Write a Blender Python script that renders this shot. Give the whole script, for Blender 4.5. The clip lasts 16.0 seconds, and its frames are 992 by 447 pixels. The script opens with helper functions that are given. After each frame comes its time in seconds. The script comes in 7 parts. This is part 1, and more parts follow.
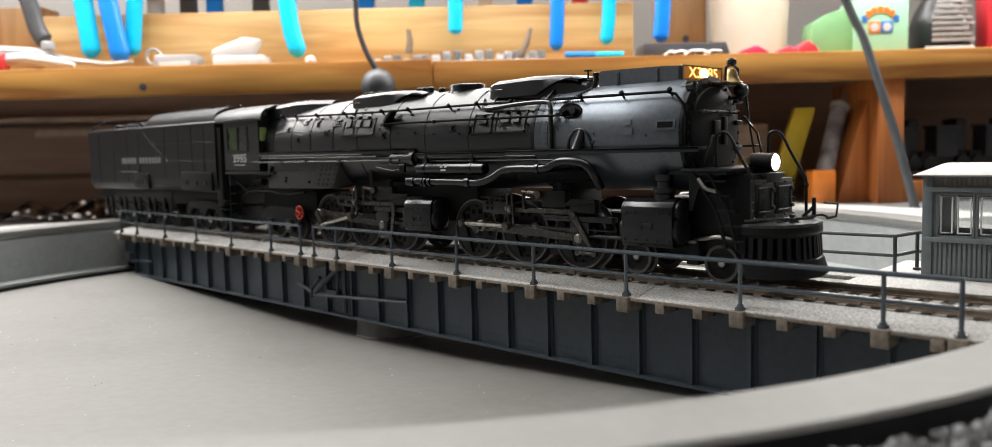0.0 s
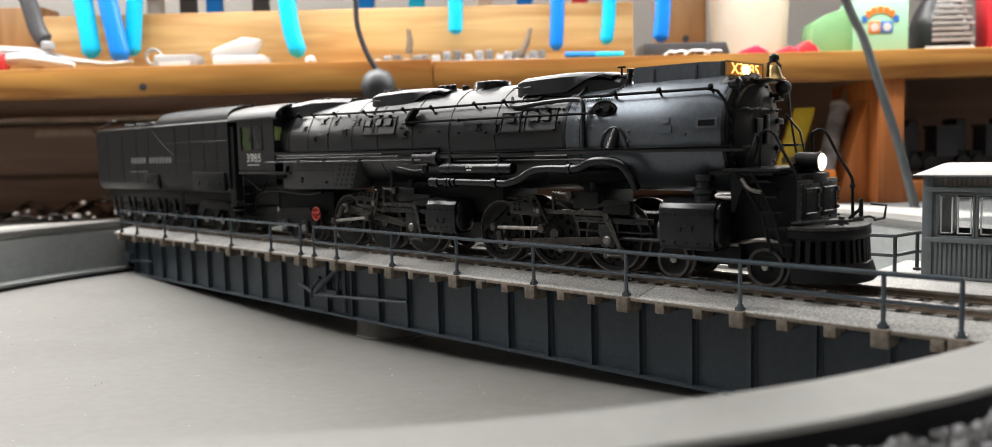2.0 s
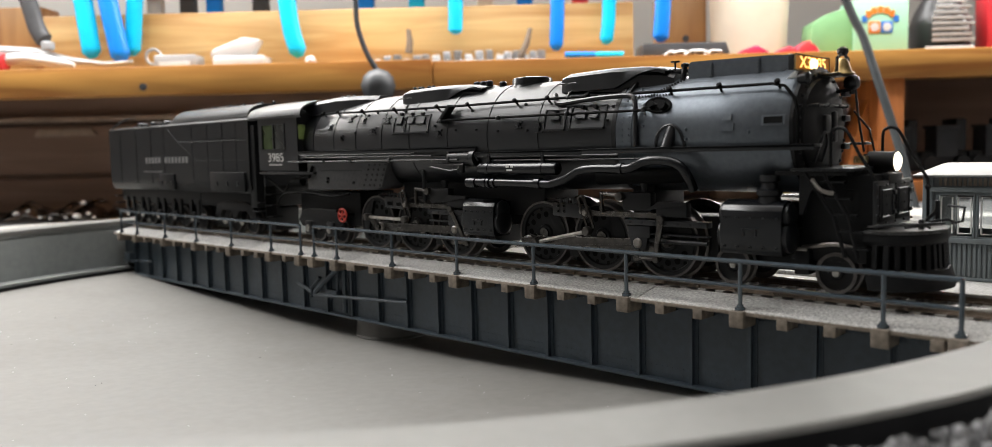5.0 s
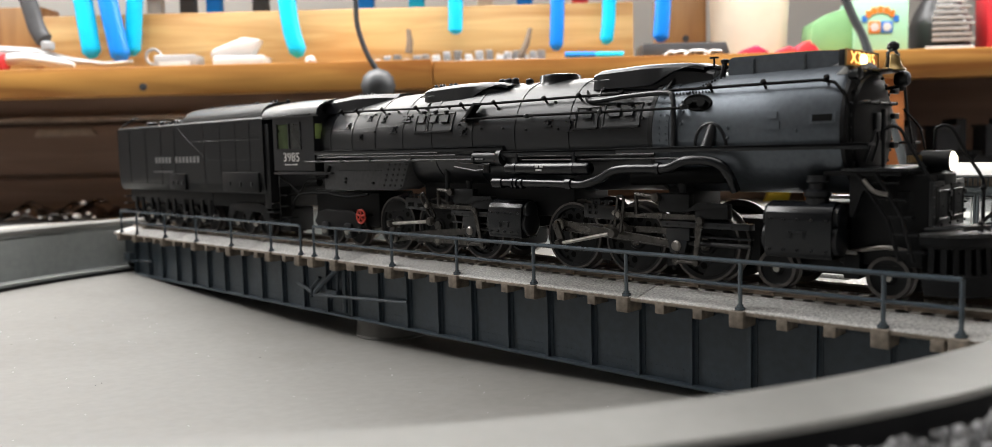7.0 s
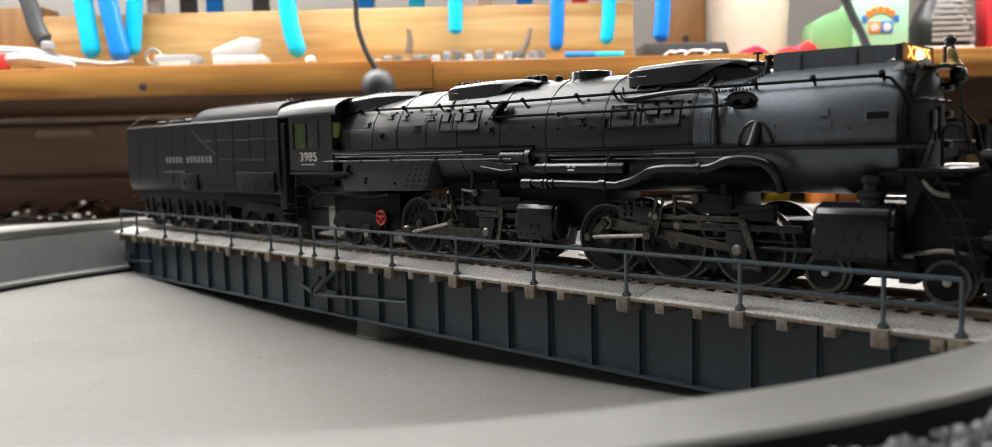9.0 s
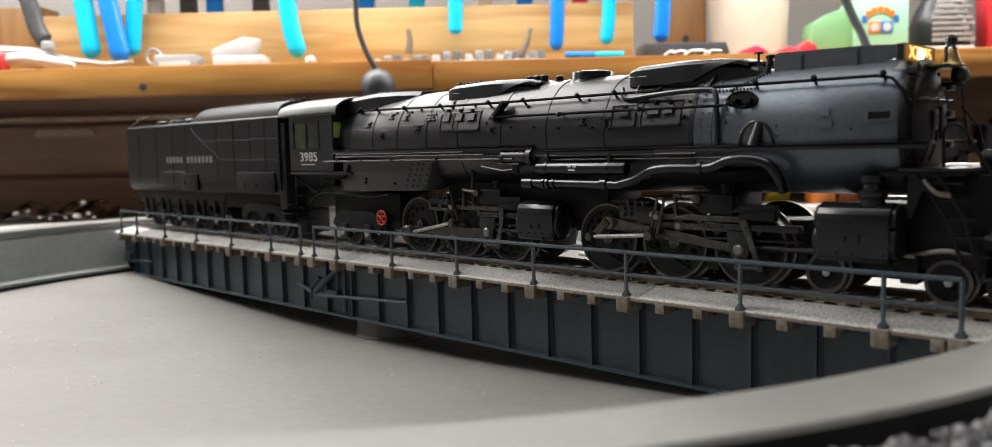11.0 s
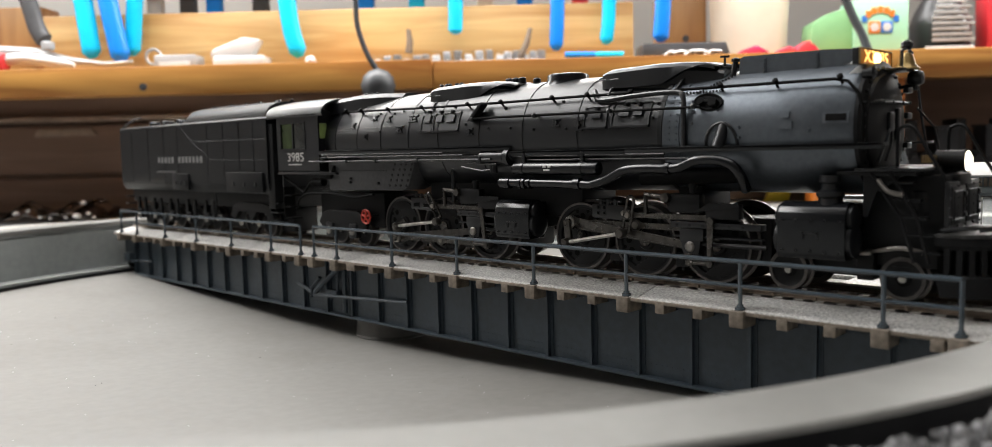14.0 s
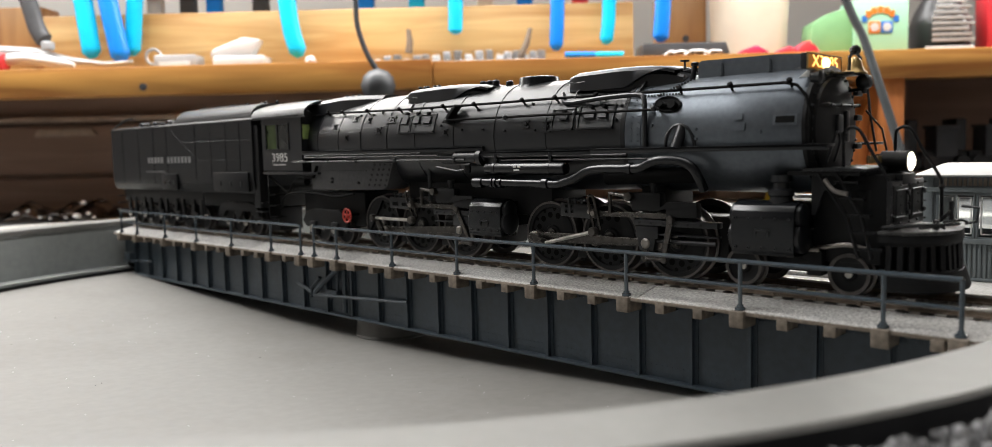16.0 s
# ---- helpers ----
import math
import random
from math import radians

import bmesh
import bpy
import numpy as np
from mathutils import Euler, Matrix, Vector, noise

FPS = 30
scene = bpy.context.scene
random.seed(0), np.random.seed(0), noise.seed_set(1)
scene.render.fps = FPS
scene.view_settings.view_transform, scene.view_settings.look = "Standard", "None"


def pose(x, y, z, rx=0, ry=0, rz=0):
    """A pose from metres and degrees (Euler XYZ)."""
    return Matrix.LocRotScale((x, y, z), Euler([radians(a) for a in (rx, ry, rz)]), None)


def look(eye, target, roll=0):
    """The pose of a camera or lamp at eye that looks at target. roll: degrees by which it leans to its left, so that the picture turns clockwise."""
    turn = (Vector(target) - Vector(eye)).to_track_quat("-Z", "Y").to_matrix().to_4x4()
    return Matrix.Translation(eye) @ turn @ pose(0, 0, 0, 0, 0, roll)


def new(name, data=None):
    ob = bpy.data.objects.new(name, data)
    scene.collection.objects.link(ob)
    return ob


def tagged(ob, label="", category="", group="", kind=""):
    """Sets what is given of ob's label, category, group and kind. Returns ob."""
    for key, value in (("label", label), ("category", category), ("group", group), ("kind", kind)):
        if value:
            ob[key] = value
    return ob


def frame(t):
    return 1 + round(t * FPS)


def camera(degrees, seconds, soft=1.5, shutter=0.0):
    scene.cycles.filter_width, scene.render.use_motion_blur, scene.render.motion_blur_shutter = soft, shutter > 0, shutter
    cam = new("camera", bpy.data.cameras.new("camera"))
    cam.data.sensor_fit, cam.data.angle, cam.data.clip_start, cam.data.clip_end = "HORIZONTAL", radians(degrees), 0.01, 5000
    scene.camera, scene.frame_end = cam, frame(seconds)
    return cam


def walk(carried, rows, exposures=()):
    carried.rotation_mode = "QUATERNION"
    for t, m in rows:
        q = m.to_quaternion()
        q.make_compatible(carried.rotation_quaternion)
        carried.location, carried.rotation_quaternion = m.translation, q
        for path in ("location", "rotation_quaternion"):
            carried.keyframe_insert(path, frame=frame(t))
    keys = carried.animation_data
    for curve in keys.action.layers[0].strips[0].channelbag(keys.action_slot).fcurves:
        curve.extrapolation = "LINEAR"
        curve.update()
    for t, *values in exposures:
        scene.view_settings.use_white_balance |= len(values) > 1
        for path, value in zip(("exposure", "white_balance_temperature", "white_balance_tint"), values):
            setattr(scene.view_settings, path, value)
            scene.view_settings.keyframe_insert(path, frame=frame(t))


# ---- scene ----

MM = 0.001
# ---- camera ----
EYE = (0.27167, -0.21704, 0.03862)
AIM = (0.06399, -0.00223, 0.01165)
cam = camera(61.52, 16.0, soft=0.5)
cam.data.dof.use_dof = True
cam.data.dof.focus_distance = 0.265
cam.data.dof.aperture_fstop = 15.0
STAND = look(EYE, AIM, -1.466)
walk(cam, [(0.0, STAND), (16.0, STAND)])

# ---- light: a lit hobby room ----
world = bpy.data.worlds.new("room_air")
scene.world = world
world.use_nodes = True
world.node_tree.nodes["Background"].inputs[0].default_value = (1.0, 0.95, 0.88, 1)
world.node_tree.nodes["Background"].inputs[1].default_value = 0.05


def area_lamp(name, at, to, sx, sy, watts, colour):
    data = bpy.data.lights.new(name, "AREA")
    data.shape, data.size, data.size_y, data.energy, data.color = "RECTANGLE", sx, sy, watts, colour
    ob = new(name, data)
    ob.matrix_world = look(at, to)
    return ob


area_lamp("bench_lamp", (-0.021, 0.258, 0.21), (0.0485, 0.186, 0.0), 1.2, 0.04, 3.7, (1.0, 0.97, 0.93))
# unseen lamp added behind-left so the boiler top catches a broad highlight
area_lamp("boiler_highlight_lamp", (-0.66, 0.04, 0.90), (-0.02, 0.0, 0.0), 1.7, 0.36, 23.0, (1.0, 0.985, 0.97))
area_lamp("ceiling_lamp", (-0.30, -0.14, 1.25), (-0.30, -0.14, 0), 1.8, 0.8, 13, (1.0, 0.99, 0.98))
scene.view_settings.exposure = 0.0

# ---- materials ----


def mat(name, col, rough=0.6, metal=0.0, var=0.15, grain=400.0, bump=0.0, col2=None, stain=0.0, stain_scale=20.0, spec=0.5, stretch=None, isl=0.0, rvar=0.07):
    """A procedural surface: fine grain, broad stains and relief; scales are per metre."""
    m = bpy.data.materials.new(name)
    m.use_nodes = True
    nt = m.node_tree
    b = nt.nodes["Principled BSDF"]
    b.inputs["Roughness"].default_value = rough
    b.inputs["Metallic"].default_value = metal
    b.inputs["Specular IOR Level"].default_value = spec
    tc = nt.nodes.new("ShaderNodeTexCoord")
    src = tc.outputs["Object"]
    if stretch:
        mp = nt.nodes.new("ShaderNodeMapping")
        mp.inputs["Scale"].default_value = stretch
        nt.links.new(src, mp.inputs[0])
        src = mp.outputs[0]
    n1 = nt.nodes.new("ShaderNodeTexNoise")
    n1.inputs["Scale"].default_value, n1.inputs["Detail"].default_value = grain, 5
    n2 = nt.nodes.new("ShaderNodeTexNoise")
    n2.inputs["Scale"].default_value, n2.inputs["Detail"].default_value = stain_scale, 4
    nt.links.new(src, n1.inputs["Vector"])
    nt.links.new(src, n2.inputs["Vector"])
    ramp = nt.nodes.new("ShaderNodeMix")
    ramp.data_type = "RGBA"
    c2 = col2 or tuple(c * (1 - var) for c in col)
    ramp.inputs[6].default_value = (*[min(1, c * (1 + var * 0.6)) for c in col], 1)
    ramp.inputs[7].default_value = (*c2, 1)
    st = nt.nodes.new("ShaderNodeMapRange")
    st.inputs[1].default_value, st.inputs[2].default_value = 0.32, 0.68
    nt.links.new(n1.outputs[0], st.inputs[0])
    nt.links.new(st.outputs[0], ramp.inputs[0])
    out = ramp.outputs[2]
    if stain:
        mx = nt.nodes.new("ShaderNodeMix")
        mx.data_type, mx.blend_type = "RGBA", "MULTIPLY"
        sr = nt.nodes.new("ShaderNodeMapRange")
        sr.inputs[1].default_value, sr.inputs[2].default_value = 0.45, 0.75
        sr.inputs[4].default_value = stain
        nt.links.new(n2.outputs[0], sr.inputs[0])
        nt.links.new(sr.outputs[0], mx.inputs[0])
        nt.links.new(out, mx.inputs[6])
        mx.inputs[7].default_value = (0.45, 0.42, 0.38, 1)
        out = mx.outputs[2]
    if isl:
        oi = nt.nodes.new("ShaderNodeObjectInfo")
        hv = nt.nodes.new("ShaderNodeHueSaturation")
        mr = nt.nodes.new("ShaderNodeMapRange")
        mr.inputs[3].default_value, mr.inputs[4].default_value = 1 - isl, 1 + isl
        nt.links.new(oi.outputs["Random"], mr.inputs[0])
        nt.links.new(mr.outputs[0], hv.inputs["Value"])
        nt.links.new(out, hv.inputs["Color"])
        out = hv.outputs[0]
    nt.links.new(out, b.inputs["Base Color"])
    rr = nt.nodes.new("ShaderNodeMapRange")
    rr.inputs[3].default_value, rr.inputs[4].default_value = max(0.02, rough - rvar), min(1, rough + rvar)
    nt.links.new(n2.outputs[0], rr.inputs[0])
    nt.links.new(rr.outputs[0], b.inputs["Roughness"])
    if bump:
        bp = nt.nodes.new("ShaderNodeBump")
        bp.inputs["Strength"].default_value, bp.inputs["Distance"].default_value = 1.0, bump
        nt.links.new(n1.outputs[0], bp.inputs["Height"])
        nt.links.new(bp.outputs[0], b.inputs["Normal"])
    return m


def glow(name, col, strength):
    m = bpy.data.materials.new(name)
    m.use_nodes = True
    b = m.node_tree.nodes["Principled BSDF"]
    b.inputs["Base Color"].default_value = (*col, 1)
    b.inputs["Emission Color"].default_value = (*col, 1)
    b.inputs["Emission Strength"].default_value = strength
    return m


def clear(name, col=(1, 1, 1), rough=0.02, ior=1.45):
    m = bpy.data.materials.new(name)
    m.use_nodes = True
    b = m.node_tree.nodes["Principled BSDF"]
    b.inputs["Base Color"].default_value = (*col, 1)
    b.inputs["Transmission Weight"].default_value = 1.0
    b.inputs["Roughness"].default_value = rough
    b.inputs["IOR"].default_value = ior
    return m


def wood(name, light, dark, rough=0.45, scale=(3.0, 40.0, 40.0)):
    """Planed boards: long grain along local x, with knots of darker tone."""
    m = bpy.data.materials.new(name)
    m.use_nodes = True
    nt = m.node_tree
    b = nt.nodes["Principled BSDF"]
    tc = nt.nodes.new("ShaderNodeTexCoord")
    mp = nt.nodes.new("ShaderNodeMapping")
    mp.inputs["Scale"].default_value = scale
    n = nt.nodes.new("ShaderNodeTexNoise")
    n.inputs["Scale"].default_value, n.inputs["Detail"].default_value, n.inputs["Distortion"].default_value = 2.2, 6, 0.8
    n2 = nt.nodes.new("ShaderNodeTexNoise")
    n2.inputs["Scale"].default_value = 14
    cr = nt.nodes.new("ShaderNodeValToRGB")
    cr.color_ramp.elements[0].position, cr.color_ramp.elements[1].position = 0.33, 0.66
    cr.color_ramp.elements[0].color, cr.color_ramp.elements[1].color = (*dark, 1), (*light, 1)
    mx = nt.nodes.new("ShaderNodeMix")
    mx.data_type, mx.blend_type = "RGBA", "MULTIPLY"
    mx.inputs[0].default_value = 0.35
    nt.links.new(tc.outputs["Object"], mp.inputs[0])
    nt.links.new(mp.outputs[0], n.inputs["Vector"])
    nt.links.new(tc.outputs["Object"], n2.inputs["Vector"])
    nt.links.new(n.outputs[0], cr.inputs[0])
    nt.links.new(cr.outputs[0], mx.inputs[6])
    nt.links.new(n2.outputs[0], mx.inputs[7])
    nt.links.new(mx.outputs[2], b.inputs["Base Color"])
    bp = nt.nodes.new("ShaderNodeBump")
    bp.inputs["Distance"].default_value = 0.0004
    nt.links.new(n.outputs[0], bp.inputs["Height"])
    nt.links.new(bp.outputs[0], b.inputs["Normal"])
    b.inputs["Roughness"].default_value = rough
    return m


BLACK = mat("loco_black", (0.0055, 0.0064, 0.0084), 0.36, 0, 0.25, 900, 0.00001, stain=0.0, spec=0.55, rvar=0.04)
BLACK_GLOSS = mat("loco_black_gloss", (0.005, 0.0058, 0.0075), 0.25, 0, 0.2, 900, 0.00001, spec=0.45, rvar=0.03)
BLACK_MATT = mat("loco_black_matt", (0.0042, 0.0045, 0.0054), 0.5, 0, 0.3, 900, 0.00002, spec=0.3)
GRAPHITE = mat("smokebox_graphite", (0.135, 0.152, 0.172), 0.38, 0.72, 0.1, 700, 0.00001, rvar=0.02)
TENDER_BLACK = mat("tender_black", (0.0068, 0.0074, 0.0086), 0.46, 0, 0.25, 800, 0.00002, spec=0.24)
ROD = mat("rod_steel", (0.10, 0.093, 0.086), 0.28, 0.8, 0.35, 500, 0.00001, stain=0.3, stain_scale=120)
BRIGHT = mat("bright_steel", (0.45, 0.43, 0.40), 0.3, 0.9, 0.3, 500)
TYRE = mat("tyre_steel", (0.11, 0.10, 0.096), 0.33, 0.7, 0.3, 500, stain=0.3, stain_scale=150)
# white of the lettering, and of the highlight painted on the lamp bracket
INK_AND_GLINT = mat("lettering_and_glint_white", (0.62, 0.62, 0.6), 0.6, 0, 0.2, 800)
RED = mat("painted_red", (0.55, 0.05, 0.03), 0.5, 0, 0.2, 500)
BRASS = mat("aged_brass", (0.42, 0.30, 0.13), 0.4, 0.8, 0.3, 600)
GIRDER = mat("girder_grey", (0.033, 0.047, 0.061), 0.45, 0, 0.16, 500, 0.00003, stain=0.35, stain_scale=35)
RAILING = mat("railing_grey", (0.050, 0.068, 0.085), 0.24, 0, 0.15, 600, 0.00001, stain=0.2, stain_scale=60, spec=0.8)
DECK = mat("deck_grit", (0.53, 0.52, 0.50), 0.8, 0, 0.42, 1500, 0.00012, stain=0.35, stain_scale=25)
TIMBER_END = mat("timber_tan", (0.20, 0.165, 0.13), 0.65, 0, 0.3, 700, 0.00004, stain=0.5, stain_scale=90, isl=0.15)
TIE = mat("tie_grey", (0.27, 0.255, 0.235), 0.8, 0, 0.35, 900, 0.00005, stretch=(1, 0.15, 1), isl=0.2)
TIE_BED = mat("tie_bed_dark", (0.06, 0.055, 0.05), 0.9, 0, 0.3, 600)
RAIL_BROWN = mat("rail_side_brown", (0.20, 0.155, 0.115), 0.55, 0.2, 0.3, 500)
RAIL_TOP = mat("rail_head_bright", (0.5, 0.48, 0.45), 0.3, 0.95, 0.2, 500)
CONCRETE = mat("pit_concrete", (0.195, 0.189, 0.177), 0.55, 0, 0.07, 260, 0.00002, stain=0.45, stain_scale=11)
RIM = mat("rim_concrete", (0.19, 0.188, 0.178), 0.5, 0, 0.06, 300, 0.00002, stain=0.2, stain_scale=14)
PIER = mat("pier_grey", (0.11, 0.105, 0.098), 0.6, 0, 0.12, 300, stain=0.4, stain_scale=40)
WALL_GREY = mat("pit_wall_grey", (0.34, 0.36, 0.355), 0.45, 0, 0.08, 260, stain=0.2, stain_scale=12)
BOARD = mat("layout_board", (0.46, 0.45, 0.42), 0.7, 0, 0.15, 120, stain=0.4, stain_scale=12)
BALLAST = mat("ballast_grey", (0.13, 0.13, 0.13), 0.9, 0, 0.75, 420, 0.0006, col2=(0.035, 0.035, 0.036))

# ---- mesh helpers (millimetres) ----


def box(bm, x0, x1, y0, y1, z0, z1, bevel=0.0):
    v = [bm.verts.new((x, y, z)) for z in (z0, z1) for x, y in ((x0, y0), (x1, y0), (x1, y1), (x0, y1))]
    fs = [bm.faces.new([v[i] for i in q]) for q in ((3, 2, 1, 0), (4, 5, 6, 7), (0, 1, 5, 4), (1, 2, 6, 5), (2, 3, 7, 6), (3, 0, 4, 7))]
    if bevel:
        es = list({e for f in fs for e in f.edges})
        bmesh.ops.bevel(bm, geom=es, offset=bevel, segments=2, profile=0.5, affect="EDGES")
    return bm


def ring_frames(pts):
    pts = [Vector(p) for p in pts]
    out = []
    side = None
    for i, p in enumerate(pts):
        a = pts[max(0, i - 1)]
        b = pts[min(len(pts) - 1, i + 1)]
        d = (b - a).normalized()
        if side is None:
            ref = Vector((0, 0, 1)) if abs(d.z) < 0.9 else Vector((1, 0, 0))
            side = d.cross(ref).normalized()
        side = (side - d * side.dot(d)).normalized()
        out.append((p, side, d.cross(side)))
    return out


def tube(bm, pts, r, seg=8, caps=True):
    """A round bar through the points; r may be one radius or one for each point."""
    rs = r if isinstance(r, (list, tuple)) else [r] * len(pts)
    rows = []
    for (p, a, b), rad in zip(ring_frames(pts), rs):
        rows.append([bm.verts.new(p + (a * math.cos(2 * math.pi * k / seg) + b * math.sin(2 * math.pi * k / seg)) * rad) for k in range(seg)])
    for u, w in zip(rows, rows[1:]):
        for k in range(seg):
            f = bm.faces.new((u[k], u[(k + 1) % seg], w[(k + 1) % seg], w[k]))
            f.smooth = True
    if caps:
        bm.faces.new(rows[0][::-1])
        bm.faces.new(rows[-1])
    return bm


def rod(bm, a, b, r, seg=10, r2=None):
    return tube(bm, [a, b], [r, r if r2 is None else r2], seg)


def curve_pts(pts, n=6):
    """A smooth run through the points."""
    P = [Vector(p) for p in pts]
    out = []
    for i in range(len(P) - 1):
        a, b, c, d = P[max(0, i - 1)], P[i], P[i + 1], P[min(len(P) - 1, i + 2)]
        for k in range(n):
            t = k / n
            out.append(0.5 * ((2 * b) + (c - a) * t + (2 * a - 5 * b + 4 * c - d) * t * t + (3 * b - a - 3 * c + d) * t ** 3))
    out.append(P[-1])
    return out


def prism(bm, poly, a0, a1, axis="y", bevel=0.0, smooth=False):
    """A polygon pushed from a0 to a1 along an axis. poly is (x, z) for y, (y, z) for x, (x, y) for z."""
    def at(p, a):
        return {"y": (p[0], a, p[1]), "x": (a, p[0], p[1]), "z": (p[0], p[1], a)}[axis]
    lo = [bm.verts.new(at(p, a0)) for p in poly]
    hi = [bm.verts.new(at(p, a1)) for p in poly]
    n = len(poly)
    fs = [bm.faces.new(lo[::-1]), bm.faces.new(hi)]
    for k in range(n):
        f = bm.faces.new((lo[k], lo[(k + 1) % n], hi[(k + 1) % n], hi[k]))
        f.smooth = smooth
        fs.append(f)
    if bevel:
        bmesh.ops.bevel(bm, geom=list({e for f in fs for e in f.edges}), offset=bevel, segments=2, profile=0.5, affect="EDGES")
    return bm


def lathe(bm, prof, axis="x", origin=(0, 0, 0), seg=32, close=True):
    """prof: (along, radius) from end to end, turned about an axis through origin."""
    o = Vector(origin)
    rows = []
    for a, r in prof:
        row = []
        for k in range(seg):
            c, s = math.cos(2 * math.pi * k / seg) * r, math.sin(2 * math.pi * k / seg) * r
            row.append(bm.verts.new(o + Vector({"x": (a, c, s), "y": (c, a, s), "z": (c, s, a)}[axis])))
        rows.append(row)
    for u, w in zip(rows, rows[1:]):
        for k in range(seg):
            f = bm.faces.new((u[k], u[(k + 1) % seg], w[(k + 1) % seg], w[k]))
            f.smooth = True
    if close:
        bm.faces.new(rows[0][::-1])
        bm.faces.new(rows[-1])
    return bm


def section(bm, rows, smooth=True, caps=True):
    """Rows of points, one ring after another, skinned into a closed body."""
    vs = [[bm.verts.new(p) for p in row] for row in rows]
    n = len(rows[0])
    for u, w in zip(vs, vs[1:]):
        for k in range(n):
            f = bm.faces.new((u[k], u[(k + 1) % n], w[(k + 1) % n], w[k]))
            f.smooth = smooth
    if caps:
        bm.faces.new(vs[0][::-1])
        bm.faces.new(vs[-1])
    return bm


def mesh_of(name, bm, material, sharp=35):
    bmesh.ops.recalc_face_normals(bm, faces=bm.faces)
    bmesh.ops.scale(bm, vec=(MM, MM, MM), verts=bm.verts)
    me = bpy.data.meshes.new(name)
    bm.to_mesh(me)
    bm.free()
    me.materials.append(material)
    me.set_sharp_from_angle(angle=radians(sharp))
    return me


SPLIT = {"door_hinges": "door_hinge", "whistle_and_valves": "steam_valve", "side_seams": "side_seam", "step_irons": "step_iron", "front_stays": "front_stay",
         "filler_hatches": "filler_hatch", "washout_plugs": "washout_plug", "injector_and_steps": "cab_pipework", "feed_pump": "pump_piece", "pilot_truck": "pilot_truck_frame"}


def islands(bm):
    """The loose pieces of a mesh, each as a mesh of its own."""
    bm.verts.ensure_lookup_table()
    seen, out = set(), []
    for v in bm.verts:
        if v.index in seen:
            continue
        stack, group = [v], []
        seen.add(v.index)
        while stack:
            q = stack.pop()
            group.append(q)
            for e in q.link_edges:
                o = e.other_vert(q)
                if o.index not in seen:
                    seen.add(o.index)
                    stack.append(o)
        nb = bmesh.new()
        put = {q: nb.verts.new(q.co) for q in group}
        for f in {f for q in group for f in q.link_faces}:
            nb.faces.new([put[q] for q in f.verts]).smooth = f.smooth
        out.append(nb)
    return out


def part(name, bm, material, parent=None, label="", at=None):
    if name in SPLIT and not isinstance(bm, bpy.types.Mesh):
        bm.verts.index_update()
        pieces = islands(bm)
        bm.free()
        return [part(SPLIT[name] if SPLIT[name] not in SPLIT else SPLIT[name] + "_piece", p, material, parent, label) for p in pieces][0]
    ob = new(name, bm if isinstance(bm, bpy.types.Mesh) else mesh_of(name, bm, material))
    if at:
        ob.location = Vector(at) * MM
    ob.parent = parent
    if label:
        ob["label"] = label
    return ob


def hub(name, at=(0, 0, 0)):
    ob = new(name)
    ob.empty_display_size = 0.01
    ob.location = Vector(at) * MM
    return ob


def B():
    return bmesh.new()


# ---- ground and pit ----
R_PIT, R_RIM = 236.3, 253.0
Z_RIM, Z_DECK, Z_LEDGE = 1.3, -4.8, -25.5


def ring_surface(bm, prof, a0=0.0, a1=360.0, seg=160):
    """Profile (radius, z) swept about the pit's centre."""
    full = a1 - a0 >= 360
    n = seg if full else seg + 1
    rows = []
    for r, z in prof:
        rows.append([bm.verts.new((r * math.cos(radians(a0 + (a1 - a0) * k / seg)), r * math.sin(radians(a0 + (a1 - a0) * k / seg)), z)) for k in range(n)])
    for u, w in zip(rows, rows[1:]):
        for k in range(n if full else n - 1):
            f = bm.faces.new((u[k], u[(k + 1) % n], w[(k + 1) % n], w[k]))
            f.smooth = True
    return rows


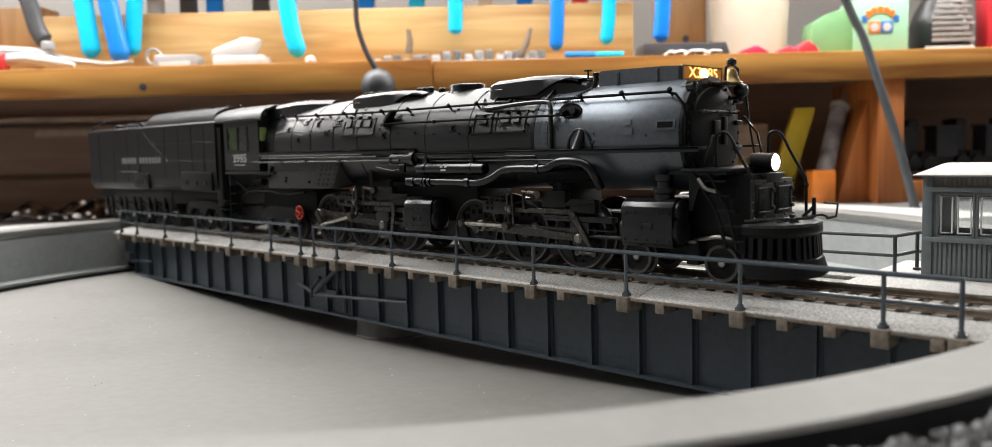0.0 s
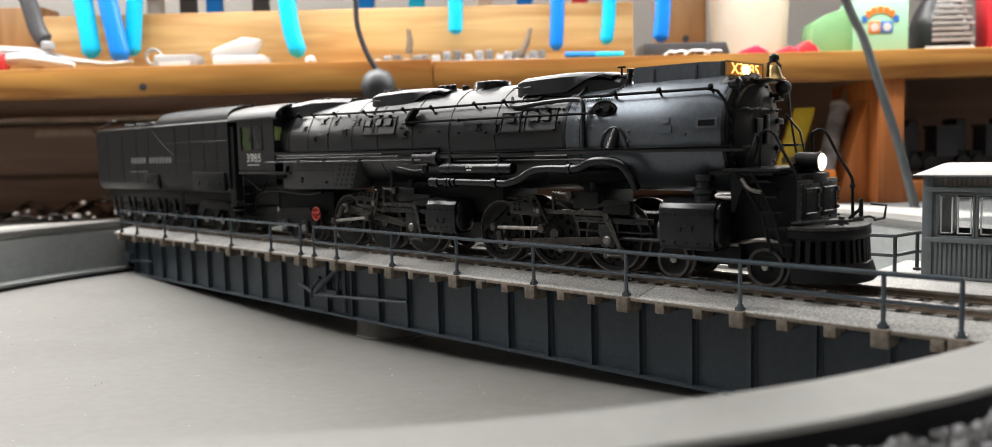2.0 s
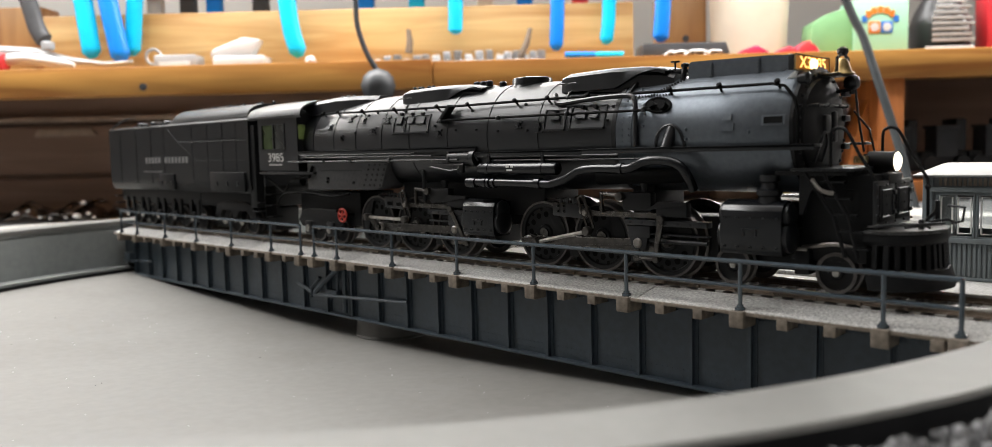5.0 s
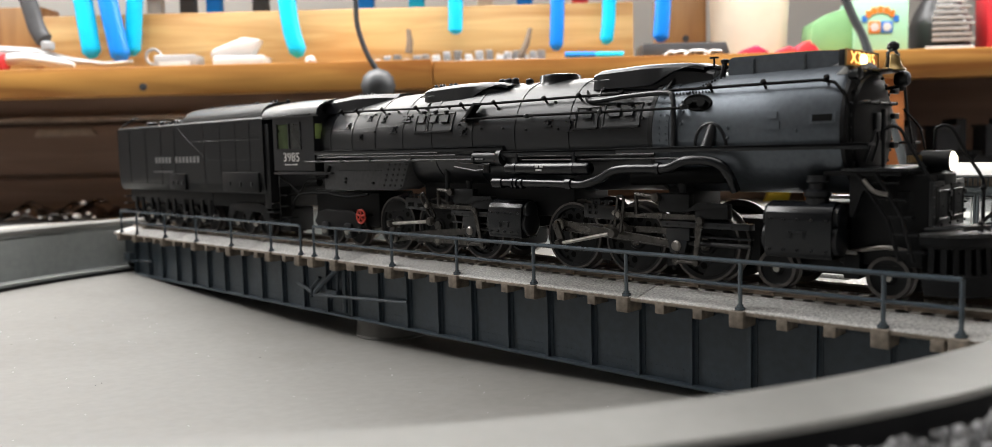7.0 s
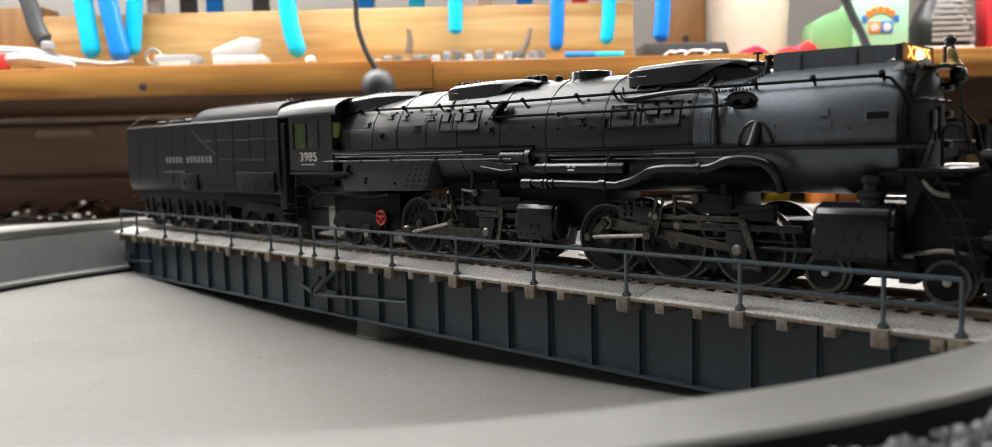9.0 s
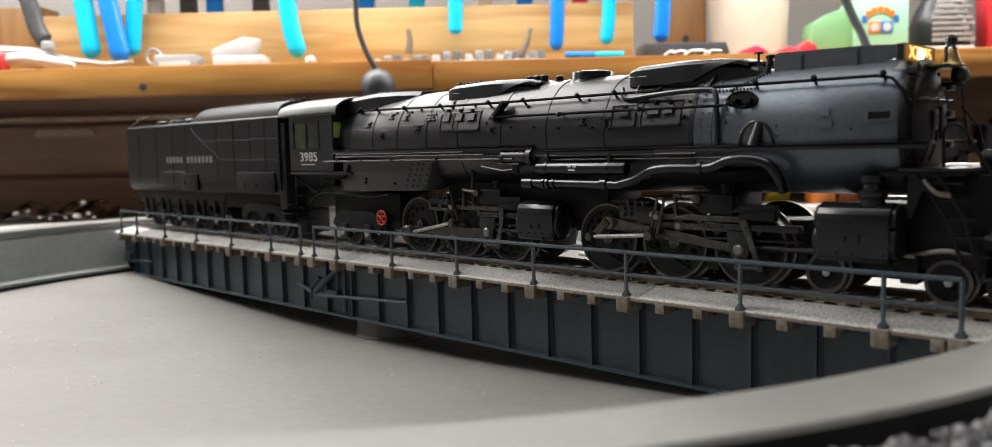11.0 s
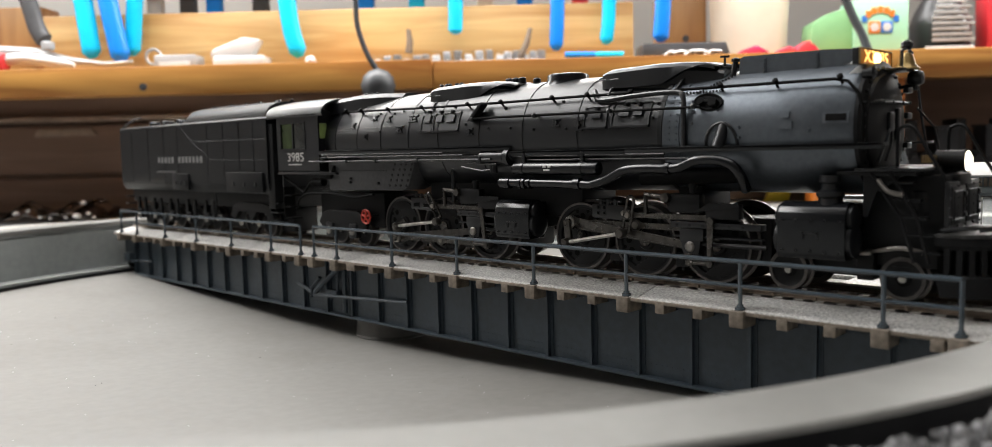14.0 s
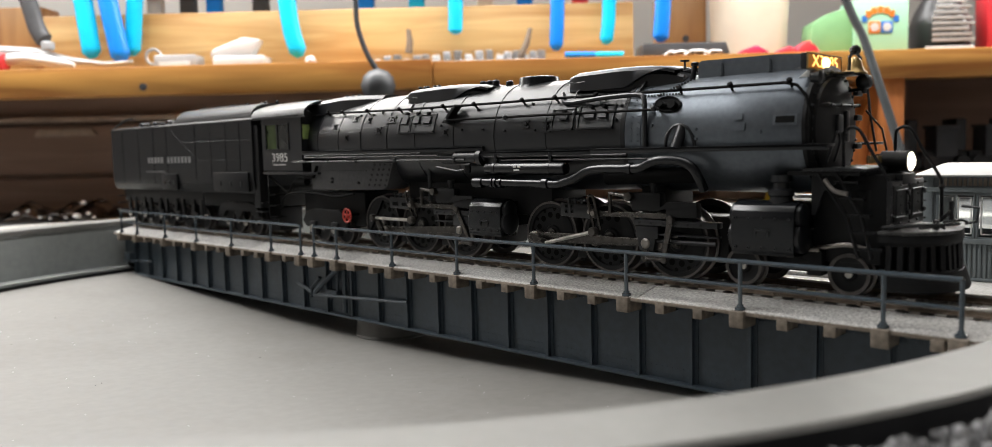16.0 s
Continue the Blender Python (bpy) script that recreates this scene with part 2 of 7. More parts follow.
def build_pit():
    bm = B()
    rows = ring_surface(bm, [(228, -27.9), (214, -28.6), (120, -33.5), (60, -36.3), (20, -37.2), (2, -37.3)])
    bm.faces.new(rows[-1])
    tagged(part("floor", bm, CONCRETE), "smooth pale grey concrete turntable pit floor, dished", "pit floor", kind="structure")
    bm = B()
    ring_surface(bm, [(227.5, -34), (227.5, Z_LEDGE - 0.3), (227.9, Z_LEDGE), (R_PIT, Z_LEDGE + 0.2)])
    ring_surface(bm, [(R_PIT, Z_LEDGE - 6), (R_PIT, Z_RIM - 3)])
    tagged(part("wall_pit", bm, WALL_GREY), "grey painted round wall of the turntable pit", "pit wall", kind="structure")
    bm = B()
    ring_surface(bm, [(R_PIT, Z_RIM - 5), (R_PIT, Z_RIM - 0.5), (R_PIT + 0.5, Z_RIM), (R_RIM - 0.7, Z_RIM), (R_RIM, Z_RIM - 0.8)])
    tagged(part("kerb_rim", bm, RIM), "pale concrete coping around the turntable pit", "pit rim", kind="structure")
    bm = B()
    ring_surface(bm, [(R_RIM - 0.05, Z_RIM - 0.8), (R_RIM + 0.1, Z_RIM - 7.5)])
    tagged(part("trim_rim_skirt", bm, BLACK_MATT), "black edge below the coping", "skirt", kind="structure")
    # ring rail with its low chairs
    bm = B()
    ring_surface(bm, [(222.4, -28.4), (222.4, -26.4), (224.4, -26.4), (224.4, -28.4)])
    tagged(part("trim_ring_rail", bm, BLACK_MATT), "brown steel ring rail on the pit ledge", "ring rail", kind="structure")
    # the board around the pit
    bm = B()
    rows = ring_surface(bm, [(R_RIM - 1, -5.2), (R_RIM + 6, -5.2), (330, -5.0), (1500, -5.0)])
    tagged(part("ground", bm, BALLAST), "dark grey granular scenery ballast on the layout board", "ground", kind="structure")
    bm = B()
    ring_surface(bm, [(R_RIM + 0.5, -7.0), (R_RIM + 0.5, -4.5), (345, -4.5), (345, -7.0)], 62, 214, 90)
    tagged(part("pavement", bm, BOARD), "pale grey bare layout board behind the pit", "layout board", kind="structure")


build_pit()

# ---- turntable bridge ----
POST_S = 35.525
POSTS_R = [-80.92 + 72.07 + POST_S * k for k in (-0.45, 0, 1, 2, 3, 4, 5, 6)] + [220.5]
POSTS_L = [-95.27 + 72.07 + 35.54 * k for k in (-0.33, -1, -2, -3, -4, -5)] + [-222.0]
Y_RAIL = -20.46


def railing(name, xs, y, z_top, sign, parent=None):
    """Two pipes on flanged posts."""
    ob = hub(name)
    bm = B()
    rod(bm, (xs[0], y, z_top), (xs[-1], y, z_top), 0.62, 8)
    part("top_rail", bm, RAILING, ob)
    bm = B()
    rod(bm, (xs[0], y, 1.55), (xs[-1], y, 1.55), 0.5, 8)
    part("middle_rail", bm, RAILING, ob)
    bm = B()
    rod(bm, (0, 0, Z_DECK - 1.2), (0, 0, z_top), 0.58, 8)
    lathe(bm, [(Z_DECK, 0.1), (Z_DECK, 1.35), (Z_DECK + 0.8, 1.35), (Z_DECK + 0.9, 0.9), (Z_DECK + 1.5, 0.85), (Z_DECK + 1.6, 0.5)], "z", (0, 0, 0), 10)
    me = mesh_of("post", bm, RAILING)
    for x in xs:
        part("post", me, RAILING, ob, at=(x, y, 0))
    return ob


def girder(name, y, sign):
    """Riveted plate girder: web, flanges, stiffeners. sign: the outer side."""
    ob = hub(name)
    x0, x1 = -231, 231
    bm = B()
    web = [(x0, -6.5), (x1, -6.5), (x1, -17), (x1 - 12, -28.4), (x0 + 12, -28.4), (x0, -17)]
    prism(bm, web, y - sign * 0.6, y)
    part("web", bm, GIRDER, ob)
    bm = B()
    box(bm, x0 + 10, x1 - 10, y - 2.6, y + 2.6, -29.2, -28.4, 0.1)
    part("bottom_flange", bm, GIRDER, ob)
    bm = B()
    box(bm, x0, x1, y - 2.4, y + 2.4, -6.5, -5.8, 0.1)
    part("top_flange", bm, GIRDER, ob)
    bm = B()
    box(bm, -0.45, 0.45, 0, sign * 1.7, -28.4, -6.5)
    box(bm, -1.5, 1.5, 0, sign * 0.35, -28.4, -6.5)
    me = mesh_of("stiffener", bm, GIRDER)
    xs = [12.68 + 17.436 * k for k in range(-13, 13) if -214 < 12.68 + 17.436 * k < 214]
    for x in xs:
        part("stiffener", me, GIRDER, ob, at=(x, y, 0))
    # rivets in rows along the flanges and beside the stiffeners
    if sign < 0:
        bm = B()
        pts = []
        x = x0 + 14
        while x < x1 - 13:
            pts += [(x, -26.9), (x, -24.9)] if int(x * 10) % 2 else [(x, -26.9), (x, -24.9)]
            pts += [(x, -8.0)]
            x += 1.75
        for sx in xs:
            z = -24
            while z < -9:
                pts += [(sx - 1.05, z), (sx + 1.05, z)]
                z += 1.75
        verts, faces = [], []
        for px, pz in pts:
            yy = y + sign * (0.36 if any(abs(px - sx) < 1.5 for sx in xs) else 0.01)
            i = len(verts)
            verts += [(px - 0.26, yy, pz), (px, yy, pz - 0.26), (px + 0.26, yy, pz), (px, yy, pz + 0.26), (px, yy + sign * 0.22, pz)]
            faces += [(i, i + 1, i + 4), (i + 1, i + 2, i + 4), (i + 2, i + 3, i + 4), (i + 3, i, i + 4)]
        me = bpy.data.meshes.new("rivets")
        me.from_pydata([Vector(v) * MM for v in verts], [], faces)
        me.materials.append(GIRDER)
        rv = part("rivets", me, GIRDER, ob)
        rv["kind"] = "stuff"
    return ob


def build_bridge():
    g = girder("plate_girder", -15.46, -1)
    tagged(g, "dark blue-grey riveted plate girder of the turntable bridge", "bridge girder", group="bridge girders")
    g = girder("plate_girder", 15.46, 1)
    tagged(g, "dark blue-grey plate girder on the far side of the bridge", "bridge girder", group="bridge girders")
    # deck: a gritty walkway each side
    for k in (-1, 1):
        wk = hub("walkway")
        for x0, x1 in ((-231.5, -154.3), (-154, -77.3), (-77, -0.3), (0, 60.7), (61, 137.2), (137.5, 231.5)):
            bm = B()
            prism(bm, [(k * 21.2, -5.6), (k * 21.2, -4.75), (k * 10.9, -2.55), (k * 10.9, -5.6)], x0, x1, "x", 0.1)
            part("deck_slab", bm, DECK, wk)
        tagged(wk, "light grey gritty walkway along the bridge deck", "walkway", group="bridge walkways")
    bm = B()
    box(bm, -231, 231, -10.8, 10.8, -5.8, -3.6)
    tagged(part("track_bed", bm, TIE_BED), "dark bed between the bridge ties", "track bed", kind="structure")
    # timber nosing along the walkway's edge
    for k in (-1, 1):
        for x0, x1 in ((-231, -77.5), (-77, 76.8), (77.2, 231)):
            bm = B()
            box(bm, x0, x1, min(k * 20.6, k * 21.55), max(k * 20.6, k * 21.55), -5.95, -5.05, 0.1)
            tagged(part("edge_board", bm, TIMBER_END), "brown timber edge board along the walkway", "edge board", group="edge boards")
    # timber ends under the walkway
    xs = []
    for k in range(-6, 8):
        base = -80.92 + 72.07 + POST_S * k if k >= 0 else -95.27 + 72.07 + 35.54 * (k + 1)
        for j in (0, 1 / 3, 2 / 3):
            xs.append((base + j * POST_S, j == 0))
    posts = POSTS_R + POSTS_L
    th = hub("timber_ends")
    small = mesh_of("timber_end", box(B(), -1.45, 1.45, -21.75, -15, -8.4, -5.62, 0.15), TIMBER_END)
    large = mesh_of("timber_end", box(B(), -2.0, 2.0, -22.6, -15, -9.2, -5.62, 0.2), TIMBER_END)
    cap = mesh_of("timber_end", box(B(), -2.0, 2.0, -22.6, -19.2, -9.0, -4.75, 0.2), TIMBER_END)
    for x, big in xs:
        if abs(x) < 229 and not any(abs(x - p) < 4 for p in posts):
            part("timber_end", small, TIMBER_END, th, at=(x, 0, 0))
    for p in posts:
        part("timber_end", large, TIMBER_END, th, at=(p, 0, 0))
        part("timber_pad", cap, TIMBER_END, th, at=(p, -0.3, 0))
    tagged(th, "row of tan timber beam ends under the walkway edge", "beam ends")
    # ties and rails
    tm = mesh_of("tie", box(B(), -1.25, 1.25, -10.8, 10.8, -4.4, -2.15, 0.12), TIE)
    tr = hub("bridge_track")
    x = -229.0
    while x < 231:
        part("tie", tm, TIE, tr, at=(x + random.uniform(-0.2, 0.2), 0, 0))
        x += 5.6
    for s in (-1, 1):
        bm = B()
        y = s * 8.7
        box(bm, -232, 232, y - 1.0, y + 1.0, -2.15, -1.75)
        box(bm, -232, 232, y - 0.25, y + 0.25, -1.75, -0.7)
        part("rail", bm, RAIL_BROWN, tr)
        bm = B()
        box(bm, -232, 232, y - 0.48, y + 0.48, -0.7, 0, 0.1)
        part("rail_head", bm, RAIL_TOP, tr, "worn bright rail head")
    sp = mesh_of("spike", box(B(), -0.5, 0.5, -0.45, 0.45, -2.2, -1.45, 0.12), RAIL_BROWN)
    x = -40.2
    while x < 231:
        for y in (-9.95, -7.3, 7.4, 9.95):
            part("spike", sp, RAIL_BROWN, tr, at=(x, y, 0))
        x += 11.2
    tagged(tr, "model railway track on grey ties along the bridge", "railway track")
    tagged(railing("pipe_railing", POSTS_R, Y_RAIL, 7.91, -1), "blue-grey pipe handrail on flanged posts", "handrail", group="bridge handrails")
    tagged(railing("pipe_railing", POSTS_L, Y_RAIL, 7.91, -1), "blue-grey pipe handrail at the far end of the bridge", "handrail", group="bridge handrails")
    # pivot pier with its bearing shoe
    ob = hub("pivot_pier")
    bm = B()
    lathe(bm, [(-37.6, 15.6), (-36.9, 15.6), (-36.2, 15.0), (-30.6, 14.6), (-29.2, 14.6)], "z", (0, 0, 0), 48)
    part("pier_drum", bm, PIER, ob)
    tagged(ob, "round grey pivot pier under the middle of the bridge", "pier")
    # locking gear bracketed to the girder
    ob = hub("locking_gear")
    for nm, pts, r in (("strut", [(-11.8, -18.4, -9.4), (-20, -18.6, -14.6), (-28.2, -18.8, -20.6)], 1.05), ("strut", [(-43.6, -17.2, -17.8), (-30, -18.4, -21.0)], 0.8),
                       ("draw_bar", [(-29, -18.8, -21.6), (31, -17.4, -18.6)], 0.75), ("strut", [(-9.2, -17.0, -27.6), (-9.0, -17.0, -9)], 1.1),
                       ("strut", [(-13.8, -17.2, -20.6), (-13.4, -17.2, -10)], 0.7), ("lever", [(-30.6, -18.9, -22.6), (-30.0, -18.9, -18.6), (-24, -18.8, -13.8)], 0.8)):
        bm = B()
        tube(bm, pts, r, 6)
        part(nm, bm, GIRDER, ob)
    bm = B()
    box(bm, -21, -13, -18.4, -16, -21.4, -18.6, 0.4)
    part("gear_box", bm, GIRDER, ob)
    tagged(ob, "dark grey locking gear bracketed to the girder", "bridge gear")
    bm = B()
    rod(bm, (-228, -17.6, -22.2), (-190, -17.6, -19.4), 0.7, 6)
    tagged(part("lock_bar", bm, RAILING), "grey lock bar at the bridge end", "bar")
    # end carriages on the ring rail
    for s in (-1, 1):
        ob = hub("end_carriage")
        for y in (-14.5, 14.5):
            bm = B()
            lathe(bm, [(-1.6, 0.4), (-1.6, 3.6), (1.6, 3.6), (1.6, 0.4)], "x", (s * 221.6, y, -22.4), 20)
            part("wheel", bm, BLACK_MATT, ob)
        bm = B()
        box(bm, s * 221.6 - 4, s * 221.6 + 4, -19, 19, -21.5, -17, 0.4)
        part("axle_beam", bm, GIRDER, ob)
        tagged(ob, "dark end carriage wheels under the bridge end", "carriage", group="end carriages")


build_bridge()

# ---- the locomotive ----
ZC = 41.4
LOCO = hub("steam_locomotive", (157.67, 0, 0))
tagged(LOCO, "black articulated model steam locomotive standing on the bridge track", "locomotive")
MOVING = []  # (object, function of travel giving its pose in the locomotive's space)


def boiler_r(x):
    return float(np.interp(x, [-228, -200, -180, -130, -96, -62, -60, -9], [15.4, 17.5, 18.1, 18.2, 18.0, 16.6, 16.75, 16.75]))


def boiler_z(x):
    return float(np.interp(x, [-228, -200, -180, -130, -96, -62, -60, -9], [43.0, 42.2, 42.3, 42.3, 42.3, 41.5, 41.4, 41.4]))


def on_boiler(x, z, out=0.0):
    """A point of the boiler's near side at height z, pushed out along the normal."""
    r, c = boiler_r(x), boiler_z(x)
    y = -math.sqrt(max(0.0, r * r - (z - c) ** 2))
    n = Vector((0, y, z - c)).normalized()
    return Vector((x, y, z)) + n * out


def hoop(x, out=0.0, seg=72):
    """The boiler's outline at x."""
    r, c = boiler_r(x) + out, boiler_z(x)
    return [(x, r * math.cos(2 * math.pi * k / seg), c + r * math.sin(2 * math.pi * k / seg)) for k in range(seg)]


def text_mesh(name, body, size, material, depth=0.03):
    cu = bpy.data.curves.new(name, "FONT")
    cu.body, cu.size, cu.extrude = body, size * MM, depth * MM
    cu.align_x = cu.align_y = "CENTER"
    ob = bpy.data.objects.new(name, cu)
    scene.collection.objects.link(ob)
    me = bpy.data.meshes.new_from_object(ob)
    bpy.data.objects.remove(ob)
    bpy.data.curves.remove(cu)
    me.materials.clear()
    me.materials.append(material)
    return me


def build_boiler():
    bm = B()
    lathe(bm, [(-60, 16.7), (-30, 16.7), (-10.2, 16.7), (-9.4, 16.2)], "x", (0, 0, ZC), 72)
    part("smokebox", bm, GRAPHITE, LOCO, "satin graphite-grey smokebox")
    bm = B()
    section(bm, [hoop(x) for x in (-228, -214, -200, -190, -180, -155, -130, -113, -96, -84, -73, -62, -60.3)])
    boiler = part("boiler", bm, BLACK, LOCO)
    for x in (-218, -201.8, -186.3, -169.8, -153.6, -133, -113.5, -91.5):
        bm = B()
        section(bm, [hoop(x + dx, o) for dx, o in ((-0.6, -0.1), (-0.55, 0.2), (0.55, 0.2), (0.6, -0.1))])
        part("boiler_band", bm, BLACK, boiler)
    bm = B()
    lathe(bm, [(-62.2, 16.3), (-62.2, 17.15), (-61.2, 17.25), (-60.2, 16.9), (-56.4, 16.9), (-56.3, 16.5)], "x", (0, 0, ZC), 72)
    part("joint_ring", bm, GRAPHITE, LOCO)
    bm = B()
    lathe(bm, [(-62.9, 16.3), (-62.9, 17.4), (-61.5, 17.4), (-61.5, 16.3)], "x", (0, 0, ZC), 72)
    part("joint_flange", bm, BLACK_MATT, LOCO)
    bm = B()
    for k in range(60):
        a = 2 * math.pi * k / 60
        for x in (-59.4, -57.2):
            c = Vector((x, math.cos(a) * 16.95, ZC + math.sin(a) * 16.95))
            lathe(bm, [(-0.1, 0.28), (0.12, 0.28), (0.26, 0.1)], "x", c, 5)
    rv = part("ring_bolts", bm, GRAPHITE, LOCO)
    rv["kind"] = "stuff"
    # smokebox front with its door, bolts and grab bar
    bm = B()
    lathe(bm, [(-9.6, 16.3), (-8.6, 16.2), (-8.3, 15.2), (-8.2, 13.2), (-7.4, 12.9), (-6.6, 10), (-6.2, 5), (-6.1, 0.2)], "x", (0, 0, ZC), 56)
    part("smokebox_front", bm, BLACK_MATT, LOCO)
    bm = B()
    for k in range(30):
        a = 2 * math.pi * k / 30
        lathe(bm, [(-8.4, 0.45), (-7.7, 0.45), (-7.5, 0.2)], "x", (0, math.cos(a) * 14.4, ZC + math.sin(a) * 14.4), 6)
    part("door_clamps", bm, BLACK, LOCO)
    bm = B()
    tube(bm, [(-7.6, -11, 47.2), (-5.2, -10.5, 47.4), (-5.2, 9, 47.4), (-7.2, 10, 47.2)], 0.3, 6)
    for y in (-9.5, -3, 4, 9):
        lathe(bm, [(-7.3, 0.4), (-5.0, 0.5), (-4.7, 0.3)], "x", (0, y, 47.4), 7)
    part("grab_bar", bm, BLACK, LOCO)
    bm = B()
    box(bm, -6.4, -5.4, -3.5, -0.2, 40.5, 45, 0.3)
    box(bm, -6.3, -5.2, 1.5, 3.5, 38, 46, 0.3)
    tube(bm, curve_pts([(-6.5, -8.3, 33), (-4.8, -8.2, 38), (-4.6, -6.2, 40.6), (-4.8, -4.2, 38), (-6.2, -4.2, 33)]), 0.35, 6)
    for z in (36, 43.5, 50):
        box(bm, -7, -5.6, 9.5, 13, z, z + 1.5, 0.2)
    part("door_hinges", bm, BLACK, LOCO)
    # hatch and plates on the smokebox side
    bm = B()
    pts = []
    for k in range(13):
        a = math.pi * k / 12
        x, z = -43.6 + 4.6 * math.cos(a), 37.6 + 4.6 * math.sin(a) * 1.35
        pts.append(on_boiler(x, z, 0.15))
    tube(bm, pts, 0.42, 6)
    rod(bm, on_boiler(-43.2, 43.0, -1.0), on_boiler(-43.9, 37.6, 2.0), 1.6, 14)
    part("steam_pipe_elbow", bm, BLACK, LOCO)
    # the near-black oval paints the shade of the valve's opening
    bm = B()
    oval = [(-48.4 + 4.2 * math.cos(t), 49.5 + 2.0 * math.sin(t) - 0.5 * math.cos(t)) for t in np.linspace(0, 2 * math.pi, 21)[:-1]]
    section(bm, [[on_boiler(x, z, -0.3) for x, z in oval], [on_boiler(x, z, 0.12) for x, z in oval]], False)
    tube(bm, [on_boiler(x, z, 0.1) for x, z in oval + oval[:1]], 0.36, 6)
    rod(bm, on_boiler(-50.4, 49.6, -0.4), on_boiler(-50.4, 49.4, 1.3), 1.0, 12)
    rod(bm, on_boiler(-46.4, 49.0, -0.4), on_boiler(-46.4, 48.8, 1.7), 1.25, 12)
    rod(bm, on_boiler(-50.4, 49.5, 0.8), on_boiler(-46.4, 49.0, 0.8), 0.5, 8)
    part("feedwater_check_valve", bm, HOLE, LOCO)
    for x0, x1, z0, z1, nm in ((-16.6, -10.3, 42.6, 45.3, "builder_plate"), (-28.4, -24.2, 41.6, 43.6, "data_plate"), (-27.4, -25.0, 44.4, 46.0, "data_plate")):
        bm = B()
        a = [on_boiler(x, z, 0.0) for x, z in ((x0, z0), (x1, z0), (x1, z1), (x0, z1))]
        b = [p + Vector((0, -0.32, 0)) for p in a]
        section(bm, [a, b], False)
        if nm == "builder_plate":
            # a raised near-black plate paints the shade inside the slot
            a = [on_boiler(x, z, 0.1) for x, z in ((x0 + 0.7, z0 + 0.55), (x1 - 0.7, z0 + 0.55), (x1 - 0.7, z1 - 0.5), (x0 + 0.7, z1 - 0.5))]
            bm2 = B()
            section(bm2, [a, [p + Vector((0, -0.36, 0)) for p in a]], False)
            p1 = part(nm, bm, GRAPHITE, LOCO)
            part("slot_shade", bm2, HOLE, p1)
        else:
            p1 = part(nm, bm, GRAPHITE, LOCO)
    bm = B()
    for x, z in ((-38.5, 42.4), (-38.5, 39.8), (-20, 41.2), (-52.5, 44), (-52.4, 47.3), (-54.5, 41), (-53, 50)):
        c = on_boiler(x, z, 0)
        lathe(bm, [(-0.55, 0.35), (-0.2, 0.45), (0.3, 0.45)], "y", c, 7)
    part("washout_plugs", bm, GRAPHITE, LOCO)
    # access panels and valve boxes further back
    def patch(bm, x0, x1, z0, z1, h, low=-0.15):
        """A plate that follows the lagging's curve, h proud of it."""
        n = 3
        zs = [z0 + (z1 - z0) * k / n for k in range(n + 1)]
        outline = [(x0, z) for z in zs] + [(x1, z) for z in zs[::-1]]
        section(bm, [[on_boiler(x, z, low) for x, z in outline], [on_boiler(x, z, h) for x, z in outline]], False)

    def panel(x0, x1, z0, z1, boxes):
        bm = B()
        patch(bm, x0, x1, z0, z1, 0.12)
        ob = part("access_panel", bm, BLACK, LOCO)
        for p, q, u, v, h in ((x0 - 0.25, x0 + 0.2, z0, z1, 0.4), (x1 - 0.2, x1 + 0.25, z0, z1, 0.4), (x0, x1, z1 - 0.35, z1, 0.4), (x0 - 0.3, x1 + 0.3, z0 - 0.5, z0 + 0.05, 0.95)):
            bm = B()
            patch(bm, p, q, u, v, h)
            part("panel_edge", bm, BLACK, ob)
        for p, q, u, v in boxes:
            bm = B()
            patch(bm, p, q, u, v, 0.75)
            part("valve_box", bm, BLACK, ob)
            bm = B()
            lathe(bm, [(-0.9, 0.55), (0.4, 0.65)], "y", on_boiler((p + q) / 2, v + 1.2, 0.3), 8)
            part("valve_stud", bm, BLACK_MATT, ob)

    panel(-78.6, -66.2, 44.0, 50.6, ((-76.2, -72.8, 46.8, 49.0), (-71.4, -68.4, 46.8, 48.9)))
    panel(-88.4, -80.6, 44.0, 50.2, ((-85.6, -82.5, 46.6, 48.0),))
    panel(-155.6, -142.8, 45.2, 51.4, ((-154.4, -151.2, 48.2, 50.5), (-148.9, -145.0, 48.0, 50.3)))
    panel(-162.2, -156.4, 45.3, 51.0, ((-160.8, -157.6, 48.2, 50.8),))
    for x0, x1, z0, z1 in ((-92.0, -88.8, 43.4, 46.4), (-170.6, -165.4, 49.2, 51.2), (-176.8, -172.6, 45.5, 47.4), (-138.4, -135.2, 43.6, 45.4), (-100.4, -97.4, 45.0, 46.8),
                           (-196.8, -194.0, 43.4, 45.0), (-193, -190, 50.6, 52.2), (-183.2, -180.8, 49.8, 51.4), (-206.4, -203.6, 48, 49.6)):
        bm = B()
        for k in range(3):
            z = z0 + (z1 - z0) * k / 2
            patch(bm, x0 + 0.3 * (k == 1), x1 - 0.8 * (k == 1), z - 0.28, z + 0.28, 0.55)
        patch(bm, (x0 + x1) / 2 - 0.35, (x0 + x1) / 2 + 0.35, z0, z1, 0.7)
        part("boiler_fitting", bm, BLACK, LOCO)
    bm = B()
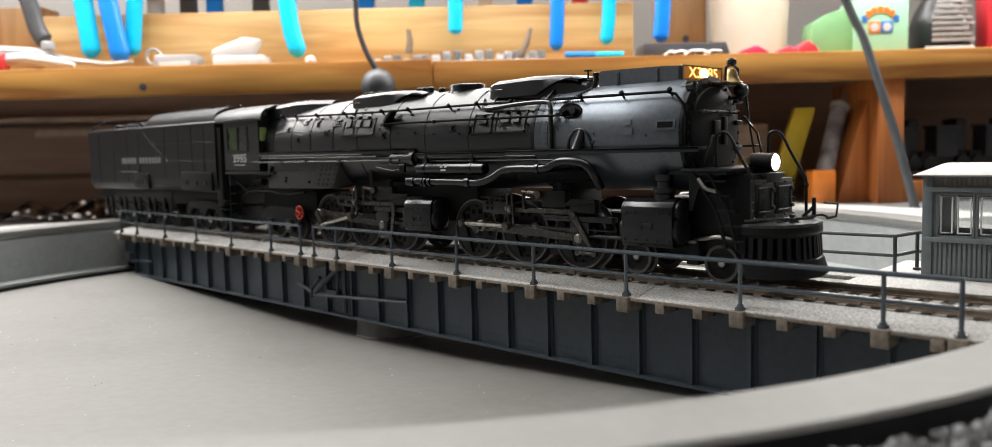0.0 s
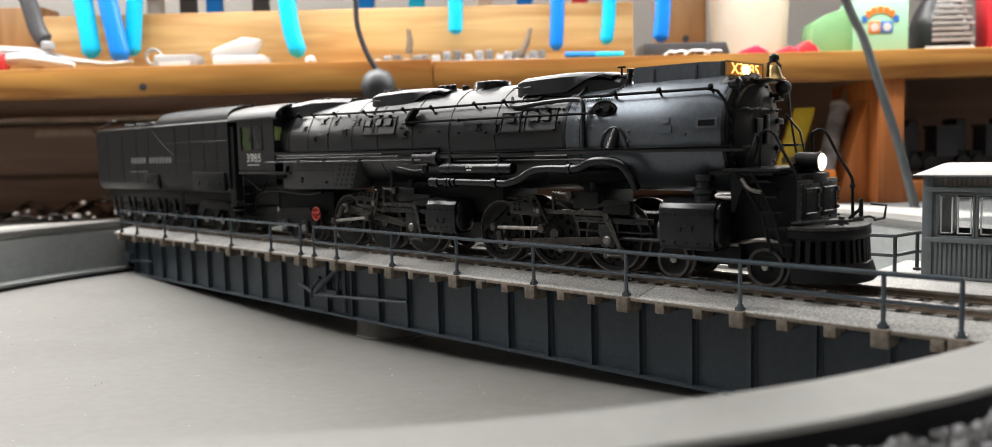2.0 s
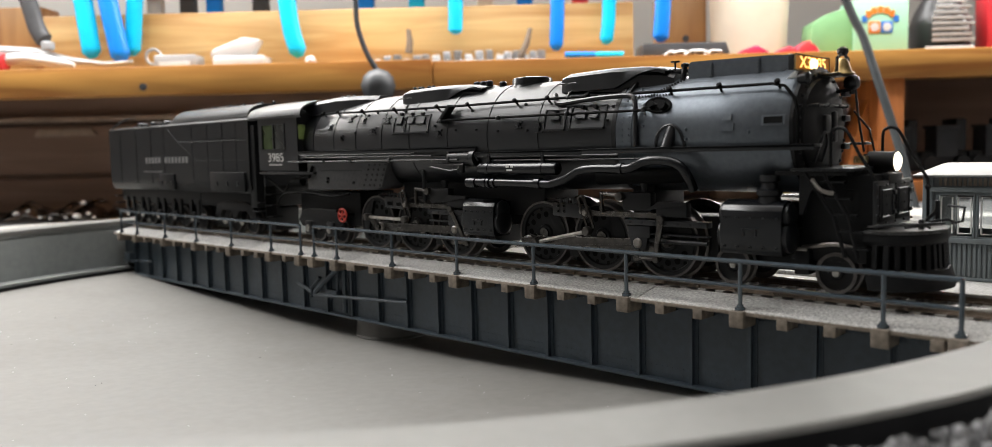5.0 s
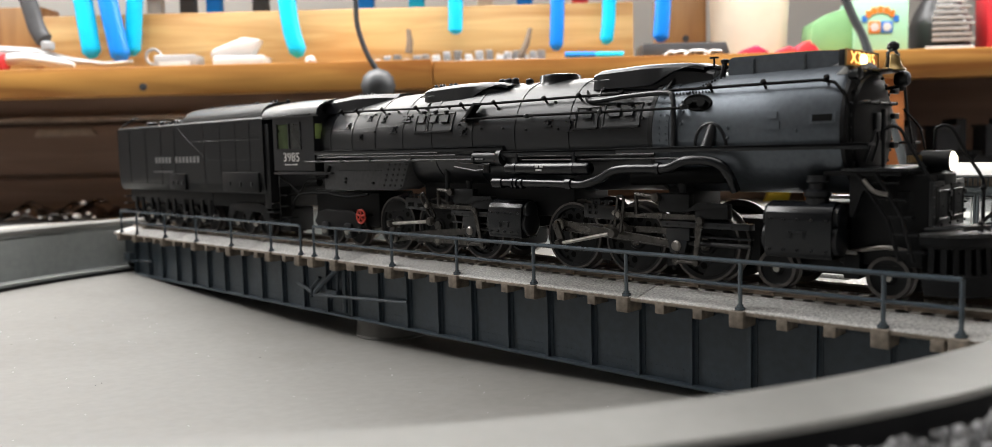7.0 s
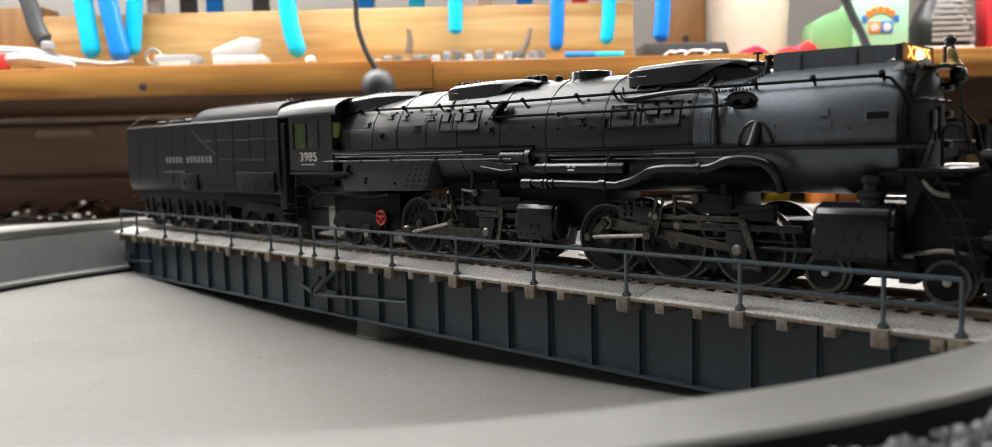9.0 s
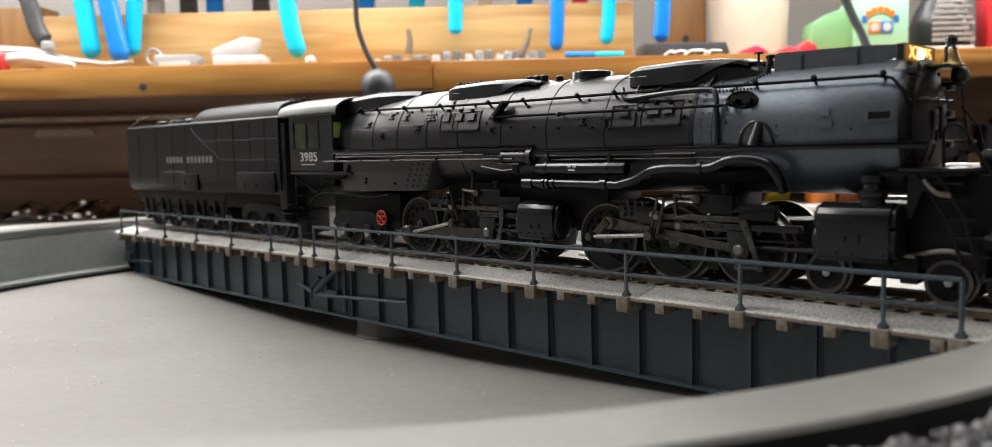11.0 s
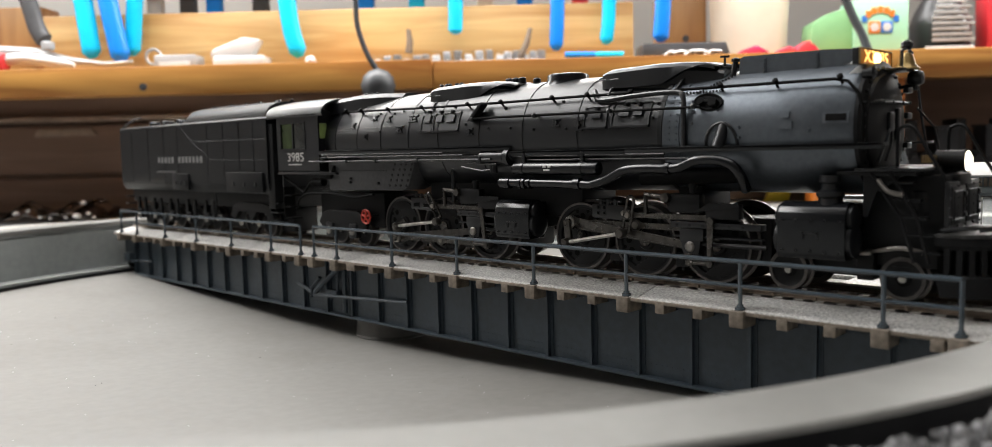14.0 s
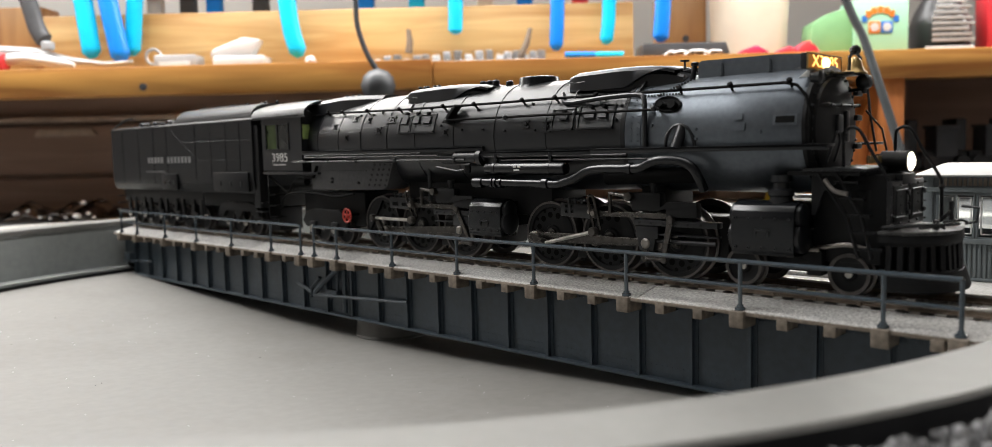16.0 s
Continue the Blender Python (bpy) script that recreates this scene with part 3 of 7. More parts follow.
    for x, z in ((-186, 46), (-189, 52.8), (-180, 52.6), (-175, 53.2), (-158, 53), (-147, 53.2), (-139, 47), (-128, 45.2), (-122, 51.6), (-118, 45), (-108, 44.2), (-98, 52.4), (-95, 44), (-84, 52), (-71, 52.6), (-65, 46), (-64, 50)):
        lathe(bm, [(-0.6, 0.25), (-0.5, 0.42), (0.3, 0.42)], "y", on_boiler(x, z, 0.05), 8)
    part("washout_plugs", bm, BLACK_MATT, LOCO)
    # long seam along the firebox lagging
    bm = B()
    tube(bm, [on_boiler(x, 47.6 + (x + 228) * 0.004, 0.02) for x in (-226, -205, -187, -171)], 0.12, 5)
    tube(bm, [on_boiler(x, 46.4, 0.02) for x in (-226, -210, -190)], 0.1, 5)
    part("lagging_seam", bm, BLACK, LOCO)


def sand_box(x0, x1, zt, low=(55.4, 55.4, 55.5, 59.2, 60.6, 60.3), inset=0.0):
    """A long hood astride the boiler: blunt and square behind, swept up thin in front."""
    rows = []
    n = 16
    for i in range(n + 1):
        t = i / n
        x = x0 + (x1 - x0) * t
        top = float(np.interp(t, [0, 0.02, 0.3, 0.52, 0.75, 0.9, 1.0], [zt - 0.9, zt - 0.4, zt - 0.1, zt + 0.1, zt - 0.1, zt - 0.6, zt - 1.6]))
        base = float(np.interp(t, [0, 0.28, 0.56, 0.77, 0.95, 1.0], low))
        w = float(np.interp(t, [0, 0.03, 0.5, 1.0], [11.4, 12.0, 11.8, 9.5])) - inset
        base = min(base, top - 0.6)
        rows.append([(x, -w - 0.2, base), (x, -w, top - 1.5), (x, -w + 0.5, top - 0.9), (x, -w + 2.4, top - 0.15), (x, 0, top + 0.25),
                     (x, w - 2.4, top - 0.15), (x, w - 0.5, top - 0.9), (x, w, top - 1.5), (x, w + 0.2, base), (x, 0, base - 1)])
    return section(B(), rows)


def build_top():
    for x0, x1 in ((-85.8, -49.4), (-163.6, -123.6)):
        box_ = part("sand_box", sand_box(x0, x1, 61.7), BLACK, LOCO)
        part("fairing", sand_box(x0 + 1, x1 + 2, 60.4, (53, 53, 53, 53.4, 54.5, 55), 1.3), BLACK, box_)
        bm = B()
        for i in (0, 1):
            x = x0 + 1.5 + i * 4.5
            rod(bm, (x - 2.2, -12.9, 58.0), (x + 0.8, -12.9, 58.0), 0.22, 6)
        tube(bm, [(x0 + 4.4, -10.6, 56.2), (x0 + 4.4, -13.4, 55), (x0 + 4.8, -15.2, 53.2)], 0.4, 6)
        part("sand_pipe", bm, BLACK, box_)
    bm = B()
    lathe(bm, [(55.5, 9.6), (57.8, 8.4), (58.9, 7.5), (60.0, 7.0), (61.5, 6.9), (62.1, 6.6), (62.4, 5.6), (62.5, 0.3)], "z", (-108.3, 0, 0), 40)
    part("steam_dome", bm, BLACK_GLOSS, LOCO)
    for x, y in ((-131.6, -3.4), (-128.6, -3.2), (-125.6, -3.2), (-119.6, -2.6)):
        bm = B()
        h = 62.5 if x < -120 else 61.8
        lathe(bm, [(57.6, 1.5), (58.4, 1.2), (h - 2.2, 1.15), (h - 2.0, 1.35), (h - 0.4, 1.35), (h, 0.9), (h + 0.15, 0.2)], "z", (x, y, 0), 12)
        part("safety_valve", bm, BLACK_MATT, LOCO)
    # turret hood before the cab
    bm = B()
    rows = []
    for x, t, w in ((-228, 60.2, 12), (-222, 60.6, 12), (-207, 61.6, 11), (-196, 61.6, 9), (-186, 61.2, 6.0)):
        rows.append([(x, -w - 0.4, 54.5), (x, -w, t - 1.8), (x, -w + 1.6, t - 0.3), (x, 0, t), (x, w - 1.6, t - 0.3), (x, w, t - 1.8), (x, w + 0.4, 54.5)])
    section(bm, rows)
    part("turret_hood", bm, BLACK, LOCO)
    bm = B()
    for x, y in ((-214, -2.5), (-210, -2.5), (-206.5, -2), (-172, 2), (-169, 2), (-167.5, 2), (-164, 2.5), (-161.5, 2.5)):
        lathe(bm, [(60, 0.7), (61.8, 0.6), (62.1, 0.95), (62.6, 0.5)], "z", (x, y, 0 if x < -200 else 0.9), 8)
    part("whistle_and_valves", bm, BLACK_MATT, LOCO)
    # smoke stack shroud: two side sheets, open above
    sh = hub("stack_shroud")
    sh.parent = LOCO
    for y in (-6.2, 6.2):
        bm = B()
        poly = [(-43.6, 56.0), (-43.6, 60.9), (-42.6, 61.5), (-20, 61.2), (-12.6, 60.7), (-11.2, 60.0), (-14, 57.6), (-18, 56.2)]
        prism(bm, poly, y - 0.25, y + 0.25)
        part("side_sheet", bm, GRAPHITE, sh)
    bm = B()
    box(bm, -43.8, -43.2, -6.2, 6.2, 56, 60.2)
    part("end_sheet", bm, GRAPHITE, sh)
    bm = B()
    for x in (-36.5, -22.5):
        box(bm, x - 0.5, x + 0.5, -6.75, -6.4, 56.4, 60.6)
        for z in (57, 58, 59, 60):
            lathe(bm, [(-0.25, 0.25), (0.1, 0.3)], "y", (x, -6.8, z), 6)
    part("sheet_seam", bm, GRAPHITE, sh)
    for x in (-34, -22):
        bm = B()
        lathe(bm, [(55.5, 4.6), (60.2, 4.4), (60.6, 4.9), (61.0, 4.9), (61.0, 4.0), (57, 3.8)], "z", (x, 0, 0), 24, False)
        part("chimney", bm, BLACK_MATT, sh)
    # whistle pipework on the crown, with its hand wheel
    bm = B()
    tube(bm, curve_pts([(-59.5, -13.2, 53.2), (-58.8, -9.0, 57.0), (-56.8, -6.6, 58.4), (-50, -5.6, 58.9), (-44.4, -5.2, 59.2)]), 0.55, 7)
    for x in (-56, -52.6, -49.2, -45.6):
        box(bm, x - 0.35, x + 0.35, -6.2, -5.0, 57, 59.6)
    rod(bm, (-48.6, -5.4, 58.6), (-48.6, -5.4, 62.2), 0.32, 6)
    lathe(bm, [(61.9, 0.2), (61.9, 1.3), (62.3, 1.3), (62.3, 0.2)], "z", (-48.6, -5.4, 0), 10)
    rod(bm, (-45.6, -6.4, 56.4), (-45.2, -5.6, 61.0), 0.8, 8)
    lathe(bm, [(60.2, 0.3), (60.4, 1.2), (61.2, 1.2), (61.5, 0.5)], "z", (-45.2, -5.6, 0), 9)
    part("whistle_pipe", bm, BLACK_MATT, LOCO)
    bm = B()
    for k in range(14):
        t = k / 13
        p = on_boiler(-52.6 + 8.2 * t, 52.2 + 4.2 * t, 0.1)
        lathe(bm, [(-0.2, 0.3), (0.3, 0.3)], "z", p, 5)
    for k in range(13):
        p = on_boiler(-58.0 + k * 1.0, 52.3, 0.1)
        lathe(bm, [(-0.2, 0.26), (0.3, 0.26)], "z", p, 5)
    part("crown_bolts", bm, BLACK, LOCO)["kind"] = "stuff"
    bm = B()
    tube(bm, curve_pts([(-88, -12.2, 55), (-86, -14.6, 53.2), (-83, -15.4, 51.8), (-70, -15.6, 52.6), (-58, -15.6, 52.7), (-55.4, -16.2, 51.2), (-54.6, -17.0, 47), (-54.5, -17.3, 38)]), 0.75, 8)
    part("injector_pipe", bm, BLACK, LOCO)
    # number board with lit figures
    nb = hub("number_board")
    nb.parent = LOCO
    nb.location = (0, -0.0024, -0.0014)
    bm = B()
    box(bm, -10.6, -8.9, -12.2, 8.6, 57.6, 61.5, 0.2)
    part("case", bm, BLACK, nb)
    bm = B()
    box(bm, -8.9, -8.75, -11.9, 8.3, 57.85, 61.2)
    part("lit_panel", bm, AMBER_PANEL, nb, "amber backlit number glass")
    t = part("figures", text_mesh("figures", "X3985", 4.4, AMBER), AMBER, nb, "glowing amber figures")
    t.matrix_local = Matrix.Translation((-8.66 * MM, -1.7 * MM, 59.5 * MM)) @ Euler((radians(90), 0, radians(90))).to_matrix().to_4x4() @ Matrix.Diagonal((1.34, 0.95, 1, 1))
    bm = B()
    lathe(bm, [(0, 1.4), (0.4, 1.0), (0.6, 0.2)], "x", (-8.75, -2.4, 59.5), 18)
    lathe(bm, [(0, 1.4), (0.4, 1.0), (0.6, 0.2)], "x", (-8.75, -0.6, 59.5), 18)
    part("bulb_glow", bm, AMBER_HOT, nb, "bright lamp behind the figures")
    for y0 in (-12.4, 8.5):
        bm = B()
        box(bm, -8.95, -8.6, y0, y0 + 0.25, 57.6, 61.5)
        part("board_edge", bm, BRASS, nb)
    for z0 in (57.5, 61.35):
        bm = B()
        box(bm, -8.95, -8.6, -12.4, 8.75, z0, z0 + 0.22)
        part("board_edge", bm, BRASS, nb)
    # bell on its yoke
    bm = B()
    lathe(bm, [(55.6, 3.1), (55.8, 3.1), (56.5, 2.3), (57.6, 1.9), (58.8, 1.6), (59.6, 1.0), (59.8, 0.2)], "z", (-4.4, 4.0, -0.2), 20)
    bell = part("bell", bm, BRASS, LOCO, "aged brass bell")
    bm = B()
    tube(bm, [(-4.4, 0.2, 56), (-4.4, 0.4, 59.6), (-4.4, 4.0, 61.0), (-4.4, 7.6, 59.6), (-4.4, 7.8, 56)], 0.45, 6)
    lathe(bm, [(60.2, 0.8), (61.0, 1.5), (62.0, 1.4), (62.6, 0.5)], "z", (-4.4, 4.0, 0), 10)
    box(bm, -9, -3.5, -0.4, 8.2, 55.0, 55.8, 0.2)
    part("yoke", bm, BLACK, bell)
    bm = B()
    lathe(bm, [(-1.9, 0.4), (-1.7, 1.5), (-0.6, 2.0), (0.6, 2.0), (1.6, 1.5), (1.9, 0.4)], "x", (-3.2, 7.4, 53.4), 16)
    rod(bm, (-8, 7.4, 51.2), (-3.2, 7.4, 51.6), 0.5, 6)
    rod(bm, (-3.2, 7.4, 50.4), (-3.2, 7.4, 51.8), 0.7, 8)
    part("marker_lamp", bm, BLACK, LOCO)
    bm = B()
    lathe(bm, [(-1.6, 0.4), (-1.4, 1.4), (0.9, 1.6), (1.5, 0.8)], "x", (-7.2, -12.6, 54.2), 12)
    part("marker_lamp", bm, BLACK, LOCO)
    # diffuse white paints the bracket's bright reflection
    bm = B()
    prism(bm, [(-12.8, 54.4), (-9.8, 54.4), (-9.8, 57.0)], -10.6, -9.6, "y", 0.12)
    part("class_lamp_bracket", bm, INK_AND_GLINT, LOCO, "triangular lamp bracket with its highlight painted white")


def build_rails_and_boards():
    # running boards, in steps
    for x0, x1, z, y0 in ((-74, -2, 37.4, -18.6), (-124, -73, 37.2, -18.7), (-226, -118, 39.0, -18.8)):
        bm = B()
        box(bm, x0, x1, y0, -14, z - 0.35, z + 0.35, 0.12)
        box(bm, x0, x1, y0, y0 + 0.4, z - 1.1, z + 0.35, 0.08)
        part("running_board", bm, BLACK, LOCO)
        bm = B()
        box(bm, x0, x1, 14, -y0, z - 0.35, z + 0.35, 0.12)
        part("running_board", bm, BLACK, LOCO)
    for k, (z, y, r, x0, x1) in enumerate(((35.0, -19.4, 0.42, -232, -126), (36.6, -18.9, 0.3, -224, -140), (37.6, -18.6, 0.26, -224, -150), (35.9, -18.2, 0.4, -118, -60), (34.6, -17.6, 0.35, -112, -50))):
        bm = B()
        rod(bm, (x0, y, z), (x1, y, z), r, 7)
        if k == 0:
            for x in (-222, -206, -187.5, -163, -131):
                box(bm, x - 0.6, x + 0.6, y - 0.6, y + 1.2, z - 0.7, z + 0.9, 0.15)
        part("pipe_run", bm, BLACK, LOCO)
    # hand rail along the boiler
    bm = B()
    zs = lambda x: float(np.interp(x, [-216, -165, -125, -90, -14], [54.8, 53.8, 53.5, 53.6, 53.2]))
    ys = lambda x: -math.sqrt(boiler_r(x) ** 2 - (zs(x) - boiler_z(x)) ** 2) - 1.9
    tube(bm, [(x, ys(x), zs(x)) for x in (-216, -190, -165, -125, -90, -60, -30, -15)] + [(-11.5, ys(-15) - 0.6, 52.4), (-9.0, -14.4, 49.4), (-7.6, -15.6, 45.5), (-7.4, -15.9, 38)], 0.42, 7)
    hr = part("hand_rail", bm, HOLE, LOCO)
    bm0 = B()
    lathe(bm0, [(0.3, 0.35), (-1.6, 0.35), (-1.7, 0.75), (-2.5, 0.75), (-2.7, 0.3)], "z", (0, 0, 0), 8)
    stan = mesh_of("stanchion", bm0, HOLE)
    for x in (-13.5, -29.8, -45.2, -73.4, -88.4, -101.7, -123.5, -139.2, -163.3, -183.6, -201.6, -213):
        o = part("stanchion", stan, BLACK, hr)
        a = math.atan2(zs(x) - boiler_z(x), -ys(x) - 1.9)
        z0 = zs(x) - 1.0
        o.matrix_local = Matrix.Translation(on_boiler(x, z0, 0) * MM) @ Euler((math.pi / 2 + 0 - a + math.pi / 2 + math.pi / 2, 0, 0)).to_matrix().to_4x4()
    bm = B()
    tube(bm, [(-135.6, -19.0, 48.7), (-128, -19.0, 48.7), (-90, -18.9, 48.5), (-49, -18.0, 48.2)], 0.4, 7)
    lo = part("hand_rail", bm, HOLE, LOCO)
    bm = B()
    prism(bm, [(-137.0, 47.9), (-135.2, 47.9), (-129.4, 53.2), (-130.4, 54.0)], -19.4, -16.4, "y", 0.15)
    part("rail_bracket", bm, BLACK_MATT, lo)
    for x in (-134.5, -106.8, -78, -51):
        bm = B()
        lathe(bm, [(-18.9, 0.3), (-18.6, 0.75), (-17.4, 0.75), (-17.0, 0.35), (-14.5, 0.35)], "y", (x, -1.0 if x < -60 else 0, 48.5), 8)
        part("stanchion", bm, BLACK, lo)


def build_piping():
    bm = B()
    lathe(bm, [(-116.4, 1.2), (-116, 1.9), (-115.4, 2.0), (-83, 2.0), (-82.4, 1.9), (-82, 1.2)], "x", (0, -18.4, 31.9), 24)
    tank = part("air_tank", bm, BLACK_GLOSS, LOCO)
    for x in (-112, -88.5):
        bm = B()
        lathe(bm, [(x - 0.7, 2.0), (x - 0.6, 2.2), (x + 0.6, 2.2), (x + 0.7, 2.0)], "x", (0, -18.4, 31.9), 24)
        box(bm, x - 0.6, x + 0.6, -18.8, -17.6, 33.6, 37, 0.1)
        part("tank_strap", bm, BLACK_GLOSS, tank)
    for dx, dz in ((-1.6, 0.75), (0.4, 0.75), (-1.3, -0.35), (-0.1, -0.35)):
        bm = B()
        box(bm, -101 + dx, -99.8 + dx, -20.45, -20.3, 31.9 + dz - 0.35, 31.9 + dz + 0.25)
        part("data_mark", bm, INK_AND_GLINT, tank)
    bm = B()
    tube(bm, [(-120.4, -19.4, 27.5), (-88, -19.4, 27.2)] + curve_pts([(-84.7, -19.5, 27.1), (-78.7, -19.5, 28.7), (-73.4, -19.5, 31.2), (-67.3, -19.5, 31.9), (-56.4, -19.5, 31.9), (-52.8, -19.5, 32.8), (-50.3, -19.5, 33.8), (-46.6, -19.4, 34.2), (-42, -19.2, 33.8), (-38.9, -18.8, 32.4), (-37.4, -17.6, 29.6), (-37.2, -15, 26)], 4), 1.35, 14)
    p = part("steam_delivery_pipe", bm, BLACK_GLOSS, LOCO)
    for x, w, r in ((-119.2, 2.0, 1.75), (-112.6, 0.5, 1.8), (-111, 0.5, 1.8), (-108.6, 0.4, 1.75), (-89.5, 1.0, 1.8), (-58, 0.6, 1.75)):
        bm = B()
        z = 27.3 if x < -80 else 31.9
        lathe(bm, [(x - w, r - 0.3), (x - w, r), (x + w, r), (x + w, r - 0.3)], "x", (0, -19.4, z), 16)
        part("pipe_collar", bm, BLACK_GLOSS, p)
    bm = B()
    rod(bm, (-70, -14, 29), (-40, -14, 30), 2.2, 12)
    part("exhaust_pipe", bm, HOLE, LOCO)
    # pumps and lubricators hung ahead of the firebox
    bm = B()
    rod(bm, (-132, -17, 35.6), (-121.5, -17, 35.6), 2.3, 12)
    rod(bm, (-127, -17, 30.5), (-127, -17, 38.5), 1.3, 10)
    box(bm, -141, -131, -18.4, -15, 34.2, 36.4, 0.3)
    tube(bm, [(-141, -18.6, 32.6), (-131, -18.6, 31.2), (-127, -18.4, 31.6)], 0.35, 6)
    tube(bm, [(-138, -18.4, 33.6), (-124, -18.6, 33.4)], 0.45, 6)
    rod(bm, (-120.6, -17, 35.6), (-118.6, -17, 35.6), 3.0, 12)
    tube(bm, curve_pts([(-121, -18.4, 38.6), (-119, -18.6, 37), (-117, -18.6, 34.6)]), 0.4, 6)
    rod(bm, (-150, -14, 20), (-150, -14, 36), 0.8, 8)
    part("feed_pump", bm, BLACK, LOCO)
    # firebox side sheet
    bm = B()
    prism(bm, [(-221, 23.2), (-173.5, 23.8), (-170.6, 25.2), (-166.4, 34.6), (-207, 34.9), (-221, 34.9)], -17.6, -6, "y", 0.5)
    prism(bm, [(-221, 23.2), (-173.5, 23.8), (-170.6, 25.2), (-166.4, 34.6), (-207, 34.9), (-221, 34.9)], 6, 17.6, "y", 0.5)
    fb = part("firebox_sheet", bm, FIREBOX, LOCO, "matt grey firebox side sheet")
    bm = B()
    for r in range(5):
        for k in range(4):
            x = -181.5 + k * 3.2 + r * 0.9 + (k % 2) * 0.3
            lathe(bm, [(-17.75, 0.55), (-17.4, 0.55)], "y", (x, 0, 25.6 + r * 2.0), 7)
    for k in range(18):
        lathe(bm, [(-17.75, 0.25), (-17.4, 0.25)], "y", (-212 + k * 1.7, 0, 31.2), 6)
    for x, z in ((-206, 26.6), (-188, 26.4), (-205.6, 28)):
        lathe(bm, [(-18.4, 0.5), (-17.4, 0.6)], "y", (x, 0, z), 8)
    part("staybolts", bm, BLACK_MATT, fb)["kind"] = "stuff"
    bm = B()
    box(bm, -168, -96, -9, 9, 16, 27.5, 0.5)
    part("boiler_saddle", bm, BLACK_MATT, LOCO)
    bm = B()
    box(bm, -62, -54, -8, 8, 14, 26.5, 0.5)
    part("boiler_bearing", bm, BLACK_MATT, LOCO)


def build_cab():
    y = 18.5
    for s in (-1, 1):
        bm = B()
        yo, yi = s * y, s * (y - 0.7)
        a, b = min(yo, yi), max(yo, yi)
        box(bm, -257.5, -226, a, b, 31.2, 40.6)
        box(bm, -257.5, -254.2, a, b, 40.6, 54.8)
        box(bm, -236, -226, a, b, 40.6, 54.8)
        box(bm, -254.2, -236, a, b, 51.4, 54.8)
        part("cab_side", bm, BLACK, LOCO)
    bm = B()
    box(bm, -254.6, -235.6, -18.8, -18.45, 51.3, 51.8)
    box(bm, -254.6, -235.6, -18.8, -18.45, 40.2, 40.7)
    box(bm, -245.4, -244.6, -18.7, -18.3, 40.6, 51.4)
    box(bm, -254.6, -254.1, -18.8, -18.4, 40.2, 51.8)
    box(bm, -236.1, -235.6, -18.8, -18.4, 40.2, 51.8)
    part("cab_window_frame", bm, BLACK, LOCO)
    bm = B()
    box(bm, -253.9, -245.5, -18.25, -18.0, 40.7, 51.3)
    part("cab_window_pane", bm, PANE_GREEN, LOCO, "dim green-tinted cab glass")
    bm = B()
    box(bm, -244.5, -236.2, -18.25, -18.0, 40.7, 51.3)
    part("cab_window_pane", bm, PANE_GREY, LOCO, "dim grey cab glass")
    bm = B()
    box(bm, -227.2, -226.0, -18.4, 18.4, 31, 56, 0.1)
    part("cab_front", bm, BLACK, LOCO)
    part("cab_rear", box(B(), -256, -255.4, -17.6, 17.6, 24, 40), BLACK, LOCO)
    bm = B()
    box(bm, -226.0, -225.6, -17.9, -14.4, 44.6, 50.8, 0.2)
    part("cab_front_window", bm, GREEN_GLASS, LOCO, "bright green front cab window")
    bm = B()
    def arch(x, w, zt, drop):
        pts = []
        for k in range(15):
            a = math.pi * k / 14
            pts.append((x, -w * math.cos(a), 54.6 + (zt - 54.6) * math.sin(a) ** 0.75))
        for k in range(14, -1, -1):
            a = math.pi * k / 14
            pts.append((x, -(w - 0.6) * math.cos(a), 53.9 + (zt - 54.6) * math.sin(a) ** 0.75))
        return pts
    section(bm, [arch(-266, 18.6, 61.2, 0), arch(-258, 19.2, 61.8, 0), arch(-240, 19.4, 61.9, 0), arch(-222.5, 19.2, 61.6, 0)], True)
    part("cab_roof", bm, BLACK, LOCO)
    bm = B()
    box(bm, -256, -227, -19.9, -18.3, 54.3, 55.0, 0.15)
    part("rain_strip", bm, BLACK, LOCO)
    bm = B()
    rod(bm, (-262, -13, 57), (-258.5, -13, 57), 2.6, 16)
    part("roof_vent", bm, BLACK_MATT, LOCO)
    t = part("cab_number", text_mesh("cab_number", "3985", 5.4, INK_AND_GLINT), INK_AND_GLINT, LOCO, "white cab number")
    t.matrix_local = Matrix.Translation((-243.6 * MM, -18.55 * MM, 36.8 * MM)) @ Euler((radians(90), 0, 0)).to_matrix().to_4x4() @ Matrix.Diagonal((1.22, 1, 1, 1))
    bm = B()
    box(bm, -249, -239, -18.62, -18.5, 33.6, 34.0)
    part("small_lettering", bm, INK_AND_GLINT, LOCO)
    # floor ledge, steps and pipes below
    bm = B()
    box(bm, -257, -214, -19.2, -14, 29.6, 30.6, 0.2)
    part("cab_floor_edge", bm, BLACK, LOCO)
    bm = B()
    tube(bm, [(-216, -18, 33), (-219, -18, 28.5), (-226, -18, 28.2)], 0.7, 8)
    tube(bm, curve_pts([(-256, -17, 28.6), (-247, -17.4, 25), (-240, -17.4, 22), (-235, -17.4, 26), (-230, -17.4, 27.6)]), 0.5, 7)
    tube(bm, curve_pts([(-246, -17.4, 14), (-243, -17.6, 19), (-236, -17.8, 21.4), (-220, -17.8, 21.8), (-204, -17.6, 20.6), (-192, -17.4, 22)]), 0.55, 7)
    rod(bm, (-233, -16.6, 26.4), (-226, -16.6, 26.4), 1.7, 10)
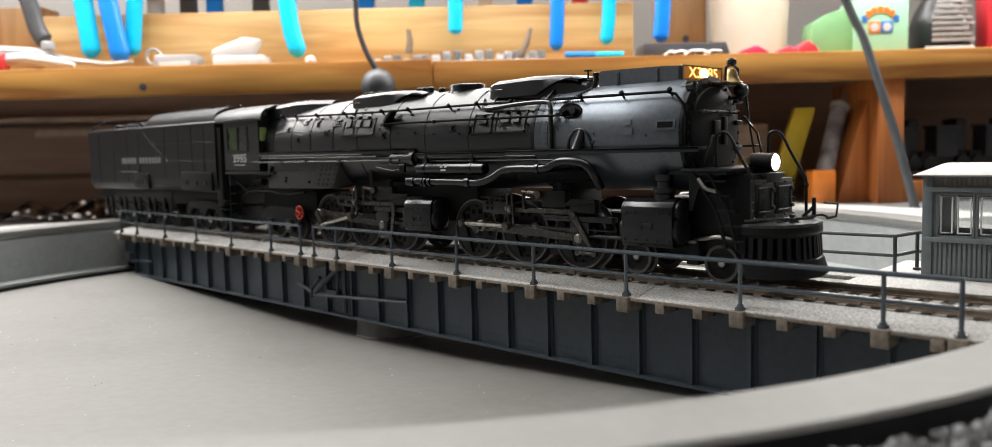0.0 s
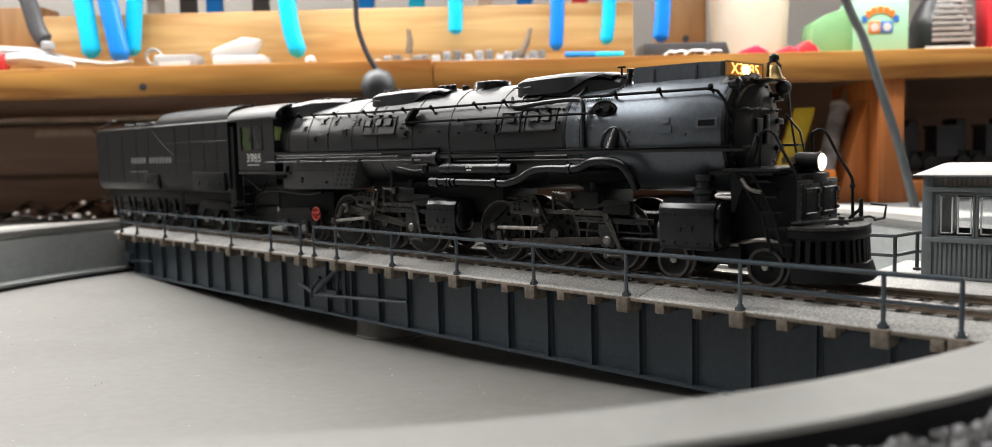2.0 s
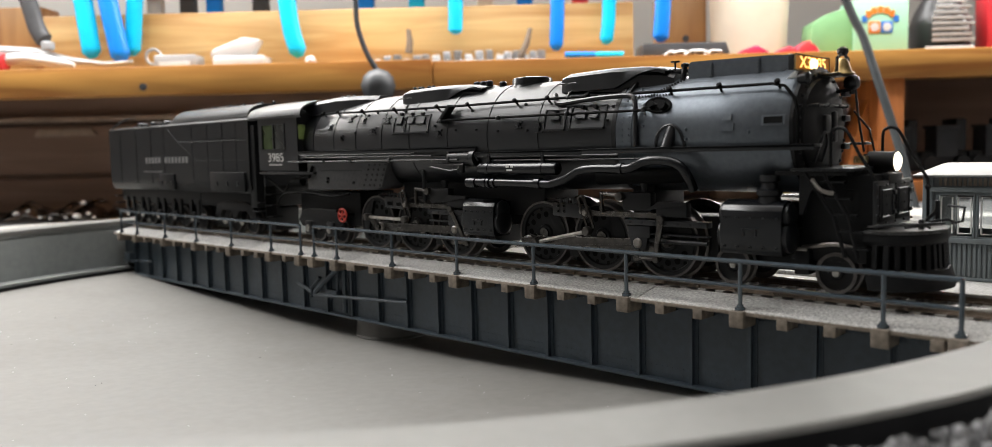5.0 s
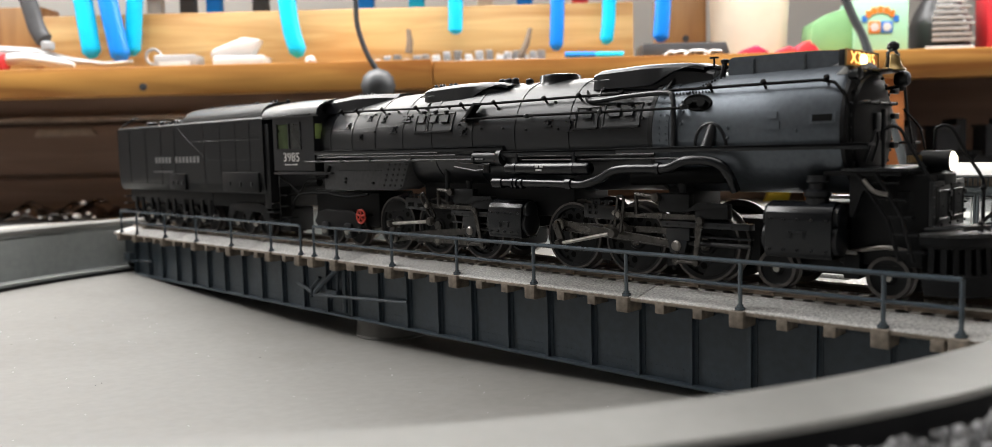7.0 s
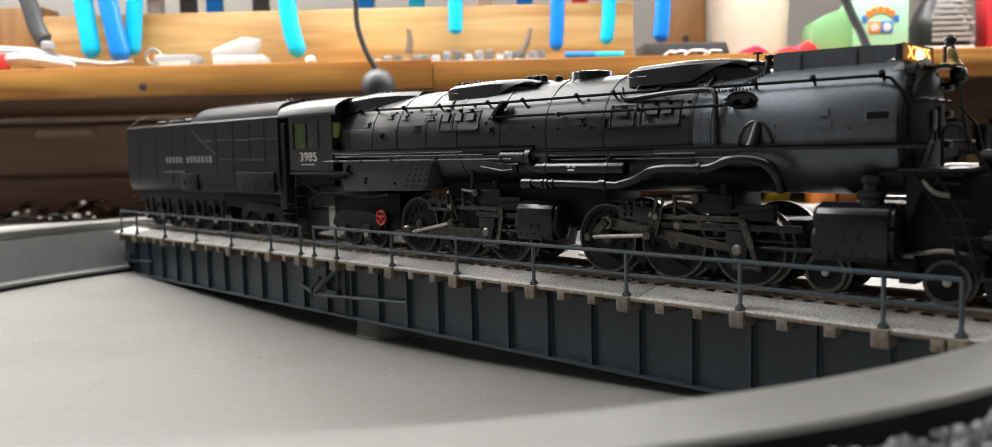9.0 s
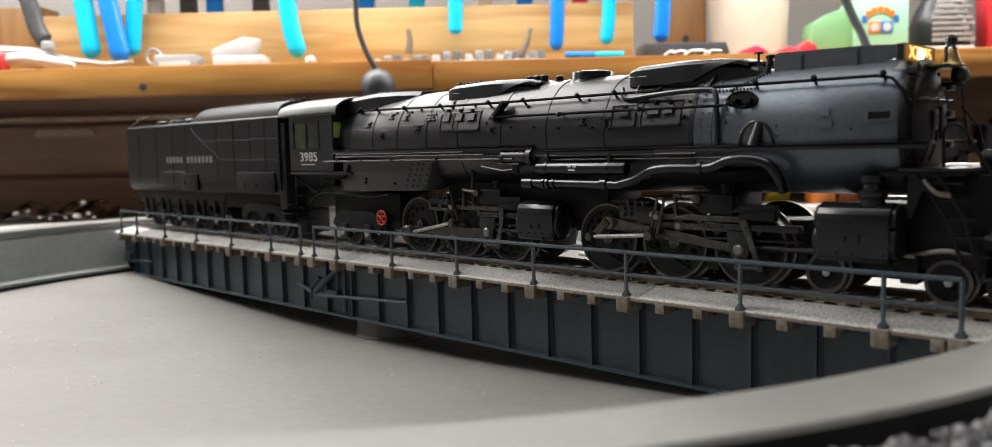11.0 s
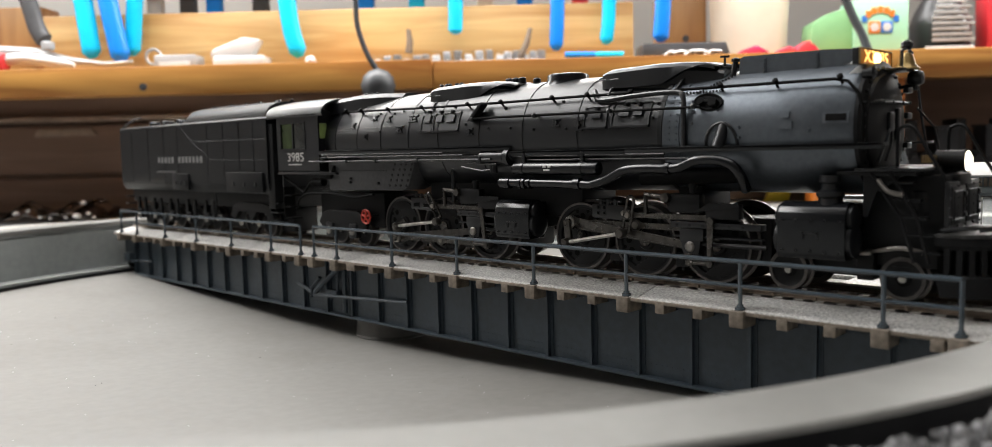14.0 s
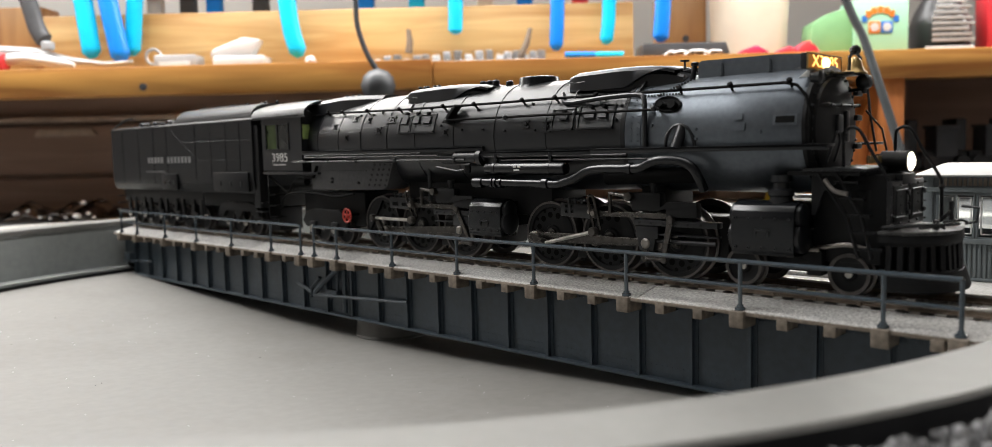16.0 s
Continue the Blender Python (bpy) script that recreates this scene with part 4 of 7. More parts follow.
    for z in (10, 15, 20):
        box(bm, -256, -250.5, -17.5, -12, z, z + 0.6)
    box(bm, -256.2, -255.6, -17.5, -12, 9.5, 30)
    part("injector_and_steps", bm, HOLE, LOCO)


def build_front():
    # pilot deck, curved in plan
    plan = [(8.5, -15.4), (15, -15.2), (19.5, -12.4), (22.6, -7.5), (24, 0), (22.6, 7.5), (19.5, 12.4), (15, 15.2), (8.5, 15.4)]
    plan = [(8.5 + (x - 8.5) * 0.94 - 0.5, y * 0.92) for x, y in plan]
    bm = B()
    prism(bm, plan, 16.0, 16.8, "z", 0.15)
    part("pilot_deck", bm, DECK_PLATE, LOCO, "worn dark grey tread plate pilot deck")

    def ringed(k, dx, z):
        return [(8.5 + (x - 8.5) * k + dx, y * k, z) for x, y in plan]
    bm = B()
    section(bm, [ringed(0.985, 0, 16.0), ringed(1.0, 0, 15.2), ringed(1.0, 0, 14.2), ringed(0.95, 0, 13.2)], False)
    section(bm, [ringed(0.97, 0.2, 7.6), ringed(1.0, 0.4, 7.2), ringed(1.03, 1.4, 2.9), ringed(0.98, 1.2, 2.4)], False)
    pilot = part("pilot_frame", bm, BLACK_MATT, LOCO)
    # near-black core paints the shade between the pilot slats
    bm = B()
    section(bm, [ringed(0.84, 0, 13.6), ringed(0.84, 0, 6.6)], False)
    part("pilot_gap_shade", bm, HOLE, pilot)
    run = [plan[0]]
    for u, w in zip(plan, plan[1:]):
        run += [(u[0] + (w[0] - u[0]) * k / 12, u[1] + (w[1] - u[1]) * k / 12) for k in range(1, 13)]
    gone = 0.0
    slat = mesh_of("pilot_bar", prism(B(), [(-0.9, -3.4), (0.1, -3.4), (-0.35, 3.2), (-1.3, 3.2)], -0.62, 0.62, "y"), BLACK_MATT)
    for p, q in zip(run, run[1:]):
        gone += math.dist(p, q)
        if gone > 2.3:
            gone = 0.0
            o = part("pilot_bar", slat, BLACK_MATT, pilot)
            o.matrix_local = Matrix.Translation((q[0] * MM, q[1] * 0.985 * MM, 10.4 * MM)) @ Euler((0, 0, math.atan2(q[1] - p[1], q[0] - p[0]) - math.pi / 2)).to_matrix().to_4x4()
    bm = B()
    for y in (-9, 9):
        tube(bm, [(16, y - 1, 17.5), (20, y, 18.2), (21, y + 1, 17.6)], 0.35, 6)
    tube(bm, [(9.5, -15.0, 17.8), (14.5, -13.8, 18.4), (20.2, -9.6, 18.4), (22.6, -3, 18.4)], 0.42, 6)
    box(bm, 18.2, 19.4, -7.6, -6.0, 17, 19.4, 0.2)
    part("uncoupling_bar", bm, BLACK, LOCO)
    # pump shields with panels
    bm = B()
    box(bm, 9.2, 10.4, -11.6, 11.6, 17.2, 28.4, 0.2)
    sh = part("pump_shield", bm, BLACK, LOCO)
    for y0, y1 in ((-10.8, -0.9), (0.5, 10.8)):
        bm = B()
        box(bm, 10.3, 10.62, y0, y1, 18.6, 27.4, 0.1)
        pn = part("shield_panel", bm, BLACK_MATT, sh)
        bm = B()
        tube(bm, [(10.66, y0 + 1.4, 19.8), (10.66, y1 - 1.4, 19.8), (10.66, y1 - 1.4, 26.2), (10.66, y0 + 1.4, 26.2), (10.66, y0 + 1.4, 19.8)], 0.22, 5)
        part("panel_moulding", bm, BLACK, pn)
        for z in (20.6, 25.4):
            bm = B()
            box(bm, 10.5, 11.1, y1 - 1.0, y1 + 0.4, z - 0.5, z + 0.5, 0.1)
            part("hinge", bm, BLACK, pn)
    bm = B()
    for y in (-12, -6.1, 0.1, 6.3, 12):
        for z in (18.2, 20.4, 22.6, 24.8, 27.4):
            lathe(bm, [(10.3, 0.3), (10.7, 0.3), (10.85, 0.1)], "x", (0, y, z), 6)
    part("shield_bolts", bm, BLACK, sh)["kind"] = "stuff"
    for y in (-6, 6):
        bm = B()
        lathe(bm, [(18, 3.6), (22, 4.4), (26, 4.4), (27, 3.2), (31, 3.4)], "z", (3.5, y, 0), 16)
        part("air_pump", bm, BLACK_MATT, LOCO)
    # platform below the smokebox front, on brackets
    bm = B()
    box(bm, -9.5, 6, -15.4, 13.0, 31.0, 31.7, 0.15)
    part("front_platform", bm, BLACK, LOCO)
    bm = B()
    box(bm, -14, 4, -14.5, 12.5, 29.9, 31.0, 0.1)
    box(bm, 4.0, 10.5, -4.6, 4.6, 26, 30, 0.4)
    for y in (-13, 13):
        prism(bm, [(-8, 30), (1, 30), (-5, 26), (-7, 20), (-8, 20)], y - 0.5, y + 0.5, "y")
    for y in (-14.4,):
        tube(bm, [(-6, y, 30.5), (1, y, 20), (4, y, 10)], 0.5, 6)
        tube(bm, [(-1.5, y, 30.5), (4.5, y, 20), (7, y, 10)], 0.5, 6)
        for k in range(5):
            z = 12 + 4 * k
            box(bm, -3 + (30 - z) * 0.36, 3 + (30 - z) * 0.36, y - 0.4, y + 1.6, z, z + 0.5)
    part("platform_bracket", bm, BLACK_MATT, LOCO)
    bm = B()
    box(bm, -9, 9, -10, 10, 12, 30, 0.5)
    box(bm, -12, 12, -9.5, 9.5, 8, 16, 0.5)
    part("front_frame", bm, BLACK_MATT, LOCO)
    bm = B()
    tube(bm, curve_pts([(-4, -15.2, 29), (-1.5, -16, 26.4), (1.8, -16, 25.6)]), [0.55] * 13, 7)
    part("cooling_pipe", bm, BRIGHT_DARK, LOCO)
    bm = B()
    tube(bm, [(-4.5, 12.8, 53), (-3.5, 13, 44), (-2, 13.2, 35.2)], 0.32, 6)
    tube(bm, [(-2, 13.2, 34.2), (6, 13.2, 34.2), (6, 13.2, 31.6)], 0.4, 6)
    tube(bm, [(-3.4, 9.4, 46), (0.5, 10, 41), (2.0, 10.4, 33.6)], 0.3, 6)
    part("front_stays", bm, BLACK, LOCO)
    # headlight
    bm = B()
    lathe(bm, [(3.8, 2.0), (4.2, 2.6), (9.6, 2.5), (10.4, 2.75), (10.8, 2.75), (10.8, 2.3)], "x", (0, 0, 32.9), 24)
    box(bm, 5, 9, -1.8, 1.8, 30.5, 32, 0.2)
    hl = part("headlight", bm, BLACK_MATT, LOCO)
    bm = B()
    lathe(bm, [(10.7, 2.35), (11.0, 2.2), (11.5, 1.4), (11.7, 0.2)], "x", (0, 0, 32.9), 24)
    part("lens", bm, LAMP_GLOW, hl, "lit warm white headlight lens")
    bm = B()
    for k in range(6):
        box(bm, 2.0 + k * 0.55, 2.25 + k * 0.55, -4.6, -3.0, 32.6, 34.4)
    part("number_plate", bm, BRASS, hl)
    # loop hand rails to the deck
    for y, x in ((-10.0, 0.0), (10.0, 5.4)):
        bm = B()
        tube(bm, curve_pts([(-1.5 + x, y, 31.8), (-1.5 + x, y, 39.6), (-0.6 + x, y, 41.1), (0.9 + x, y, 41.4), (2.6 + x, y, 40.2), (5.4 + x, y, 35.0), (9.0 + x, y, 29.0), (9.6 + x, y, 26.4), (9.7 + x, y, 17.4)], 4), 0.42, 7)
        lathe(bm, [(-0.8, 0.4), (0, 0.85), (0.8, 0.4)], "z", (9.6 + x, y, 26.2), 8)
        part("loop_hand_rail", bm, BLACK_MATT, LOCO)
    bm = B()
    rod(bm, (17.4, 9.8, 17.2), (17.4, 9.8, 22.8), 0.6, 7)
    tube(bm, [(14.6, 8.6, 17.4), (16.8, 9.4, 19.6), (17.4, 9.8, 20.6)], 0.5, 6)
    tube(bm, [(20, 11.6, 17), (22.4, 12.6, 17.6), (22.8, 12.8, 21), (19, 12.4, 21.4)], 0.4, 6)
    part("flag_stand", bm, BLACK, LOCO)


def cylinder_block(name, x0, x1, zt, zb):
    ob = hub(name)
    ob.parent = LOCO
    xm, w = (x0 + x1) / 2, (x1 - x0) / 2
    for s in (-1, 1):
        bm = B()
        poly = []
        for k in range(9):
            a = math.pi * (1.0 - k / 8)
            poly.append((s * 14.6 + 4.3 * math.cos(a), zt - 4.3 + 4.3 * math.sin(a)))
        lo = [(s * 14.6 + 4.4, zt - 7), (s * 14.6 + 4.4, zb + 1.2), (s * 14.6 + 3.6, zb), (s * 14.6 - 3.6, zb), (s * 14.6 - 4.3, zb + 1.2), (s * 14.6 - 4.3, zt - 7)]
        prism(bm, poly + lo, x0, x1, "x", 0.25, True)
        part("cylinder_casing", bm, BLACK_GLOSS, ob)
        for xe, d in ((x1, 1), (x0, -1)):
            bm = B()
            lathe(bm, [(0, 3.2), (d * 0.9, 3.2), (d * 1.3, 2.6), (d * 1.5, 0.4)], "x", (xe, s * 14.6, zt - 3.9), 20)
            lathe(bm, [(0, 4.0), (d * 1.0, 4.0), (d * 1.5, 3.2), (d * 1.6, 0.4)], "x", (xe, s * 14.6, zb + 4.6), 20)
            part("cylinder_head", bm, BLACK, ob)
    bm = B()
    for k in range(5):
        for z in (zt - 4.4, zb + 2):
            lathe(bm, [(-19.3, 0.15), (-19.25, 0.32), (-18.9, 0.32)], "y", (x0 + 1.2 + k * (2 * w - 2.4) / 4, 0, z), 6)
    box(bm, xm - 2.2, xm + 2.2, -19.2, -18.9, zt - 7.6, zt - 7.2)
    box(bm, xm - 1.9, xm - 1.5, -19.2, -18.9, zt - 9, zt - 7.4)
    box(bm, xm + 1.5, xm + 1.9, -19.2, -18.9, zt - 9, zt - 7.4)
    part("casing_bolts", bm, BLACK, ob)["kind"] = "stuff"
    bm = B()
    box(bm, x0 + 1, x1 - 1, -11, 11, zb + 3, zt - 1, 0.4)
    part("cylinder_saddle", bm, BLACK_MATT, ob)
    return ob


def driver(x, main, ph):
    ob = hub("driving_wheel")
    ob.parent = LOCO
    r = 10.6
    for s in (1, -1):
        bm = B()
        f = -12.0
        lathe(bm, [(s * f, r - 0.75), (s * f, r - 0.1), (s * (f + 3.9), r), (s * (f + 4.1), r + 0.7), (s * (f + 4.7), r + 0.7), (s * (f + 4.7), r - 1.2)], "y", (0, 0, 0), 44, False)
        part("tyre", bm, TYRE, ob)
        bm = B()
        lathe(bm, [(s * (f + 0.4), 0.3), (s * (f + 0.4), 2.6), (s * (f + 1.0), 3.0), (s * (f + 1.0), r - 2.2), (s * (f + 0.35), r - 1.9), (s * (f + 0.2), r - 0.7), (s * (f + 2.6), r - 1.0), (s * (f + 2.6), 0.3)], "y", (0, 0, 0), 44)
        part("wheel_centre", bm, BLACK_MATT, ob)
    # near-black discs paint the shade inside the wheel openings
    bm = B()
    for k in range(12):
        a = 2 * math.pi * k / 12
        for rad, h in ((6.2, 1.0), (8.0, 0.6)):
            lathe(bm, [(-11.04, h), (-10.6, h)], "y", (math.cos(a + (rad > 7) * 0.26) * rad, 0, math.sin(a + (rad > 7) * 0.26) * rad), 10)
    part("spoke_hole_shade", bm, HOLE, ob)["kind"] = "stuff"
    bm = B()
    seg = [(8.9 * math.cos(a), 8.9 * math.sin(a)) for a in np.linspace(math.pi * 0.68, math.pi * 1.32, 10)]
    prism(bm, seg, -11.9, -11.0, "y", 0.1)
    part("counterweight", bm, BLACK_MATT, ob)
    bm = B()
    lathe(bm, [(-11.0, 2.1), (-12.2, 1.9), (-12.2, 1.5)], "y", (CRANK, 0, 0), 14)
    lathe(bm, [(-11.0, 1.9), (-12.1, 1.8), (-12.1, 0.4)], "y", (0, 0, 0), 14)
    rod(bm, (CRANK, -9, 0), (CRANK, -14.8 if main else -13.0, 0), 1.0, 10)
    part("crank_pin", bm, ROD, ob)
    MOVING.append((ob, lambda d, x=x, p=ph: (x, 0, 10.6, p - d / 10.6)))
    return ob


def bar(bm, x0, x1, h0, h1, y0, y1, end=1.6):
    """A flat forged rod with round eyes."""
    poly = []
    for k in range(9):
        a = math.pi / 2 + math.pi * k / 8
        poly.append((x0 + end * math.cos(a), end * math.sin(a)))
    poly += [(x0 + end * 1.1, -h0), (x1 - end * 1.1, -h1)]
    for k in range(9):
        a = -math.pi / 2 + math.pi * k / 8
        poly.append((x1 + end * math.cos(a), end * math.sin(a)))
    poly += [(x1 - end * 1.1, h1), (x0 + end * 1.1, h0)]
    prism(bm, poly, y0, y1, "y", 0.12)
    for s in (-1, 1):
        a, b = x0 + end * 1.25, x1 - end * 1.25
        c, e = s * (h0 - 0.16), s * (h1 - 0.16)
        prism(bm, [(a, c - 0.15), (b, e - 0.15), (b, e + 0.15), (a, c + 0.15)], y0 - 0.16, y0 + 0.02, "y")
    return bm


CRANK = 5.2
PHASE = radians(18)


def engine(xd, xh, link_x, ph, windows):
    """Running gear of one engine: xd the rearmost axle, xh the crosshead's middle."""
    xs = [xd, xd + 23.2, xd + 46.4]
    for i, x in enumerate(xs):
        driver(x, i == 0, ph)
    # coupling rod
    sr = hub("side_rod")
    sr.parent = LOCO
    bm = B()
    bar(bm, 0, 23.2, 0.75, 0.75, -12.85, -12.25, 1.9)
    bar(bm, 23.2, 46.4, 0.75, 0.75, -12.9, -12.3, 1.9)
    part("rod_bar", bm, ROD, sr)
    bm = B()
    for dx in (0, 23.2, 46.4):
        lathe(bm, [(-13.1, 0.3), (-13.1, 1.0), (-12.8, 1.2), (-12.2, 1.2)], "y", (dx, 0, 0), 12)
    part("rod_bush", bm, BRIGHT_DARK, sr)
    MOVING.append((sr, lambda d, x=xd: (x + CRANK * math.cos(ph - d / 10.6), 0, 10.6 + CRANK * math.sin(ph - d / 10.6), 0)))
    # main rod to the crosshead
    length = xh - xd
    mr = hub("main_rod")
    mr.parent = LOCO
    bm = B()
    bar(bm, 0, length, 1.5, 1.0, -14.1, -13.15, 2.2)
    part("rod_bar", bm, ROD, mr)
    bm = B()
    lathe(bm, [(-15.2, 0.3), (-15.2, 1.5), (-14.8, 1.9), (-14, 1.9)], "y", (0, 0, 0), 14)
    for k in range(6):
        a = k * math.pi / 3
        lathe(bm, [(-15.4, 0.15), (-15.3, 0.35), (-14.6, 0.35)], "y", (1.5 * math.cos(a), 0, 1.5 * math.sin(a)), 6)
    part("big_end", bm, BRIGHT, mr)

    def mr_pose(d):
        a = ph - d / 10.6
        px, pz = xd + CRANK * math.cos(a), 10.6 + CRANK * math.sin(a)
        dz = 10.1 - pz
        return (px, 0, pz, math.atan2(dz, math.sqrt(length ** 2 - dz ** 2)))

    def xh_x(d):
        a = ph - d / 10.6
        dz = 10.1 - (10.6 + CRANK * math.sin(a))
        return xd + CRANK * math.cos(a) + math.sqrt(length ** 2 - dz ** 2)
    MOVING.append((mr, mr_pose))
    ch = hub("crosshead")
    ch.parent = LOCO
    bm = B()
    box(bm, -3.4, 4.2, -15, -12.4, 11.6, 15.2, 0.4)
    prism(bm, [(-2.2, 8.0), (2.6, 8.0), (3.4, 12), (-3.0, 12)], -14.9, -12.6, "y", 0.3)
    rod(bm, (2, -13.6, 11), (22, -13.6, 11), 0.7, 8)
    part("slide_block", bm, BLACK, ch)
    bm = B()
    lathe(bm, [(-15.8, 0.2), (-15.7, 1.0), (-15.2, 1.5), (-14.4, 1.5)], "y", (0, 0, 10.1), 14)
    part("wrist_pin", bm, BRIGHT_DARK, ch)
    bm = B()
    prism(bm, [(-0.9, 8.2), (0.7, 8.2), (0.9, 5.2), (-0.7, 5.2)], -15.2, -14.6, "y", 0.1)
    for dx in (0, 6.4):
        lathe(bm, [(-16, 0.3), (-15.9, 1.0), (-14.8, 1.0)], "y", (dx, 0, 5.8), 10)
    rod(bm, (0, -15.4, 5.8), (6.4, -15.4, 5.8), 0.6, 8)
    part("union_link", bm, ROD, ch)
    MOVING.append((ch, lambda d: (xh_x(d), 0, 0, 0)))
    # return crank and eccentric rod
    ecc_r, lead = 2.6, radians(95)
    rc = hub("return_crank")
    rc.parent = LOCO
    bm = B()
    ex, ez = ecc_r * math.cos(lead), ecc_r * math.sin(lead)
    prism(bm, [(CRANK + 1.4, 0.6), (CRANK + 0.6, -1.6), (ex - 1.4, ez - 0.6), (ex, ez + 1.3)], -16.4, -15.3, "y", 0.15)
    lathe(bm, [(-18.6, 0.2), (-18.5, 0.8), (-16.2, 0.8)], "y", (ex, 0, ez), 8)
    part("crank_arm", bm, ROD, rc)
    MOVING.append((rc, lambda d: (xd, 0, 10.6, ph - d / 10.6)))

    def ecc(d):
        a = ph - d / 10.6 + lead
        return xd + ecc_r * math.cos(a), 10.6 + ecc_r * math.sin(a)
    er_len = link_x - xd
    er = hub("eccentric_rod")
    er.parent = LOCO
    bm = B()
    rod(bm, (1, -17.4, 0), (er_len - 1, -17.4, 0), 0.5, 8)
    box(bm, 2, er_len - 2, -17.7, -17.1, -0.6, 0.6, 0.1)
    part("rod_bar", bm, BRIGHT, er)
    bm = B()
    for dx in (0, er_len):
        lathe(bm, [(-18.9, 0.3), (-18.8, 1.2), (-18.2, 1.5), (-16.8, 1.5)], "y", (dx, 0, 0), 6 if dx == 0 else 12)
    part("rod_eye", bm, ROD, er)
    piv_z = 18.2

    def er_pose(d):
        ax, az = ecc(d)
        dz = 12.9 - az
        return (ax, 0, az, math.atan2(dz, math.sqrt(er_len ** 2 - dz ** 2)))

    def link_angle(d):
        ax, az = ecc(d)
        dz = 12.9 - az
        tip = ax + math.sqrt(er_len ** 2 - dz ** 2)
        return math.atan2(tip - link_x + 1.3, piv_z - 12.9)
    MOVING.append((er, er_pose))
    # expansion link, swinging on its trunnion
    lk = hub("expansion_link")
    lk.parent = LOCO
    bm = B()
    outer = [Vector((1.15 * math.cos(t), -15.4, (4.4 if math.sin(t) >= 0 else -4.4) + 1.15 * math.sin(t))) for t in np.linspace(0, 2 * math.pi, 25)[:-1]]
    tube(bm, outer + [outer[0]], 0.48, 6)
    tube(bm, [(0, -15.4, -5.2), (-0.3, -16.4, -5.4)], 0.8, 8)
    rod(bm, (0.2, -16.2, 0), (0.2, -14, 0), 1.2, 12)
    box(bm, -0.7, 0.7, -15.7, -14.9, -1.4, 1.4, 0.2)
    part("slotted_link", bm, ROD, lk)
    bm = B()
    lathe(bm, [(-16.6, 0.2), (-16.5, 0.8), (-16, 0.9)], "y", (0.2, 0, 0), 10)
    part("trunnion_cap", bm, BRIGHT_DARK, lk)
    MOVING.append((lk, lambda d: (link_x - 1.3, 0, piv_z, link_angle(d))))
    # radius rod and combination lever
    vr = hub("radius_rod")
    vr.parent = LOCO
    bm = B()
    bar(bm, 0, xh - 0 - link_x + 3.4, 0.62, 0.62, -15.0, -14.3, 1.0)
    part("rod_bar", bm, ROD, vr)
    MOVING.append((vr, lambda d: (link_x + 0.9 * math.sin(link_angle(d)), 0, piv_z, 0)))
    cl = hub("combination_lever")
    cl.parent = LOCO
    bm = B()
    prism(bm, [(-0.5, 0.8), (0.6, 0.8), (1.0, -1), (0.6, -12.2), (-0.6, -12.2), (-1.0, -1)], -15.9, -15.2, "y", 0.12)
    lathe(bm, [(-16.3, 0.2), (-16.2, 1.1), (-15, 1.3)], "y", (0, 0, 0), 10)
    part("lever_bar", bm, ROD, cl)
    lever_x = xh + 3.6
    MOVING.append((cl, lambda d: (lever_x, 0, 17.4, math.atan2(xh_x(d) + 6.4 - lever_x, 11.6))))
    # guides, link bracket, valve rod guide
    bm = B()
    box(bm, xh - 9, xh + 18, -15.2, -12.2, 15.3, 17.0, 0.2)
    box(bm, xh - 9, xh + 18, -14.6, -12.6, 12.6, 13.1, 0.15)
    part("crosshead_guide", bm, BLACK, LOCO)
    bm = B()
    for k in range(6):
        lathe(bm, [(-15.35, 0.4), (-15.0, 0.4)], "y", (xh - 7 + k * 4, 0, 16.1), 8)
    part("guide_bolts", bm, BLACK_MATT, LOCO)["kind"] = "stuff"
    bm = B()
    box(bm, xh + 2, xh + 12, -15.6, -13, 18.0, 22.2, 0.4)
    prism(bm, [(xh - 1, 19.8), (xh + 3, 22.4), (xh + 12, 22.4), (xh + 12, 21.6)], -15.9, -15.5, "y")
    part("valve_guide", bm, BLACK_MATT, LOCO)
    bm = B()
    prism(bm, [(link_x - 15.4, 16.9), (link_x - 3, 16.2), (link_x - 1.2, 17.2), (link_x - 1.2, 19.4), (link_x - 3, 20.6), (link_x - 15.4, 21.2)], -14.2, -12.4, "y", 0.3)
    lb = part("link_bracket", bm, BLACK, LOCO)
    # near-black boxes paint the shade inside the bracket's windows
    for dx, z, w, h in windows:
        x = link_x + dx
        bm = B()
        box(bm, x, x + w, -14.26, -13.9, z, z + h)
        part("window_hole_shade", bm, HOLE, lb)
        bm = B()
        tube(bm, [(x, -14.25, z), (x + w, -14.25, z), (x + w, -14.25, z + h), (x, -14.25, z + h), (x, -14.25, z)], 0.16, 5)
        part("window_rim", bm, BLACK, lb)
    bm = B()
    lathe(bm, [(-14.9, 0.2), (-14.8, 0.8), (-14.1, 0.9)], "y", (link_x - 3.6, 0, 18.6), 12)
    part("pivot_bolt", bm, BRIGHT_DARK, lb)
    bm = B()
    for k in range(3):
        lathe(bm, [(20.6, 0.7), (22.4, 0.7), (22.6, 0.4)], "z", (link_x - 12.4 + k * 2.6, -13.4, 0), 8)
    tube(bm, [(link_x - 14, -13.4, 22.2), (link_x - 5, -13.4, 21.8)], 0.4, 6)
    part("oil_cup", bm, BLACK, lb)
    bm = B()
    tube(bm, [(link_x + 5, -15.4, 18.6), (link_x + 4.8, -15.4, 24.4), (link_x + 11.2, -15.4, 23.8)], 0.75, 8)
